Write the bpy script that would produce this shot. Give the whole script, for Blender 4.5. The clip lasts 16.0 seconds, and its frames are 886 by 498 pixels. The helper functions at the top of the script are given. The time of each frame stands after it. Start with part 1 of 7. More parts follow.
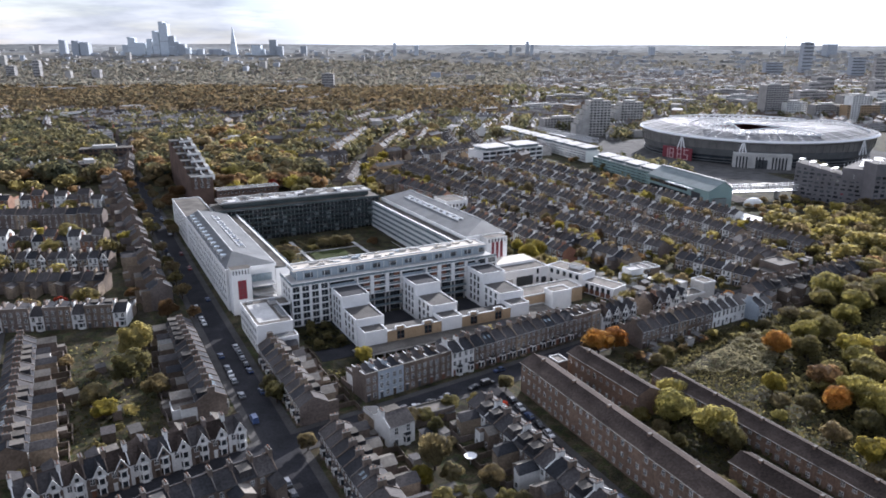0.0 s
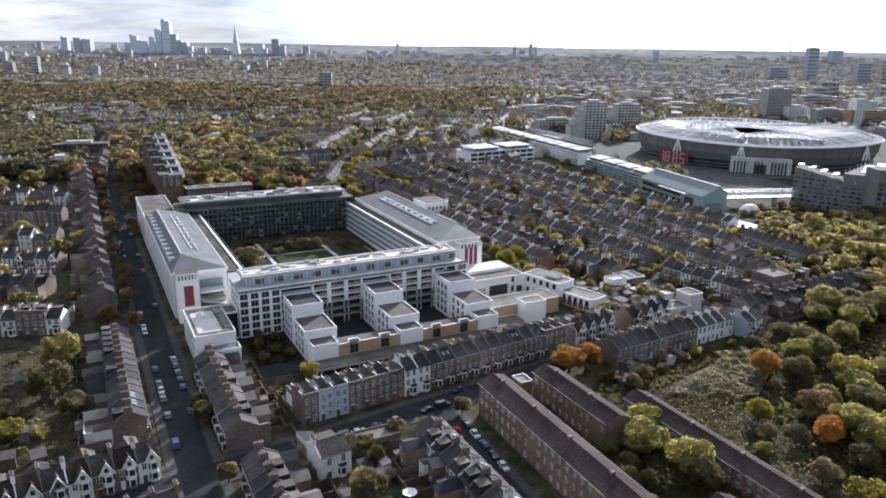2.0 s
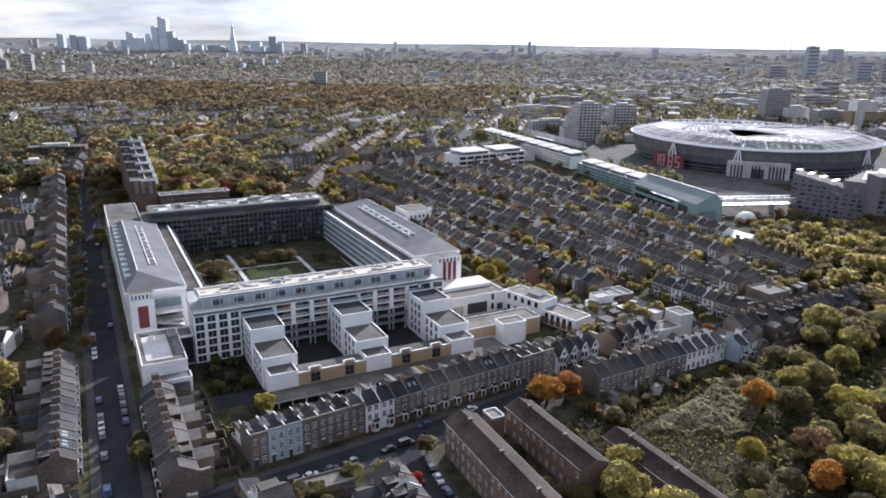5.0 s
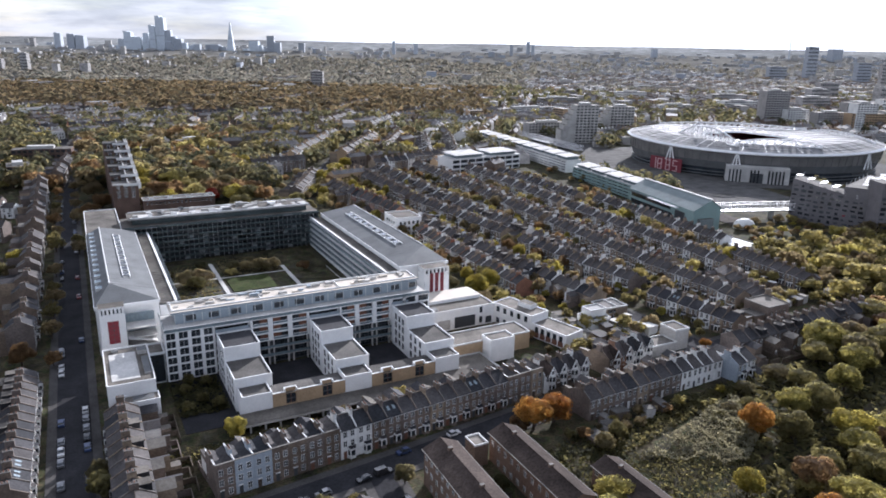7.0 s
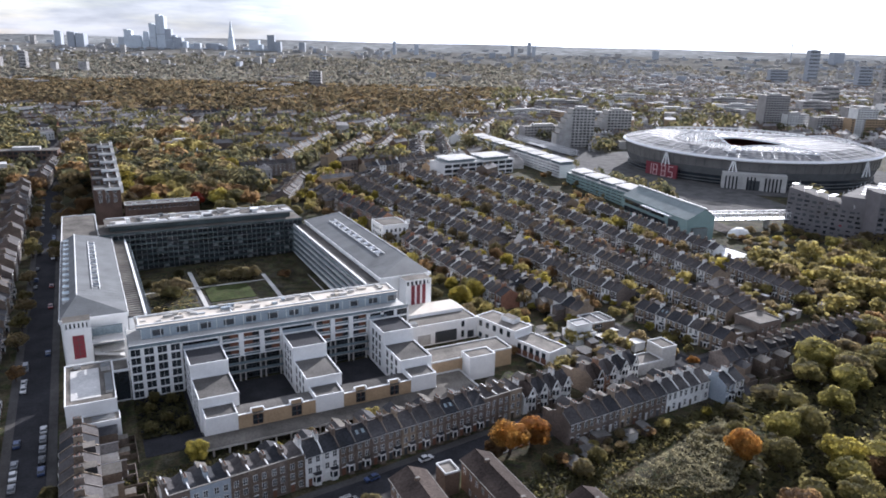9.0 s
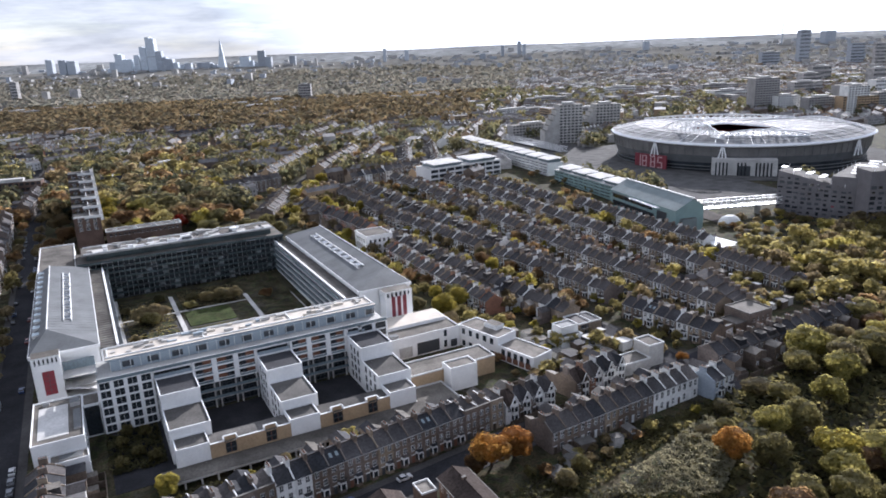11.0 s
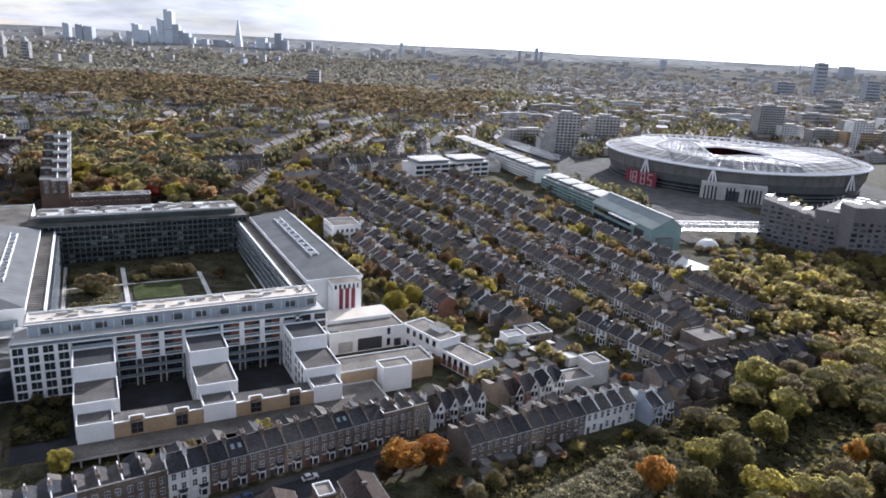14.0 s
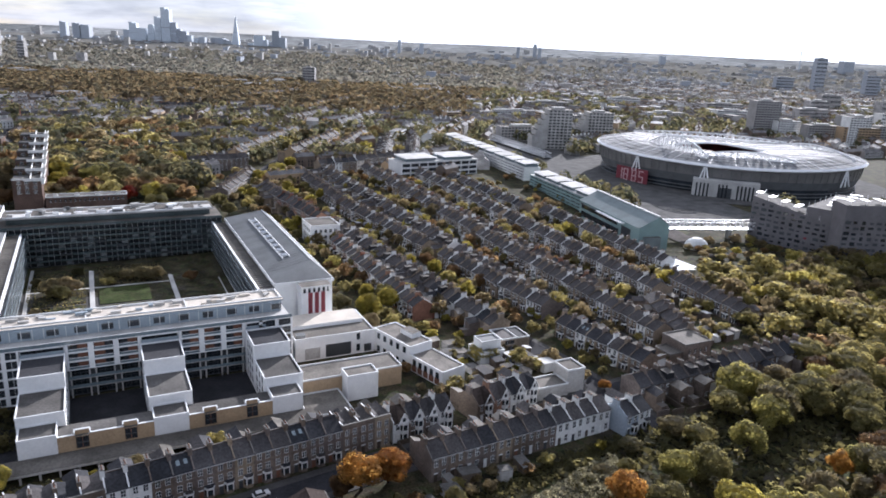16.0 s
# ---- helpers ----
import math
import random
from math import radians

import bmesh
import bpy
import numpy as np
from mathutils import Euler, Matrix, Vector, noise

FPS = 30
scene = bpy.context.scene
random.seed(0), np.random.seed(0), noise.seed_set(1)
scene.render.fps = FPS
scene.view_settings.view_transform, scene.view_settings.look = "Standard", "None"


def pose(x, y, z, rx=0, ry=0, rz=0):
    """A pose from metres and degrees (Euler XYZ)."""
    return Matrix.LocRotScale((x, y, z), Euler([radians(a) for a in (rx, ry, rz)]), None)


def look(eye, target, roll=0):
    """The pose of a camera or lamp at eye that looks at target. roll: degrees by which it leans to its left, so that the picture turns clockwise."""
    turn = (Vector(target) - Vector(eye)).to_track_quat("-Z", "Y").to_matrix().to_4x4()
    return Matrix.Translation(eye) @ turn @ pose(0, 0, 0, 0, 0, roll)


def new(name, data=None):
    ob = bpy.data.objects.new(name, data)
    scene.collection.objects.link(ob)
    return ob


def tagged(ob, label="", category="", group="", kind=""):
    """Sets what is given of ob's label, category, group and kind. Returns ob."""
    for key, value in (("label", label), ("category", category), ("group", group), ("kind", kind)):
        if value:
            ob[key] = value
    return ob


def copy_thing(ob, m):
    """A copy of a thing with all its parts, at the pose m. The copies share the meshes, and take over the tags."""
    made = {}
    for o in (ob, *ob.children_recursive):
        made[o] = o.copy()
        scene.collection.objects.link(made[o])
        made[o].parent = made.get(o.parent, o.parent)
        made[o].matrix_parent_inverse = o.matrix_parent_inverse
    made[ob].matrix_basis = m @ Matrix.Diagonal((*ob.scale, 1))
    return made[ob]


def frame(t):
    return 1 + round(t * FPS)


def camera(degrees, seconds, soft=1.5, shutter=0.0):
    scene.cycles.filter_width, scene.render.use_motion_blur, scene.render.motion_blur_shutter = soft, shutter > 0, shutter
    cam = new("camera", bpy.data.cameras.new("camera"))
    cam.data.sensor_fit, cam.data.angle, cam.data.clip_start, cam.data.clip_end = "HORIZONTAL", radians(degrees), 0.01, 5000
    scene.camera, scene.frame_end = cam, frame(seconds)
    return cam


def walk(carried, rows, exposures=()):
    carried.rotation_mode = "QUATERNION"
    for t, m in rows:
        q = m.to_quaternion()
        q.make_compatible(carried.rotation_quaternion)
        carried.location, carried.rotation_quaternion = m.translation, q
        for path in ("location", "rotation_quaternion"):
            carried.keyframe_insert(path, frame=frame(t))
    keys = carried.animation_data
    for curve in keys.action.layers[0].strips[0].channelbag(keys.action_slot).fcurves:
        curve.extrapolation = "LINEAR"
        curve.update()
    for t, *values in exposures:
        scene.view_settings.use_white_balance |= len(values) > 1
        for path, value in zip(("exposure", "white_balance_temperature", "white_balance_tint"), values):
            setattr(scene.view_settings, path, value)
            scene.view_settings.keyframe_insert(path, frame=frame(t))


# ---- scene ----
cam = camera(64.0, 16.0, soft=1.8)
PATH = [
    (0, (-70.765, -274.378, 111.598), (-69.875, -272.674, 111.045), 0.1),
    (0.5, (-62.425, -270.769, 109.404), (-61.541, -269.061, 108.857), 0.6),
    (1, (-57.355, -268.188, 108.142), (-56.472, -266.478, 107.597), 0.7),
    (1.5, (-50.145, -263.812, 106.98), (-49.262, -262.104, 106.433), 0.8),
    (2, (-46.434, -261.392, 106.803), (-45.551, -259.683, 106.256), 0.8),
    (2.5, (-43.174, -259.411, 106.975), (-42.292, -257.702, 106.426), 0.8),
    (3, (-39.956, -257.395, 107.532), (-39.075, -255.686, 106.982), 0.8),
    (3.5, (-36.745, -255.342, 108.201), (-35.864, -253.634, 107.649), 0.8),
    (4, (-33.9, -253.145, 108.629), (-33.017, -251.437, 108.076), 0.8),
    (6.5, (-20.784, -242.016, 110.261), (-19.901, -240.31, 109.706), 1.0),
    (7, (-18.303, -239.933, 110.686), (-17.418, -238.228, 110.131), 1.0),
    (7.5, (-15.801, -238.01, 111.221), (-14.916, -236.305, 110.666), 1.0),
    (8, (-13.115, -236.511, 111.693), (-12.228, -234.805, 111.139), 1.1),
    (8.5, (-10.049, -235.647, 112.222), (-9.164, -233.941, 111.668), 1.1),
    (9, (-6.962, -234.653, 112.881), (-6.078, -232.946, 112.326), 1.4),
    (11.5, (8.889, -233.687, 112.694), (9.761, -231.971, 112.15), -2.8),
    (12, (11.96, -234.2, 112.009), (12.847, -232.493, 111.465), 1.0),
    (12.5, (15.163, -234.75, 111.139), (16.041, -233.038, 110.595), 3.2),
    (13, (18.884, -235.172, 110.624), (19.757, -233.457, 110.081), 3.2),
    (13.5, (22.565, -235.093, 110.02), (23.436, -233.377, 109.476), 3.1),
    (14, (26.252, -234.769, 109.742), (27.121, -233.053, 109.196), 3.0),
    (14.5, (29.79, -233.961, 109.584), (30.659, -232.245, 109.037), 3.0),
    (15, (33.482, -233.143, 109.513), (34.349, -231.426, 108.963), 2.9),
    (15.5, (36.971, -232.019, 109.411), (37.836, -230.303, 108.859), 2.8),
    (16, (40.311, -230.76, 109.264), (41.177, -229.044, 108.71), 2.7),
]
walk(cam, [(t, look(eye, target, roll)) for t, eye, target, roll in PATH], [(0.0, 1.04, 5650, 16), (16.0, 1.04, 5650, 16)])

# ---- light: hazy autumn sun ahead and to the right, broken cloud ----
VIEW_TURN = 26.4          # the camera looks this many degrees off the street grid's long axis
SUN_TURN, SUN_HEIGHT = 22, 21.0
world = bpy.data.worlds.new("sky")
scene.world = world
world.use_nodes = True
wt = world.node_tree
wt.nodes.clear()


def wnode(kind, **kw):
    n = wt.nodes.new(kind)
    for k, v in kw.items():
        n.inputs[k].default_value = v
    return n


# sun direction in the plan: x to the right of the grid, y along it
sun_az = radians(90 - SUN_TURN - VIEW_TURN)
sun_dir = Vector((math.cos(sun_az) * math.cos(radians(SUN_HEIGHT)), math.sin(sun_az) * math.cos(radians(SUN_HEIGHT)), math.sin(radians(SUN_HEIGHT))))
sky = wt.nodes.new("ShaderNodeTexSky")
sky.sky_type = "NISHITA"
sky.sun_disc = False
sky.sun_elevation = radians(SUN_HEIGHT)
sky.sun_rotation = sun_az - radians(90)
sky.air_density, sky.dust_density, sky.ozone_density = 1.0, 0.8, 1.5
tc = wt.nodes.new("ShaderNodeTexCoord")
# clouds lie in long flat banks: the direction is stretched upwards
flat = wt.nodes.new("ShaderNodeMapping")
flat.inputs["Scale"].default_value = (1.0, 1.0, 6.5)
wt.links.new(tc.outputs["Generated"], flat.inputs["Vector"])
cl = wnode("ShaderNodeTexNoise", Scale=3.2, Detail=8.0, Roughness=0.55)
wt.links.new(flat.outputs[0], cl.inputs["Vector"])
ramp = wt.nodes.new("ShaderNodeValToRGB")
ramp.color_ramp.elements[0].position, ramp.color_ramp.elements[0].color = 0.22, (0, 0, 0, 1)
ramp.color_ramp.elements[1].position, ramp.color_ramp.elements[1].color = 0.5, (1, 1, 1, 1)
wt.links.new(cl.outputs["Fac"], ramp.inputs["Fac"])
# cloud colour: grey bases and bright tops
cl2 = wnode("ShaderNodeTexNoise", Scale=6.0, Detail=9.0, Roughness=0.6)
wt.links.new(flat.outputs[0], cl2.inputs["Vector"])
ramp2 = wt.nodes.new("ShaderNodeValToRGB")
ramp2.color_ramp.elements[0].position, ramp2.color_ramp.elements[0].color = 0.4, (0.66, 0.685, 0.73, 1)
ramp2.color_ramp.elements[1].position, ramp2.color_ramp.elements[1].color = 0.6, (1.06, 1.06, 1.06, 1)
wt.links.new(cl2.outputs["Fac"], ramp2.inputs["Fac"])
cscale = wt.nodes.new("ShaderNodeVectorMath"); cscale.operation = "SCALE"; cscale.inputs["Scale"].default_value = 8.0
wt.links.new(ramp2.outputs["Color"], cscale.inputs[0])
# cloud is brightest towards the sun
toward = wt.nodes.new("ShaderNodeVectorMath"); toward.operation = "DOT_PRODUCT"
toward.inputs[1].default_value = tuple(sun_dir)
wt.links.new(tc.outputs["Generated"], toward.inputs[0])
glow = wt.nodes.new("ShaderNodeMapRange")
glow.inputs["From Min"].default_value, glow.inputs["From Max"].default_value = 0.75, 0.98
glow.inputs["To Min"].default_value, glow.inputs["To Max"].default_value = 3.9, 19.0
wt.links.new(toward.outputs["Value"], glow.inputs["Value"])
wt.links.new(glow.outputs[0], cscale.inputs["Scale"])
wmix = wt.nodes.new("ShaderNodeMix"); wmix.data_type = "RGBA"
wfac = wt.nodes.new("ShaderNodeMath"); wfac.operation = "MULTIPLY"; wfac.inputs[1].default_value = 0.92
wt.links.new(ramp.outputs["Color"], wfac.inputs[0])
wt.links.new(wfac.outputs[0], wmix.inputs[0])
wt.links.new(sky.outputs[0], wmix.inputs[6])
wt.links.new(cscale.outputs[0], wmix.inputs[7])
bg = wnode("ShaderNodeBackground", Strength=0.106)
wt.links.new(wmix.outputs[2], bg.inputs["Color"])
wo = wt.nodes.new("ShaderNodeOutputWorld")
wt.links.new(bg.outputs[0], wo.inputs["Surface"])

sun_data = bpy.data.lights.new("sun", "SUN")
sun_data.energy, sun_data.angle, sun_data.color = 5.0, radians(0.6), (1.0, 0.93, 0.83)
sun = new("sun", sun_data)
sun.matrix_world = look(sun_dir * 600, (0, 0, 0))


# ---- materials ----
def material(name, base, rough=0.8, metal=0.0, var=0.25, big=0.15, scale=1.0, bump=0.0, tint=0.0, spec=0.3, second=None, stretch=None):
    """Base colour with fine grain and broad stains at world size; tint varies it from object to object."""
    m = bpy.data.materials.new(name)
    m.use_nodes = True
    nt = m.node_tree
    b = nt.nodes["Principled BSDF"]
    b.inputs["Roughness"].default_value, b.inputs["Metallic"].default_value = rough, metal
    b.inputs["Specular IOR Level"].default_value = spec
    geo = nt.nodes.new("ShaderNodeNewGeometry")
    vec = geo.outputs["Position"]
    if stretch:
        mp = nt.nodes.new("ShaderNodeMapping")
        mp.inputs["Scale"].default_value = stretch
        nt.links.new(vec, mp.inputs["Vector"])
        vec = mp.outputs[0]
    fine = nt.nodes.new("ShaderNodeTexNoise")
    fine.inputs["Scale"].default_value, fine.inputs["Detail"].default_value = 1.6 * scale, 5.0
    nt.links.new(vec, fine.inputs["Vector"])
    broad = nt.nodes.new("ShaderNodeTexNoise")
    broad.inputs["Scale"].default_value, broad.inputs["Detail"].default_value = 0.13 * scale, 3.0
    nt.links.new(vec, broad.inputs["Vector"])

    def span(socket, amount):
        r = nt.nodes.new("ShaderNodeMapRange")
        r.inputs["From Min"].default_value, r.inputs["From Max"].default_value = 0.3, 0.7
        r.inputs["To Min"].default_value, r.inputs["To Max"].default_value = 1 - amount, 1 + amount
        nt.links.new(socket, r.inputs["Value"])
        return r.outputs[0]

    def times(a, bb):
        k = nt.nodes.new("ShaderNodeMath"); k.operation = "MULTIPLY"
        nt.links.new(a, k.inputs[0]); nt.links.new(bb, k.inputs[1])
        return k.outputs[0]
    f = times(span(fine.outputs["Fac"], var), span(broad.outputs["Fac"], big))
    col = None
    if tint or second:
        info = nt.nodes.new("ShaderNodeObjectInfo")
    if second:
        mx = nt.nodes.new("ShaderNodeMix"); mx.data_type = "RGBA"
        mx.inputs[6].default_value, mx.inputs[7].default_value = (*base, 1), (*second, 1)
        nt.links.new(info.outputs["Random"], mx.inputs[0])
        col = mx.outputs[2]
    if tint:
        r = nt.nodes.new("ShaderNodeMapRange")
        r.inputs["To Min"].default_value, r.inputs["To Max"].default_value = 1 - tint, 1 + tint
        nt.links.new(info.outputs["Random"], r.inputs["Value"])
        f = times(f, r.outputs[0])
    sc = nt.nodes.new("ShaderNodeVectorMath"); sc.operation = "SCALE"
    if col is None:
        sc.inputs[0].default_value = base
    else:
        nt.links.new(col, sc.inputs[0])
    nt.links.new(f, sc.inputs["Scale"])
    nt.links.new(sc.outputs[0], b.inputs["Base Color"])
    if bump:
        bp = nt.nodes.new("ShaderNodeBump")
        bp.inputs["Strength"].default_value, bp.inputs["Distance"].default_value = bump, 0.1
        nt.links.new(fine.outputs["Fac"], bp.inputs["Height"])
        nt.links.new(bp.outputs[0], b.inputs["Normal"])
    return m


BRICK = material("stock_brick", (0.17, 0.13, 0.098), 0.9, var=0.3, big=0.3, tint=0.25, second=(0.1, 0.083, 0.075))
BRICK_RED = material("red_brick", (0.26, 0.10, 0.06), 0.9, var=0.3, big=0.3, tint=0.25, second=(0.2, 0.12, 0.08))
BRICK_STOCK = material("yellow_stock_brick", (0.27, 0.215, 0.155), 0.9, var=0.3, big=0.3, tint=0.2, second=(0.19, 0.15, 0.11))
FELT_DARK = material("dark_roof_felt", (0.085, 0.08, 0.074), 0.9, spec=0.12, var=0.25, big=0.3, tint=0.25)
FELT_BLACK = material("black_roof_felt", (0.04, 0.04, 0.043), 0.9, spec=0.1, var=0.2, big=0.25)
BRICK_TAN = material("tan_brick", (0.36, 0.26, 0.16), 0.85, var=0.15, big=0.12)
BRICK_DARK = material("dark_brick", (0.1, 0.068, 0.055), 0.9, var=0.3, big=0.25, spec=0.1)
BRICK_ESTATE = material("estate_brick", (0.15, 0.105, 0.078), 0.9, var=0.3, big=0.2)
SLATE = material("slate", (0.032, 0.034, 0.04), 0.8, var=0.35, big=0.35, tint=0.35, spec=0.12, second=(0.05, 0.045, 0.043), bump=0.3)
TILE = material("roof_tile", (0.04, 0.031, 0.027), 0.92, spec=0.06, var=0.35, big=0.3, tint=0.3, second=(0.047, 0.037, 0.032), bump=0.4)
FELT = material("roof_felt", (0.125, 0.114, 0.1), 0.9, spec=0.1, var=0.25, big=0.35, tint=0.3)
ROOF_CREAM = material("cream_roof", (0.44, 0.395, 0.335), 0.8, var=0.1, big=0.15)
PANEL_BLUE = material("pale_blue_panel", (0.25, 0.29, 0.32), 0.4, var=0.08, big=0.12, spec=0.4)
WHITE = material("white_render", (0.70, 0.70, 0.69), 0.7, var=0.05, big=0.09)
WHITE_OLD = material("white_stucco", (0.62, 0.62, 0.6), 0.8, var=0.12, big=0.15, tint=0.15)
CONCRETE = material("concrete", (0.36, 0.35, 0.33), 0.85, var=0.15, big=0.2)
PALE = material("pale_paving", (0.42, 0.41, 0.39), 0.9, spec=0.12, var=0.15, big=0.2)
METAL_ROOF = material("grey_metal_roof", (0.115, 0.119, 0.121), 0.7, var=0.1, big=0.18, spec=0.15)
METAL_DARK = material("dark_metal", (0.06, 0.065, 0.07), 0.5, metal=0.3, var=0.1, big=0.1)
STEEL_WHITE = material("white_steel", (0.75, 0.75, 0.75), 0.45, var=0.04, big=0.06)
GLASS = material("window_glass", (0.025, 0.03, 0.036), 0.08, var=0.3, big=0.3, spec=0.8)
GLASS_BLUE = material("glass_panel", (0.16, 0.20, 0.22), 0.12, var=0.2, big=0.2, spec=0.8)
TEAL = material("teal_cladding", (0.21, 0.30, 0.29), 0.5, var=0.06, big=0.1, spec=0.5)
ASPHALT = material("asphalt", (0.028, 0.028, 0.031), 0.95, spec=0.06, var=0.2, big=0.25, bump=0.2)
PAVING = material("paving", (0.06, 0.057, 0.055), 0.9, spec=0.1, var=0.2, big=0.25)
LAWN = material("lawn", (0.034, 0.056, 0.016), 0.95, var=0.3, big=0.35, spec=0.04)
GARDEN = material("gardens", (0.065, 0.06, 0.035), 0.95, spec=0.05, var=0.5, big=0.5)


def mottle(m, cols, scale):
    """Lets patches of several colours run through a material."""
    nt = m.node_tree
    g = nt.nodes.new("ShaderNodeNewGeometry")
    n = nt.nodes.new("ShaderNodeTexNoise")
    n.inputs["Scale"].default_value, n.inputs["Detail"].default_value = scale, 4.0
    nt.links.new(g.outputs["Position"], n.inputs["Vector"])
    r = nt.nodes.new("ShaderNodeValToRGB")
    e = r.color_ramp.elements
    e[0].position, e[0].color = 0.35, (*cols[0], 1)
    e[1].position, e[1].color = 0.65, (*cols[-1], 1)
    for i, c in enumerate(cols[1:-1]):
        e.new(0.35 + 0.3 * (i + 1) / (len(cols) - 1)).color = (*c, 1)
    nt.links.new(n.outputs["Fac"], r.inputs["Fac"])
    for k in nt.nodes:
        if k.type == "VECT_MATH":
            nt.links.new(r.outputs["Color"], k.inputs[0])


mottle(GARDEN, [(0.03, 0.027, 0.021), (0.038, 0.045, 0.02), (0.06, 0.048, 0.03), (0.035, 0.036, 0.021), (0.045, 0.039, 0.03)], 0.16)
mottle(LAWN, [(0.026, 0.036, 0.014), (0.042, 0.055, 0.018), (0.034, 0.04, 0.018), (0.05, 0.056, 0.022)], 0.3)
# distance haze is put into these two colours, paler than the near gardens
HAZED_GROUND = material("hazed_ground", (0.15, 0.145, 0.13), 0.95, var=0.3, big=0.3, scale=0.1, spec=0.0)
HAZED_HILLS = material("hazed_hills", (0.2, 0.204, 0.2), 0.95, var=0.35, big=0.35, scale=0.012, spec=0.0)
STADIUM_ROOF = material("stadium_roof", (0.19, 0.19, 0.19), 0.8, var=0.3, big=0.25, scale=0.7, spec=0.1)
BARK = material("bark", (0.06, 0.045, 0.035), 0.95, var=0.3, big=0.2)
RED = material("red_panel", (0.19, 0.025, 0.035), 0.5, var=0.08, big=0.1)
TIMBER = material("timber_panel", (0.15, 0.07, 0.045), 0.7, var=0.2, big=0.2)
CAP = material("chimney_cap", (0.13, 0.12, 0.11), 0.9, var=0.2, big=0.2)
PARAPET = material("coping", (0.55, 0.55, 0.54), 0.8, var=0.1, big=0.1)


def through_light(m, fac, gain=1.85):
    """Leaves: a dull upper side, and a stronger, yellower light that comes through them from behind."""
    nt = m.node_tree
    b = nt.nodes["Principled BSDF"]
    src = b.inputs["Base Color"].links[0].from_socket
    dull = nt.nodes.new("ShaderNodeVectorMath")
    dull.operation = "MULTIPLY"
    dull.inputs[1].default_value = (0.40, 0.43, 0.5)
    glowing = nt.nodes.new("ShaderNodeVectorMath")
    glowing.operation = "MULTIPLY"
    glowing.inputs[1].default_value = (gain, gain * 0.95, gain * 0.86)
    nt.links.new(src, dull.inputs[0])
    nt.links.new(src, glowing.inputs[0])
    nt.links.new(dull.outputs[0], b.inputs["Base Color"])
    tr = nt.nodes.new("ShaderNodeBsdfTranslucent")
    mx = nt.nodes.new("ShaderNodeMixShader")
    mx.inputs[0].default_value = fac
    nt.links.new(glowing.outputs[0], tr.inputs["Color"])
    nt.links.new(b.outputs[0], mx.inputs[1])
    nt.links.new(tr.outputs[0], mx.inputs[2])
    nt.links.new(mx.outputs[0], nt.nodes["Material Output"].inputs["Surface"])
    return m


def leaf_material(name, base, second):
    return through_light(material(name, base, 0.8, var=0.35, big=0.3, tint=0.25, spec=0.08, second=second), 0.55)


LEAF_SCRUB = leaf_material("leaves_scrub", (0.31, 0.29, 0.19), (0.25, 0.235, 0.15))
LEAF_GREEN = leaf_material("leaves_green", (0.185, 0.17, 0.075), (0.235, 0.205, 0.08))
LEAF_LIME = leaf_material("leaves_lime", (0.23, 0.215, 0.075), (0.28, 0.25, 0.08))
LEAF_RED = leaf_material("leaves_red", (0.26, 0.04, 0.03), (0.3, 0.06, 0.03))
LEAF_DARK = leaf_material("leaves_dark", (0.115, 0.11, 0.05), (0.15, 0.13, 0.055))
LEAF_OLIVE = leaf_material("leaves_olive", (0.19, 0.168, 0.085), (0.18, 0.145, 0.08))
LEAF_YELLOW = leaf_material("leaves_yellow", (0.29, 0.245, 0.05), (0.25, 0.22, 0.055))
LEAF_ORANGE = leaf_material("leaves_orange", (0.36, 0.175, 0.045), (0.37, 0.225, 0.06))
LEAF_RUST = leaf_material("leaves_rust", (0.2, 0.125, 0.06), (0.18, 0.12, 0.06))


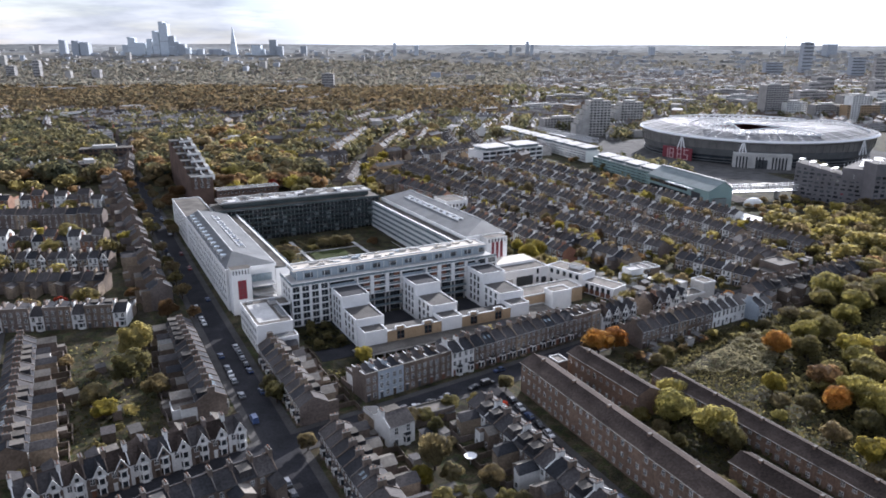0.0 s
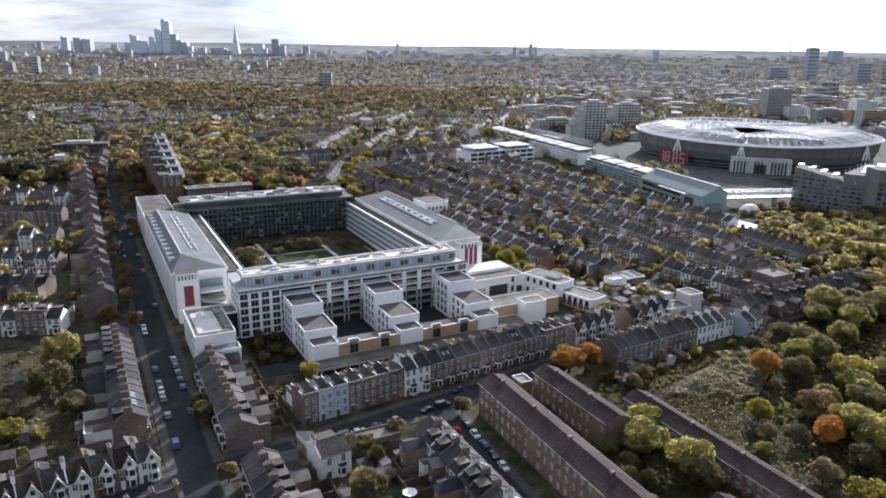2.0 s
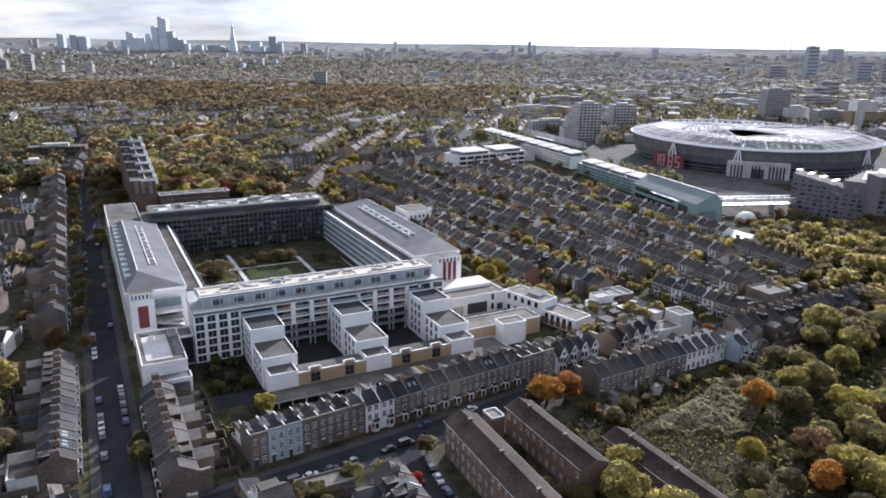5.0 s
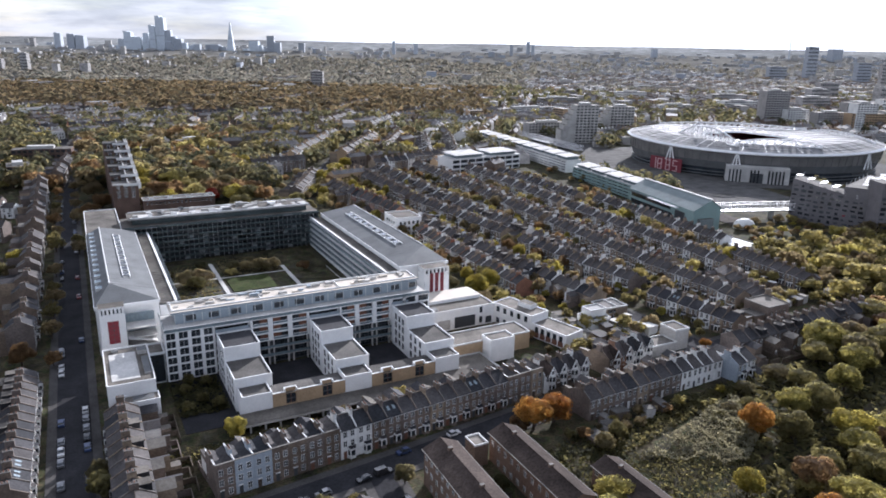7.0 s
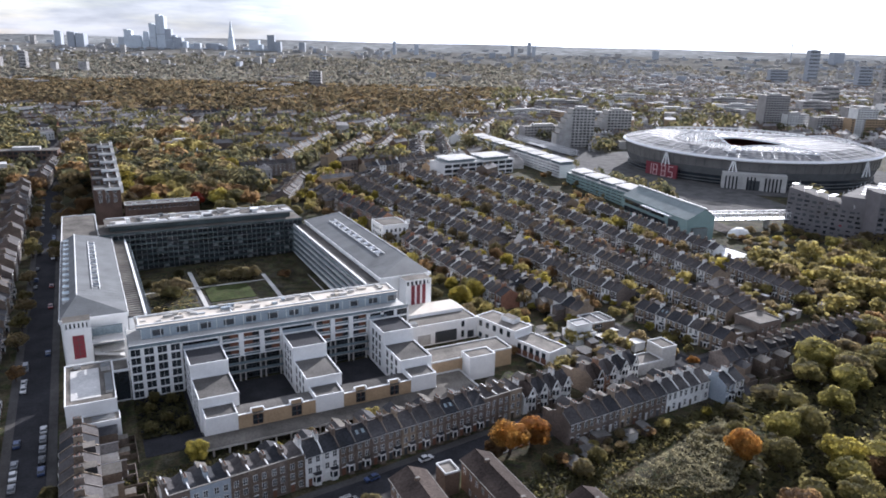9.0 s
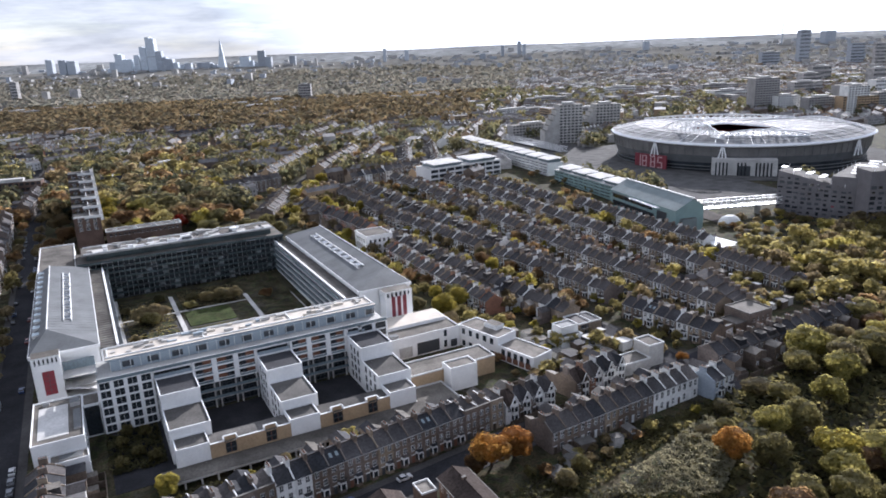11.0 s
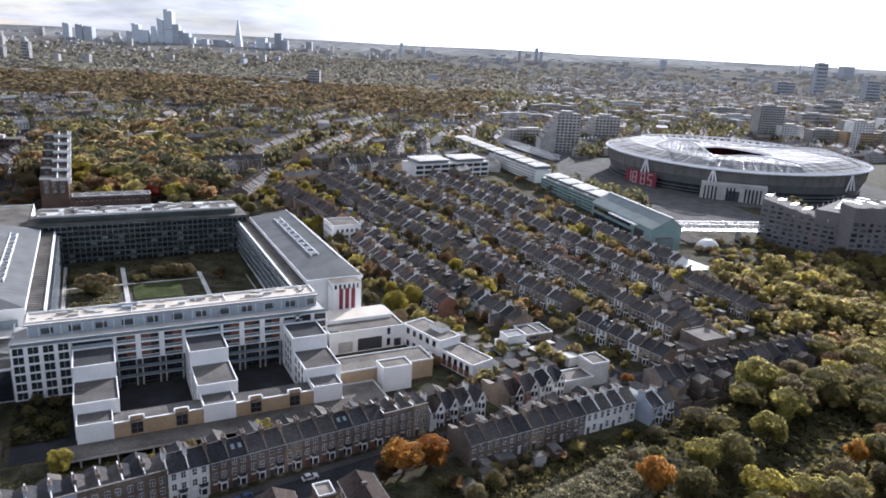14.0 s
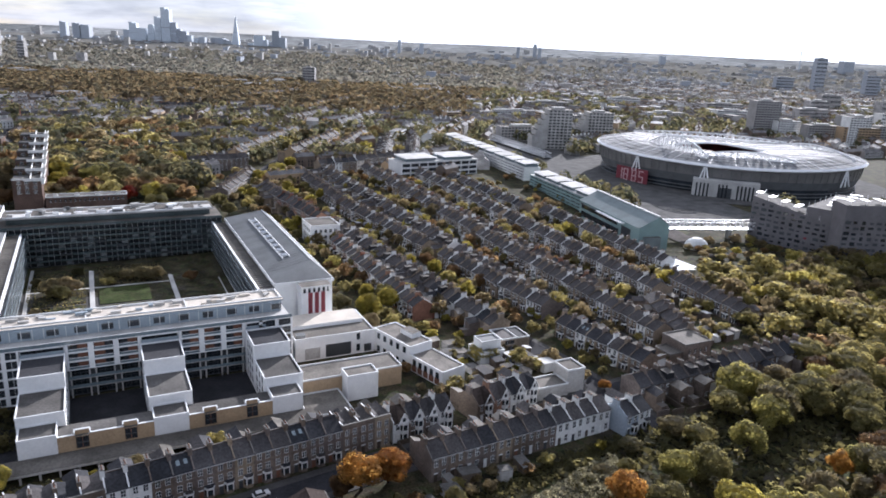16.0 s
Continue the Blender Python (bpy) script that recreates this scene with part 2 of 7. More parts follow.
# ---- building tools ----
class Shell:
    """Collects faces with a material each, and turns them into one mesh."""

    def __init__(self):
        self.v, self.f, self.m, self.mats = [], [], [], []

    def mat(self, m):
        if m not in self.mats:
            self.mats.append(m)
        return self.mats.index(m)

    def face(self, pts, m):
        n = len(self.v)
        self.v += [tuple(p) for p in pts]
        self.f.append(tuple(range(n, n + len(pts))))
        self.m.append(self.mat(m))

    def box(self, x0, x1, y0, y1, z0, z1, m, top=None, turn=None):
        c = [(x0, y0), (x1, y0), (x1, y1), (x0, y1)]
        if turn:
            a, ox, oy = turn
            ca, sa = math.cos(a), math.sin(a)
            c = [(ox + (x - ox) * ca - (y - oy) * sa, oy + (x - ox) * sa + (y - oy) * ca) for x, y in c]
        self.prism(c, z0, z1, m, top)

    def prism(self, c, z0, z1, m, top=None):
        n = len(self.v)
        k = len(c)
        self.v += [(x, y, z0) for x, y in c] + [(x, y, z1) for x, y in c]
        mi, ti = self.mat(m), self.mat(top or m)
        for i in range(k):
            j = (i + 1) % k
            self.f.append((n + i, n + j, n + k + j, n + k + i)); self.m.append(mi)
        self.f.append(tuple(n + k + i for i in range(k))); self.m.append(ti)
        self.f.append(tuple(n + k - 1 - i for i in range(k))); self.m.append(mi)

    def tube(self, a, b, r, m, sides=5, r2=None):
        a, b = Vector(a), Vector(b)
        d = (b - a).normalized()
        s = d.orthogonal().normalized()
        t = d.cross(s)
        r2 = r if r2 is None else r2
        n = len(self.v)
        for p, q in ((a, r), (b, r2)):
            for i in range(sides):
                w = 2 * math.pi * i / sides
                self.v.append(tuple(p + s * (q * math.cos(w)) + t * (q * math.sin(w))))
        mi = self.mat(m)
        for i in range(sides):
            j = (i + 1) % sides
            self.f.append((n + i, n + j, n + sides + j, n + sides + i)); self.m.append(mi)
        self.f.append(tuple(n + sides + i for i in range(sides))); self.m.append(mi)
        self.f.append(tuple(n + sides - 1 - i for i in range(sides))); self.m.append(mi)

    def mesh(self, name):
        me = bpy.data.meshes.new(name)
        me.from_pydata(self.v, [], self.f)
        for m in self.mats:
            me.materials.append(m)
        me.polygons.foreach_set("material_index", self.m)
        me.update()
        return me


def thing(name, label, category, x=0, y=0, z=0, rz=0, group="", kind=""):
    ob = new(name)
    ob.matrix_world = pose(x, y, z, 0, 0, rz)
    return tagged(ob, label, category, group, kind)


def part(name, shell, parent, label=""):
    ob = new(name, shell.mesh(name) if isinstance(shell, Shell) else shell)
    ob.parent = parent
    if label:
        ob["label"] = label
    return ob


def solid(name, shell, label, category, kind="", group=""):
    return tagged(new(name, shell.mesh(name)), label, category, group, kind)


class Joiner:
    """Gathers copies of a thing's parts into one mesh."""

    def __init__(self):
        self.v, self.f, self.m, self.mats, self.count = [], [], [], [], 0
        self.known = {}

    def add(self, root, m):
        if root.name not in self.known:
            got = []
            base = root.matrix_basis.inverted()
            for o in root.children_recursive:
                me = o.data
                k = np.empty(len(me.vertices) * 3, "f")
                me.vertices.foreach_get("co", k)
                k = np.c_[k.reshape(-1, 3), np.ones(len(me.vertices))] @ np.array(o.matrix_basis).T
                got.append((k, [tuple(p.vertices) for p in me.polygons], [me.materials[p.material_index] for p in me.polygons]))
            self.known[root.name] = got
        t = np.array(m).T
        for k, faces, mats in self.known[root.name]:
            n = self.count
            self.v.append((k @ t)[:, :3])
            self.count += len(k)
            self.f += [tuple(i + n for i in f) for f in faces]
            for x in mats:
                if x not in self.mats:
                    self.mats.append(x)
                self.m.append(self.mats.index(x))

    def finish(self, name, label, category):
        me = bpy.data.meshes.new(name)
        me.from_pydata(np.concatenate(self.v).tolist(), [], self.f)
        for x in self.mats:
            me.materials.append(x)
        me.polygons.foreach_set("material_index", self.m)
        me.update()
        return tagged(new(name, me), label, category, kind="stuff")


def smooth(a, b, x):
    s = min(1.0, max(0.0, (x - a) / (b - a)))
    return s * s * (3 - 2 * s)


CA, SA = math.cos(radians(VIEW_TURN)), math.sin(radians(VIEW_TURN))


def to_view(u, v):
    return -58.6 + u * CA - v * SA, 269.5 + u * SA + v * CA


def from_view(x, y):
    x, y = x + 58.6, y - 269.5
    return x * CA + y * SA, -x * SA + y * CA


def ground_z(u, v):
    """Flat near by, a rise of 8 m to the far side, then the low ridges at the horizon."""
    y = to_view(u, v)[1]
    z = 8 * smooth(330, 750, y)
    if y > 1500:
        q = (y - 1500) / 3350
        z = 110 - y * 102 / 1500 * (1 - q) - 10 * q
    return z

# ---- ground ----
def make_ground():
    ys = [-700, -300, -100] + [i * 30 for i in range(0, 30)] + [900 + i * 80 for i in range(0, 52)]
    xs = np.linspace(-1, 1, 61)
    s = Shell()
    rows = []
    for y in ys:
        half = 500 + max(0, y) * 0.85
        row = []
        for x in xs:
            u, v = from_view(40 + x * half, y)
            z = ground_z(u, v) - 0.02
            if y > 2500:
                z += 10 * noise.noise((x * half / 900, y / 700, 3.1)) * smooth(2500, 4600, y)
            row.append(len(s.v))
            s.v.append((u, v, z))
        rows.append(row)
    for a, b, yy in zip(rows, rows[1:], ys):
        mi = s.mat(GARDEN if yy < 1000 else (HAZED_GROUND if yy < 4380 else HAZED_HILLS))
        for i in range(len(xs) - 1):
            s.f.append((a[i], a[i + 1], b[i + 1], b[i])); s.m.append(mi)
    me = s.mesh("ground")
    for p in me.polygons:
        p.use_smooth = True
    return tagged(new("ground", me), "dark autumn gardens and rough ground of a city", "ground", kind="structure")


make_ground()


def strip(pts, width, lift, m, shell, thick=0.0):
    """A ribbon of ground along a line of plan points."""
    pts = [Vector(p) for p in pts]
    fine = [pts[0]]
    for a, b in zip(pts, pts[1:]):
        n = max(1, int((b - a).length / 12))
        fine += [a.lerp(b, (i + 1) / n) for i in range(n)]
    left, right = [], []
    for i, p in enumerate(fine):
        d = (fine[min(i + 1, len(fine) - 1)] - fine[max(i - 1, 0)]).normalized()
        n = Vector((-d.y, d.x)) * width / 2
        for side, q in ((left, p + n), (right, p - n)):
            side.append((q.x, q.y, ground_z(q.x, q.y) + lift))
    for i in range(len(fine) - 1):
        shell.face([right[i], right[i + 1], left[i + 1], left[i]], m)
        if thick:
            for side, k in ((right, 1), (left, -1)):
                a, b = side[i], side[i + 1]
                shell.face([(a[0], a[1], a[2] - thick), (b[0], b[1], b[2] - thick), b, a][::k], m)


STREETS = [
    ("avenell", [(-28.5, -460), (-28.5, -100), (-28.5, 60), (-28.5, 330), (-30, 620)], 9.0),
    ("gillespie", [(-120, -104), (-28, -92), (0, -89), (50, -83), (100, -76), (145, -72), (190, -63)], 8.0),
    ("cross", [(188, -90), (187, -40), (178, 20), (160, 160), (150, 230)], 7.5),
    ("estate_side", [(44, -84), (40, -130), (36, -230), (30, -460)], 6.5),
    ("terrace_a", [(222, -70), (222, 40), (218, 150), (214, 260)], 7.0),
    ("terrace_b", [(256, 0), (256, 150), (254, 280)], 7.0),
    ("far_side", [(188, -63.5), (210, -62), (300, -60)], 7.0),
    ("left_row", [(-110, -80), (-110, 60)], 6.5),
    ("villas", [(130, 270), (190, 380), (250, 480)], 8.0),
    ("bottom", [(-28, -118), (-150, -130)], 7.0),
]
road = Shell()
pave = Shell()
for i, (_, line, w) in enumerate(STREETS):
    strip(line, w + 5.0, 0.14 + 0.006 * i, PAVING, pave, 0.2)
    strip(line, w, 0.17 + 0.006 * i, ASPHALT, road)
solid("road", road, "dark worn asphalt streets between the terraces", "road", "structure")
solid("pavement", pave, "grey paved footways beside the streets", "pavement", "structure")

# ---- the apartment square on the old football ground ----
def glazed_front(parent, u0, u1, v, z0, z1, bays, storeys, face=-1, wall=WHITE, pier=0.9, band=0.6, depth=0.5):
    """A white grid of piers and floor bands with windows set back between them. face -1 looks to -v, +1 to +v."""
    w = (u1 - u0) / bays
    h = (z1 - z0) / storeys
    a, b = (v, v + depth) if face < 0 else (v - depth, v)
    for i in range(bays + 1):
        c = u0 + i * w
        s = Shell()
        s.box(max(u0, c - pier / 2), min(u1, c + pier / 2), a, b, z0, z1, wall)
        part("pier", s, parent)
    for k in range(storeys + 1):
        zc = z0 + k * h
        s = Shell()
        s.box(u0, u1, a + 0.04, b - 0.04, max(z0, zc - band / 2), min(z1, zc + band / 2), wall)
        part("floor_band", s, parent)
    y = b - 0.06 if face < 0 else a + 0.06
    g0 = Shell()
    x0, x1, q0, q1 = pier / 2, w - pier / 2, band / 2, h - band / 2
    g0.box(0, x1 - x0, -0.03, 0.03, 0, q1 - q0, GLASS)
    n = 2 if w < 5 else 4
    for j in range(n + 1):
        xx = (x1 - x0) * j / n
        g0.box(xx - 0.06, xx + 0.06, -0.08, 0.0, 0, q1 - q0, PARAPET if n == 2 else METAL_DARK)
    g0.box(0, x1 - x0, -0.08, 0.0, (q1 - q0) * 0.4, (q1 - q0) * 0.4 + 0.1, METAL_DARK)
    me = g0.mesh("window")
    for i in range(bays):
        for k in range(storeys):
            ob = part("window", me, parent)
            ob.location = (u0 + i * w + x0, y, z0 + k * h + q0)
    return w, h


def box_thing(name, label, boxes, category="building", m=WHITE, roof=FELT, rim=0.5):
    """A flat-roofed block: walls, sunk roof, coping."""
    t = thing(name, label, category)
    for i, (u0, u1, v0, v1, z1) in enumerate(boxes):
        z0 = ground_z((u0 + u1) / 2, (v0 + v1) / 2) - 1.0
        s = Shell()
        s.box(u0, u1, v0, v1, z0, z1 - rim, m)
        part("wall", s, t)
        s = Shell()
        s.box(u0 + 0.3, u1 - 0.3, v0 + 0.3, v1 - 0.3, z1 - rim, z1 - rim + 0.06, roof[i] if isinstance(roof, tuple) else roof)
        part("roof", s, t)
        s = Shell()
        k = 0.24
        s.box(u0 - 0.05, u1 + 0.05, v0 - 0.05, v0 + k, z1 - rim, z1, WHITE if m is WHITE else (CAP if m is BRICK else PARAPET))
        s.box(u0 - 0.05, u1 + 0.05, v1 - k, v1 + 0.05, z1 - rim, z1, WHITE if m is WHITE else (CAP if m is BRICK else PARAPET))
        s.box(u0 - 0.05, u0 + k, v0 + k, v1 - k, z1 - rim, z1, WHITE if m is WHITE else (CAP if m is BRICK else PARAPET))
        s.box(u1 - k, u1 + 0.05, v0 + k, v1 - k, z1 - rim, z1, WHITE if m is WHITE else (CAP if m is BRICK else PARAPET))
        part("coping", s, t)
    return t


def wall_windows(parent, a, b, z0, rows, n, w, h, gap_z, margin=1.2, proud=0.04, m=GLASS, bar=True):
    """n windows a storey along the wall from plan point a to b, outward to the right of a->b."""
    a, b = Vector(a), Vector(b)
    d = (b - a).normalized()
    L = (b - a).length
    g = Shell()
    g.box(-w / 2, w / 2, -proud, 0.1, 0, h, m)
    if bar:
        g.box(-w / 2 - 0.08, w / 2 + 0.08, -proud - 0.03, 0.08, -0.12, 0, PARAPET)
        g.box(-0.04, 0.04, -proud - 0.03, 0, 0, h, WHITE_OLD)
    me = g.mesh("window")
    ang = math.atan2(d.y, d.x)
    for k in range(rows):
        for i in range(n):
            p = a + d * (margin + (L - 2 * margin) * ((i + 0.5) / n))
            ob = part("window", me, parent)
            ob.location = (p.x, p.y, z0 + k * gap_z)
            ob.rotation_euler = (0, 0, ang)


def north_block():
    t = thing("apartment_block", "long white apartment block with a glazed setback top floor", "building")
    u0, u1, vf, vb, zt = 0, 97, -7, 11, 17.8
    s = Shell()
    s.box(u0 + 0.4, u1 - 0.4, vf + 2.4, vb, -1, zt - 0.2, WHITE, CONCRETE)
    s.box(u0 + 0.1, u1 - 0.1, vf + 0.05, vf + 2.4, zt - 0.3, zt - 0.05, CONCRETE)
    part("wall", s, t)
    glazed_front(t, 0, 16, vf, 0.4, zt, 4, 6, pier=1.1, band=0.5)
    for a, b in ((28, 49), (60.4, 81)):
        glazed_front(t, a, b, vf, 9.2, zt, 3, 3, pier=1.6, band=0.5, depth=1.0)
        glazed_front(t, a, b, vf + 1.2, 0.2, 9.2, 3, 3, pier=0.8, band=0.35, depth=0.6, wall=METAL_DARK)
        w = (b - a) / 3
        for i in range(3):
            for k in range(3):
                z = 9.2 + k * (zt - 9.2) / 3
                s = Shell()
                s.box(a + i * w + (1.0 if i % 2 else w * 0.48), a + i * w + (w * 0.55 if i % 2 else w - 1.0), vf + 0.75, vf + 0.86, z + 0.3, z + 2.5, TIMBER)
                part("timber_panel", s, t, "red-brown timber panel")
                s = Shell()
                s.box(a + i * w + 0.8, a + (i + 1) * w - 0.8, vf + 0.2, vf + 0.28, z + 0.2, z + 1.0, GLASS_BLUE)
                s.box(a + i * w + 0.8, a + (i + 1) * w - 0.8, vf + 0.12, vf + 0.32, z + 1.0, z + 1.1, WHITE)
                part("balcony_rail", s, t)
        for i in range(3):
            for x in (a + i * w + 0.9, a + (i + 1) * w - 0.9):
                s = Shell()
                s.box(x - 0.25, x + 0.25, vf + 0.2, vf + 0.7, -0.5, 9.2, CONCRETE)
                part("column", s, t)
        for k in range(2):
            s = Shell()
            s.box(a, b, vf + 0.1, vf + 1.2, 3.0 + k * 3.0, 3.25 + k * 3.0, CONCRETE)
            s.box(a, b, vf + 0.1, vf + 0.18, 3.25 + k * 3.0, 4.2 + k * 3.0, GLASS_BLUE)
            part("balcony", s, t)
    glazed_front(t, 16, 28, vf + 1.4, 0.4, zt, 1, 6, pier=0.8, band=0.9)
    glazed_front(t, 49, 60.4, vf + 1.4, 0.4, zt, 1, 6, pier=0.8, band=0.9)
    for a, b in ((16.2, 27.8), (49.2, 60.2), (81.2, 88)):
        s = Shell()
        for z in (12.4, 15.2):
            s.box(a, b, vf, vf + 1.4, z - 0.3, z, WHITE)
            s.box(a, b, vf, vf + 0.1, z, z + 1.1, PANEL_BLUE)
        s.box(a, b, vf, vf + 1.4, zt - 0.5, zt, WHITE)
        part("balcony", s, t, "pale glass-fronted balcony")
    glazed_front(t, 81, 97, vf, 0.4, zt, 3, 6, pier=1.2, band=0.5)
    # left end wall, seen in passing
    wall_windows(t, (u0 + 0.38, vb - 2), (u0 + 0.38, vf + 2), 2.5, 5, 3, 1.6, 1.8, 2.9)
    wall_windows(t, (u1 - 0.38, vf + 1), (u1 - 0.38, vb - 1), 2.5, 5, 4, 1.6, 1.8, 2.9)
    # set-back top floor, glazed
    s = Shell()
    s.box(4.5, 95, 0.5, 10.5, zt - 0.2, 21.0, PANEL_BLUE)
    part("top_floor", s, t)
    for i in range(31):
        s = Shell()
        x = 4.5 + i * 3.0
        s.box(x - 0.1, x + 0.1, 0.4, 0.5, zt, 21.0, PARAPET)
        part("mullion", s, t)
    for i in range(12):
        x = 8 + i * 7.6
        s = Shell()
        s.box(x, x + 3.4, 0.42, 0.5, zt + 0.6, 20.4, GLASS)
        part("window", s, t)
    s = Shell()
    s.box(3.2, 96, 1.2, 11.6, 21.0, 21.5, PANEL_BLUE, ROOF_CREAM)
    part("roof", s, t)
    s = Shell()
    s.box(0.2, 96.8, vf + 0.1, vf + 0.2, zt, zt + 1.1, GLASS_BLUE)
    s.box(0.2, 0.3, vf + 0.2, vb, zt, zt + 1.1, GLASS_BLUE)
    s.box(0.1, 96.9, vf + 0.05, vf + 0.25, zt + 1.1, zt + 1.18, PARAPET)
    part("balustrade", s, t)
    rnd = random.Random(5)
    for i in range(46):
        s = Shell()
        x = 5 + 89 * rnd.random()
        y = 4 + 6 * rnd.random()
        s.box(x, x + rnd.uniform(0.8, 3.5), y, y + rnd.uniform(0.6, 1.4), 21.5, 21.5 + rnd.uniform(0.25, 1.0), rnd.choice([PALE, ROOF_CREAM, CONCRETE, PANEL_BLUE]))
        part("roof_plant", s, t)
    s = Shell()
    for x in (4, 34, 64, 95):
        s.box(x, x + 0.3, 3.2, 11, 21.5, 22.0, WHITE)
    s.box(3.4, 95.8, 11.0, 11.3, 21.5, 22.1, WHITE)
    s.box(3.4, 95.8, 2.8, 3.1, 21.5, 21.9, WHITE)
    part("roof_upstand", s, t)
    return t


north_block()
for i, u in enumerate((16.4, 48.8, 81.0)):
    t = box_thing("stepped_villa", "white cube-shaped stepped apartment wing with flat felt roofs", [(u, u + 11.6, -21, -7.6, 15.4), (u, u + 11.6, -36, -21, 11.0), (u + 0.6, u + 9.6, -43.6, -36, 8.4)], roof=(FELT_BLACK, FELT_DARK, FELT_DARK))
    t["group"] = "stepped wings of the white block"
    wall_windows(t, (u, -8.5), (u, -20.5), 1.5, 4, 3, 1.5, 2.2, 3.2)
    wall_windows(t, (u, -21.5), (u, -35.5), 1.5, 3, 3, 1.5, 2.2, 3.2)
    wall_windows(t, (u + 11.6, -20.5), (u + 11.6, -8.5), 1.5, 4, 3, 1.5, 2.2, 3.2)
    wall_windows(t, (u + 11.6, -35.5), (u + 11.6, -21.5), 1.5, 3, 3, 1.5, 2.2, 3.2)


def brown_mews(u0, u1):
    t = thing("mews_row", "low tan brick row with recessed window slots and flat roof", "building", group="tan brick rows")
    s = Shell()
    s.box(u0, u1, -43, -35.8, -1, 6.6, BRICK_TAN, FELT_DARK)
    part("wall", s, t)
    s = Shell()
    n = 2
    w = (u1 - u0) / n
    edges = [u0]
    for i in range(n):
        c = u0 + (i + 0.5) * w
        edges += [c - 1.7, c + 1.7]
    edges.append(u1)
    for i in range(0, len(edges), 2):
        s.box(edges[i], edges[i + 1], -43.3, -43, -1, 7.2, BRICK_TAN)
    for i in range(1, len(edges) - 1, 2):
        s.box(edges[i], edges[i + 1], -42.0, -41.7, 6.6, 7.9, BRICK_TAN)
    part("parapet_wall", s, t)
    s = Shell()
    for i in range(0, len(edges), 2):
        s.box(edges[i], edges[i + 1], -43.4, -42.9, 7.2, 7.4, WHITE)
    for i in range(1, len(edges) - 1, 2):
        s.box(edges[i] - 0.3, edges[i + 1] + 0.3, -42.1, -41.6, 7.9, 8.1, WHITE)
        s.box(edges[i] - 0.3, edges[i], -43.3, -41.7, 7.2, 8.1, WHITE)
        s.box(edges[i + 1], edges[i + 1] + 0.3, -43.3, -41.7, 7.2, 8.1, WHITE)
    part("coping", s, t)
    for i in range(1, len(edges) - 1, 2):
        s = Shell()
        s.box(edges[i] + 0.2, edges[i + 1] - 0.2, -43.06, -42.95, 3.2, 6.4, GLASS)
        s.box((edges[i] + edges[i + 1]) / 2 - 0.1, (edges[i] + edges[i + 1]) / 2 + 0.1, -43.1, -42.95, 3.2, 6.4, TIMBER)
        s.box(edges[i] + 0.2, edges[i + 1] - 0.2, -43.2, -42.9, 4.6, 4.9, METAL_DARK)
        part("window", s, t)


brown_mews(26, 49.4)
brown_mews(58.4, 81.6)
podium = thing("podium", "grey concrete garage podium with open columns", "podium")
s = Shell()
s.box(12, 93, -51, -43.5, 2.2, 2.9, CONCRETE, FELT)
part("deck", s, podium)
for i in range(19):
    s = Shell()
    s.box(13 + i * 4.4, 13.5 + i * 4.4, -50.6, -50.1, -0.5, 2.2, CONCRETE)
    part("column", s, podium)
s = Shell()
s.box(12.5, 92.5, -44.6, -44.2, -0.5, 2.2, METAL_DARK)
part("back_wall", s, podium)

t = box_thing("tan_brick_wing", "tan brick wing with a white stair cube and flat roofs", [(93, 126.6, -33.5, -22.5, 6.8)], m=BRICK_TAN)
box_thing("white_stair_cube", "plain white rendered stair cube", [(106, 116.2, -39, -32.6, 8.7)])
box_thing("low_extension", "low dark flat-roofed brick extension", [(91, 104.5, -49, -34.2, 2.8)], m=BRICK_ESTATE)
t = box_thing("white_annex", "white flat-roofed annex with dark window openings", [(98.2, 127.4, -6, 15, 8.6)], roof=FELT, rim=0.5)
for a, b, z0, z1, m in ((101.5, 107, 0.4, 4.6, CONCRETE), (109, 118.5, 0.4, 5.2, METAL_DARK), (120.5, 121.8, 5.4, 8.0, GLASS), (120.5, 121.8, 1.0, 3.8, GLASS), (123.4, 126.2, 0.4, 3.4, METAL_DARK)):
    q = Shell()
    q.box(a, b, -6.06, -5.9, z0, z1, m)
    q.box(a - 0.2, b + 0.2, -6.12, -5.9, z1, z1 + 0.2, WHITE)
    part("opening", q, t, "dark recessed opening" if m is METAL_DARK else "")
q = Shell()
q.box(99.5, 126, 3.4, 14.2, 8.12, 9.5, WHITE, ROOF_CREAM)
part("raised_roof", q, t, "raised cream roof deck")
q = Shell()
q.box(99.2, 102.4, -4.0, -1.4, 8.12, 9.0, CONCRETE, METAL_ROOF)
part("roof_plant", q, t)


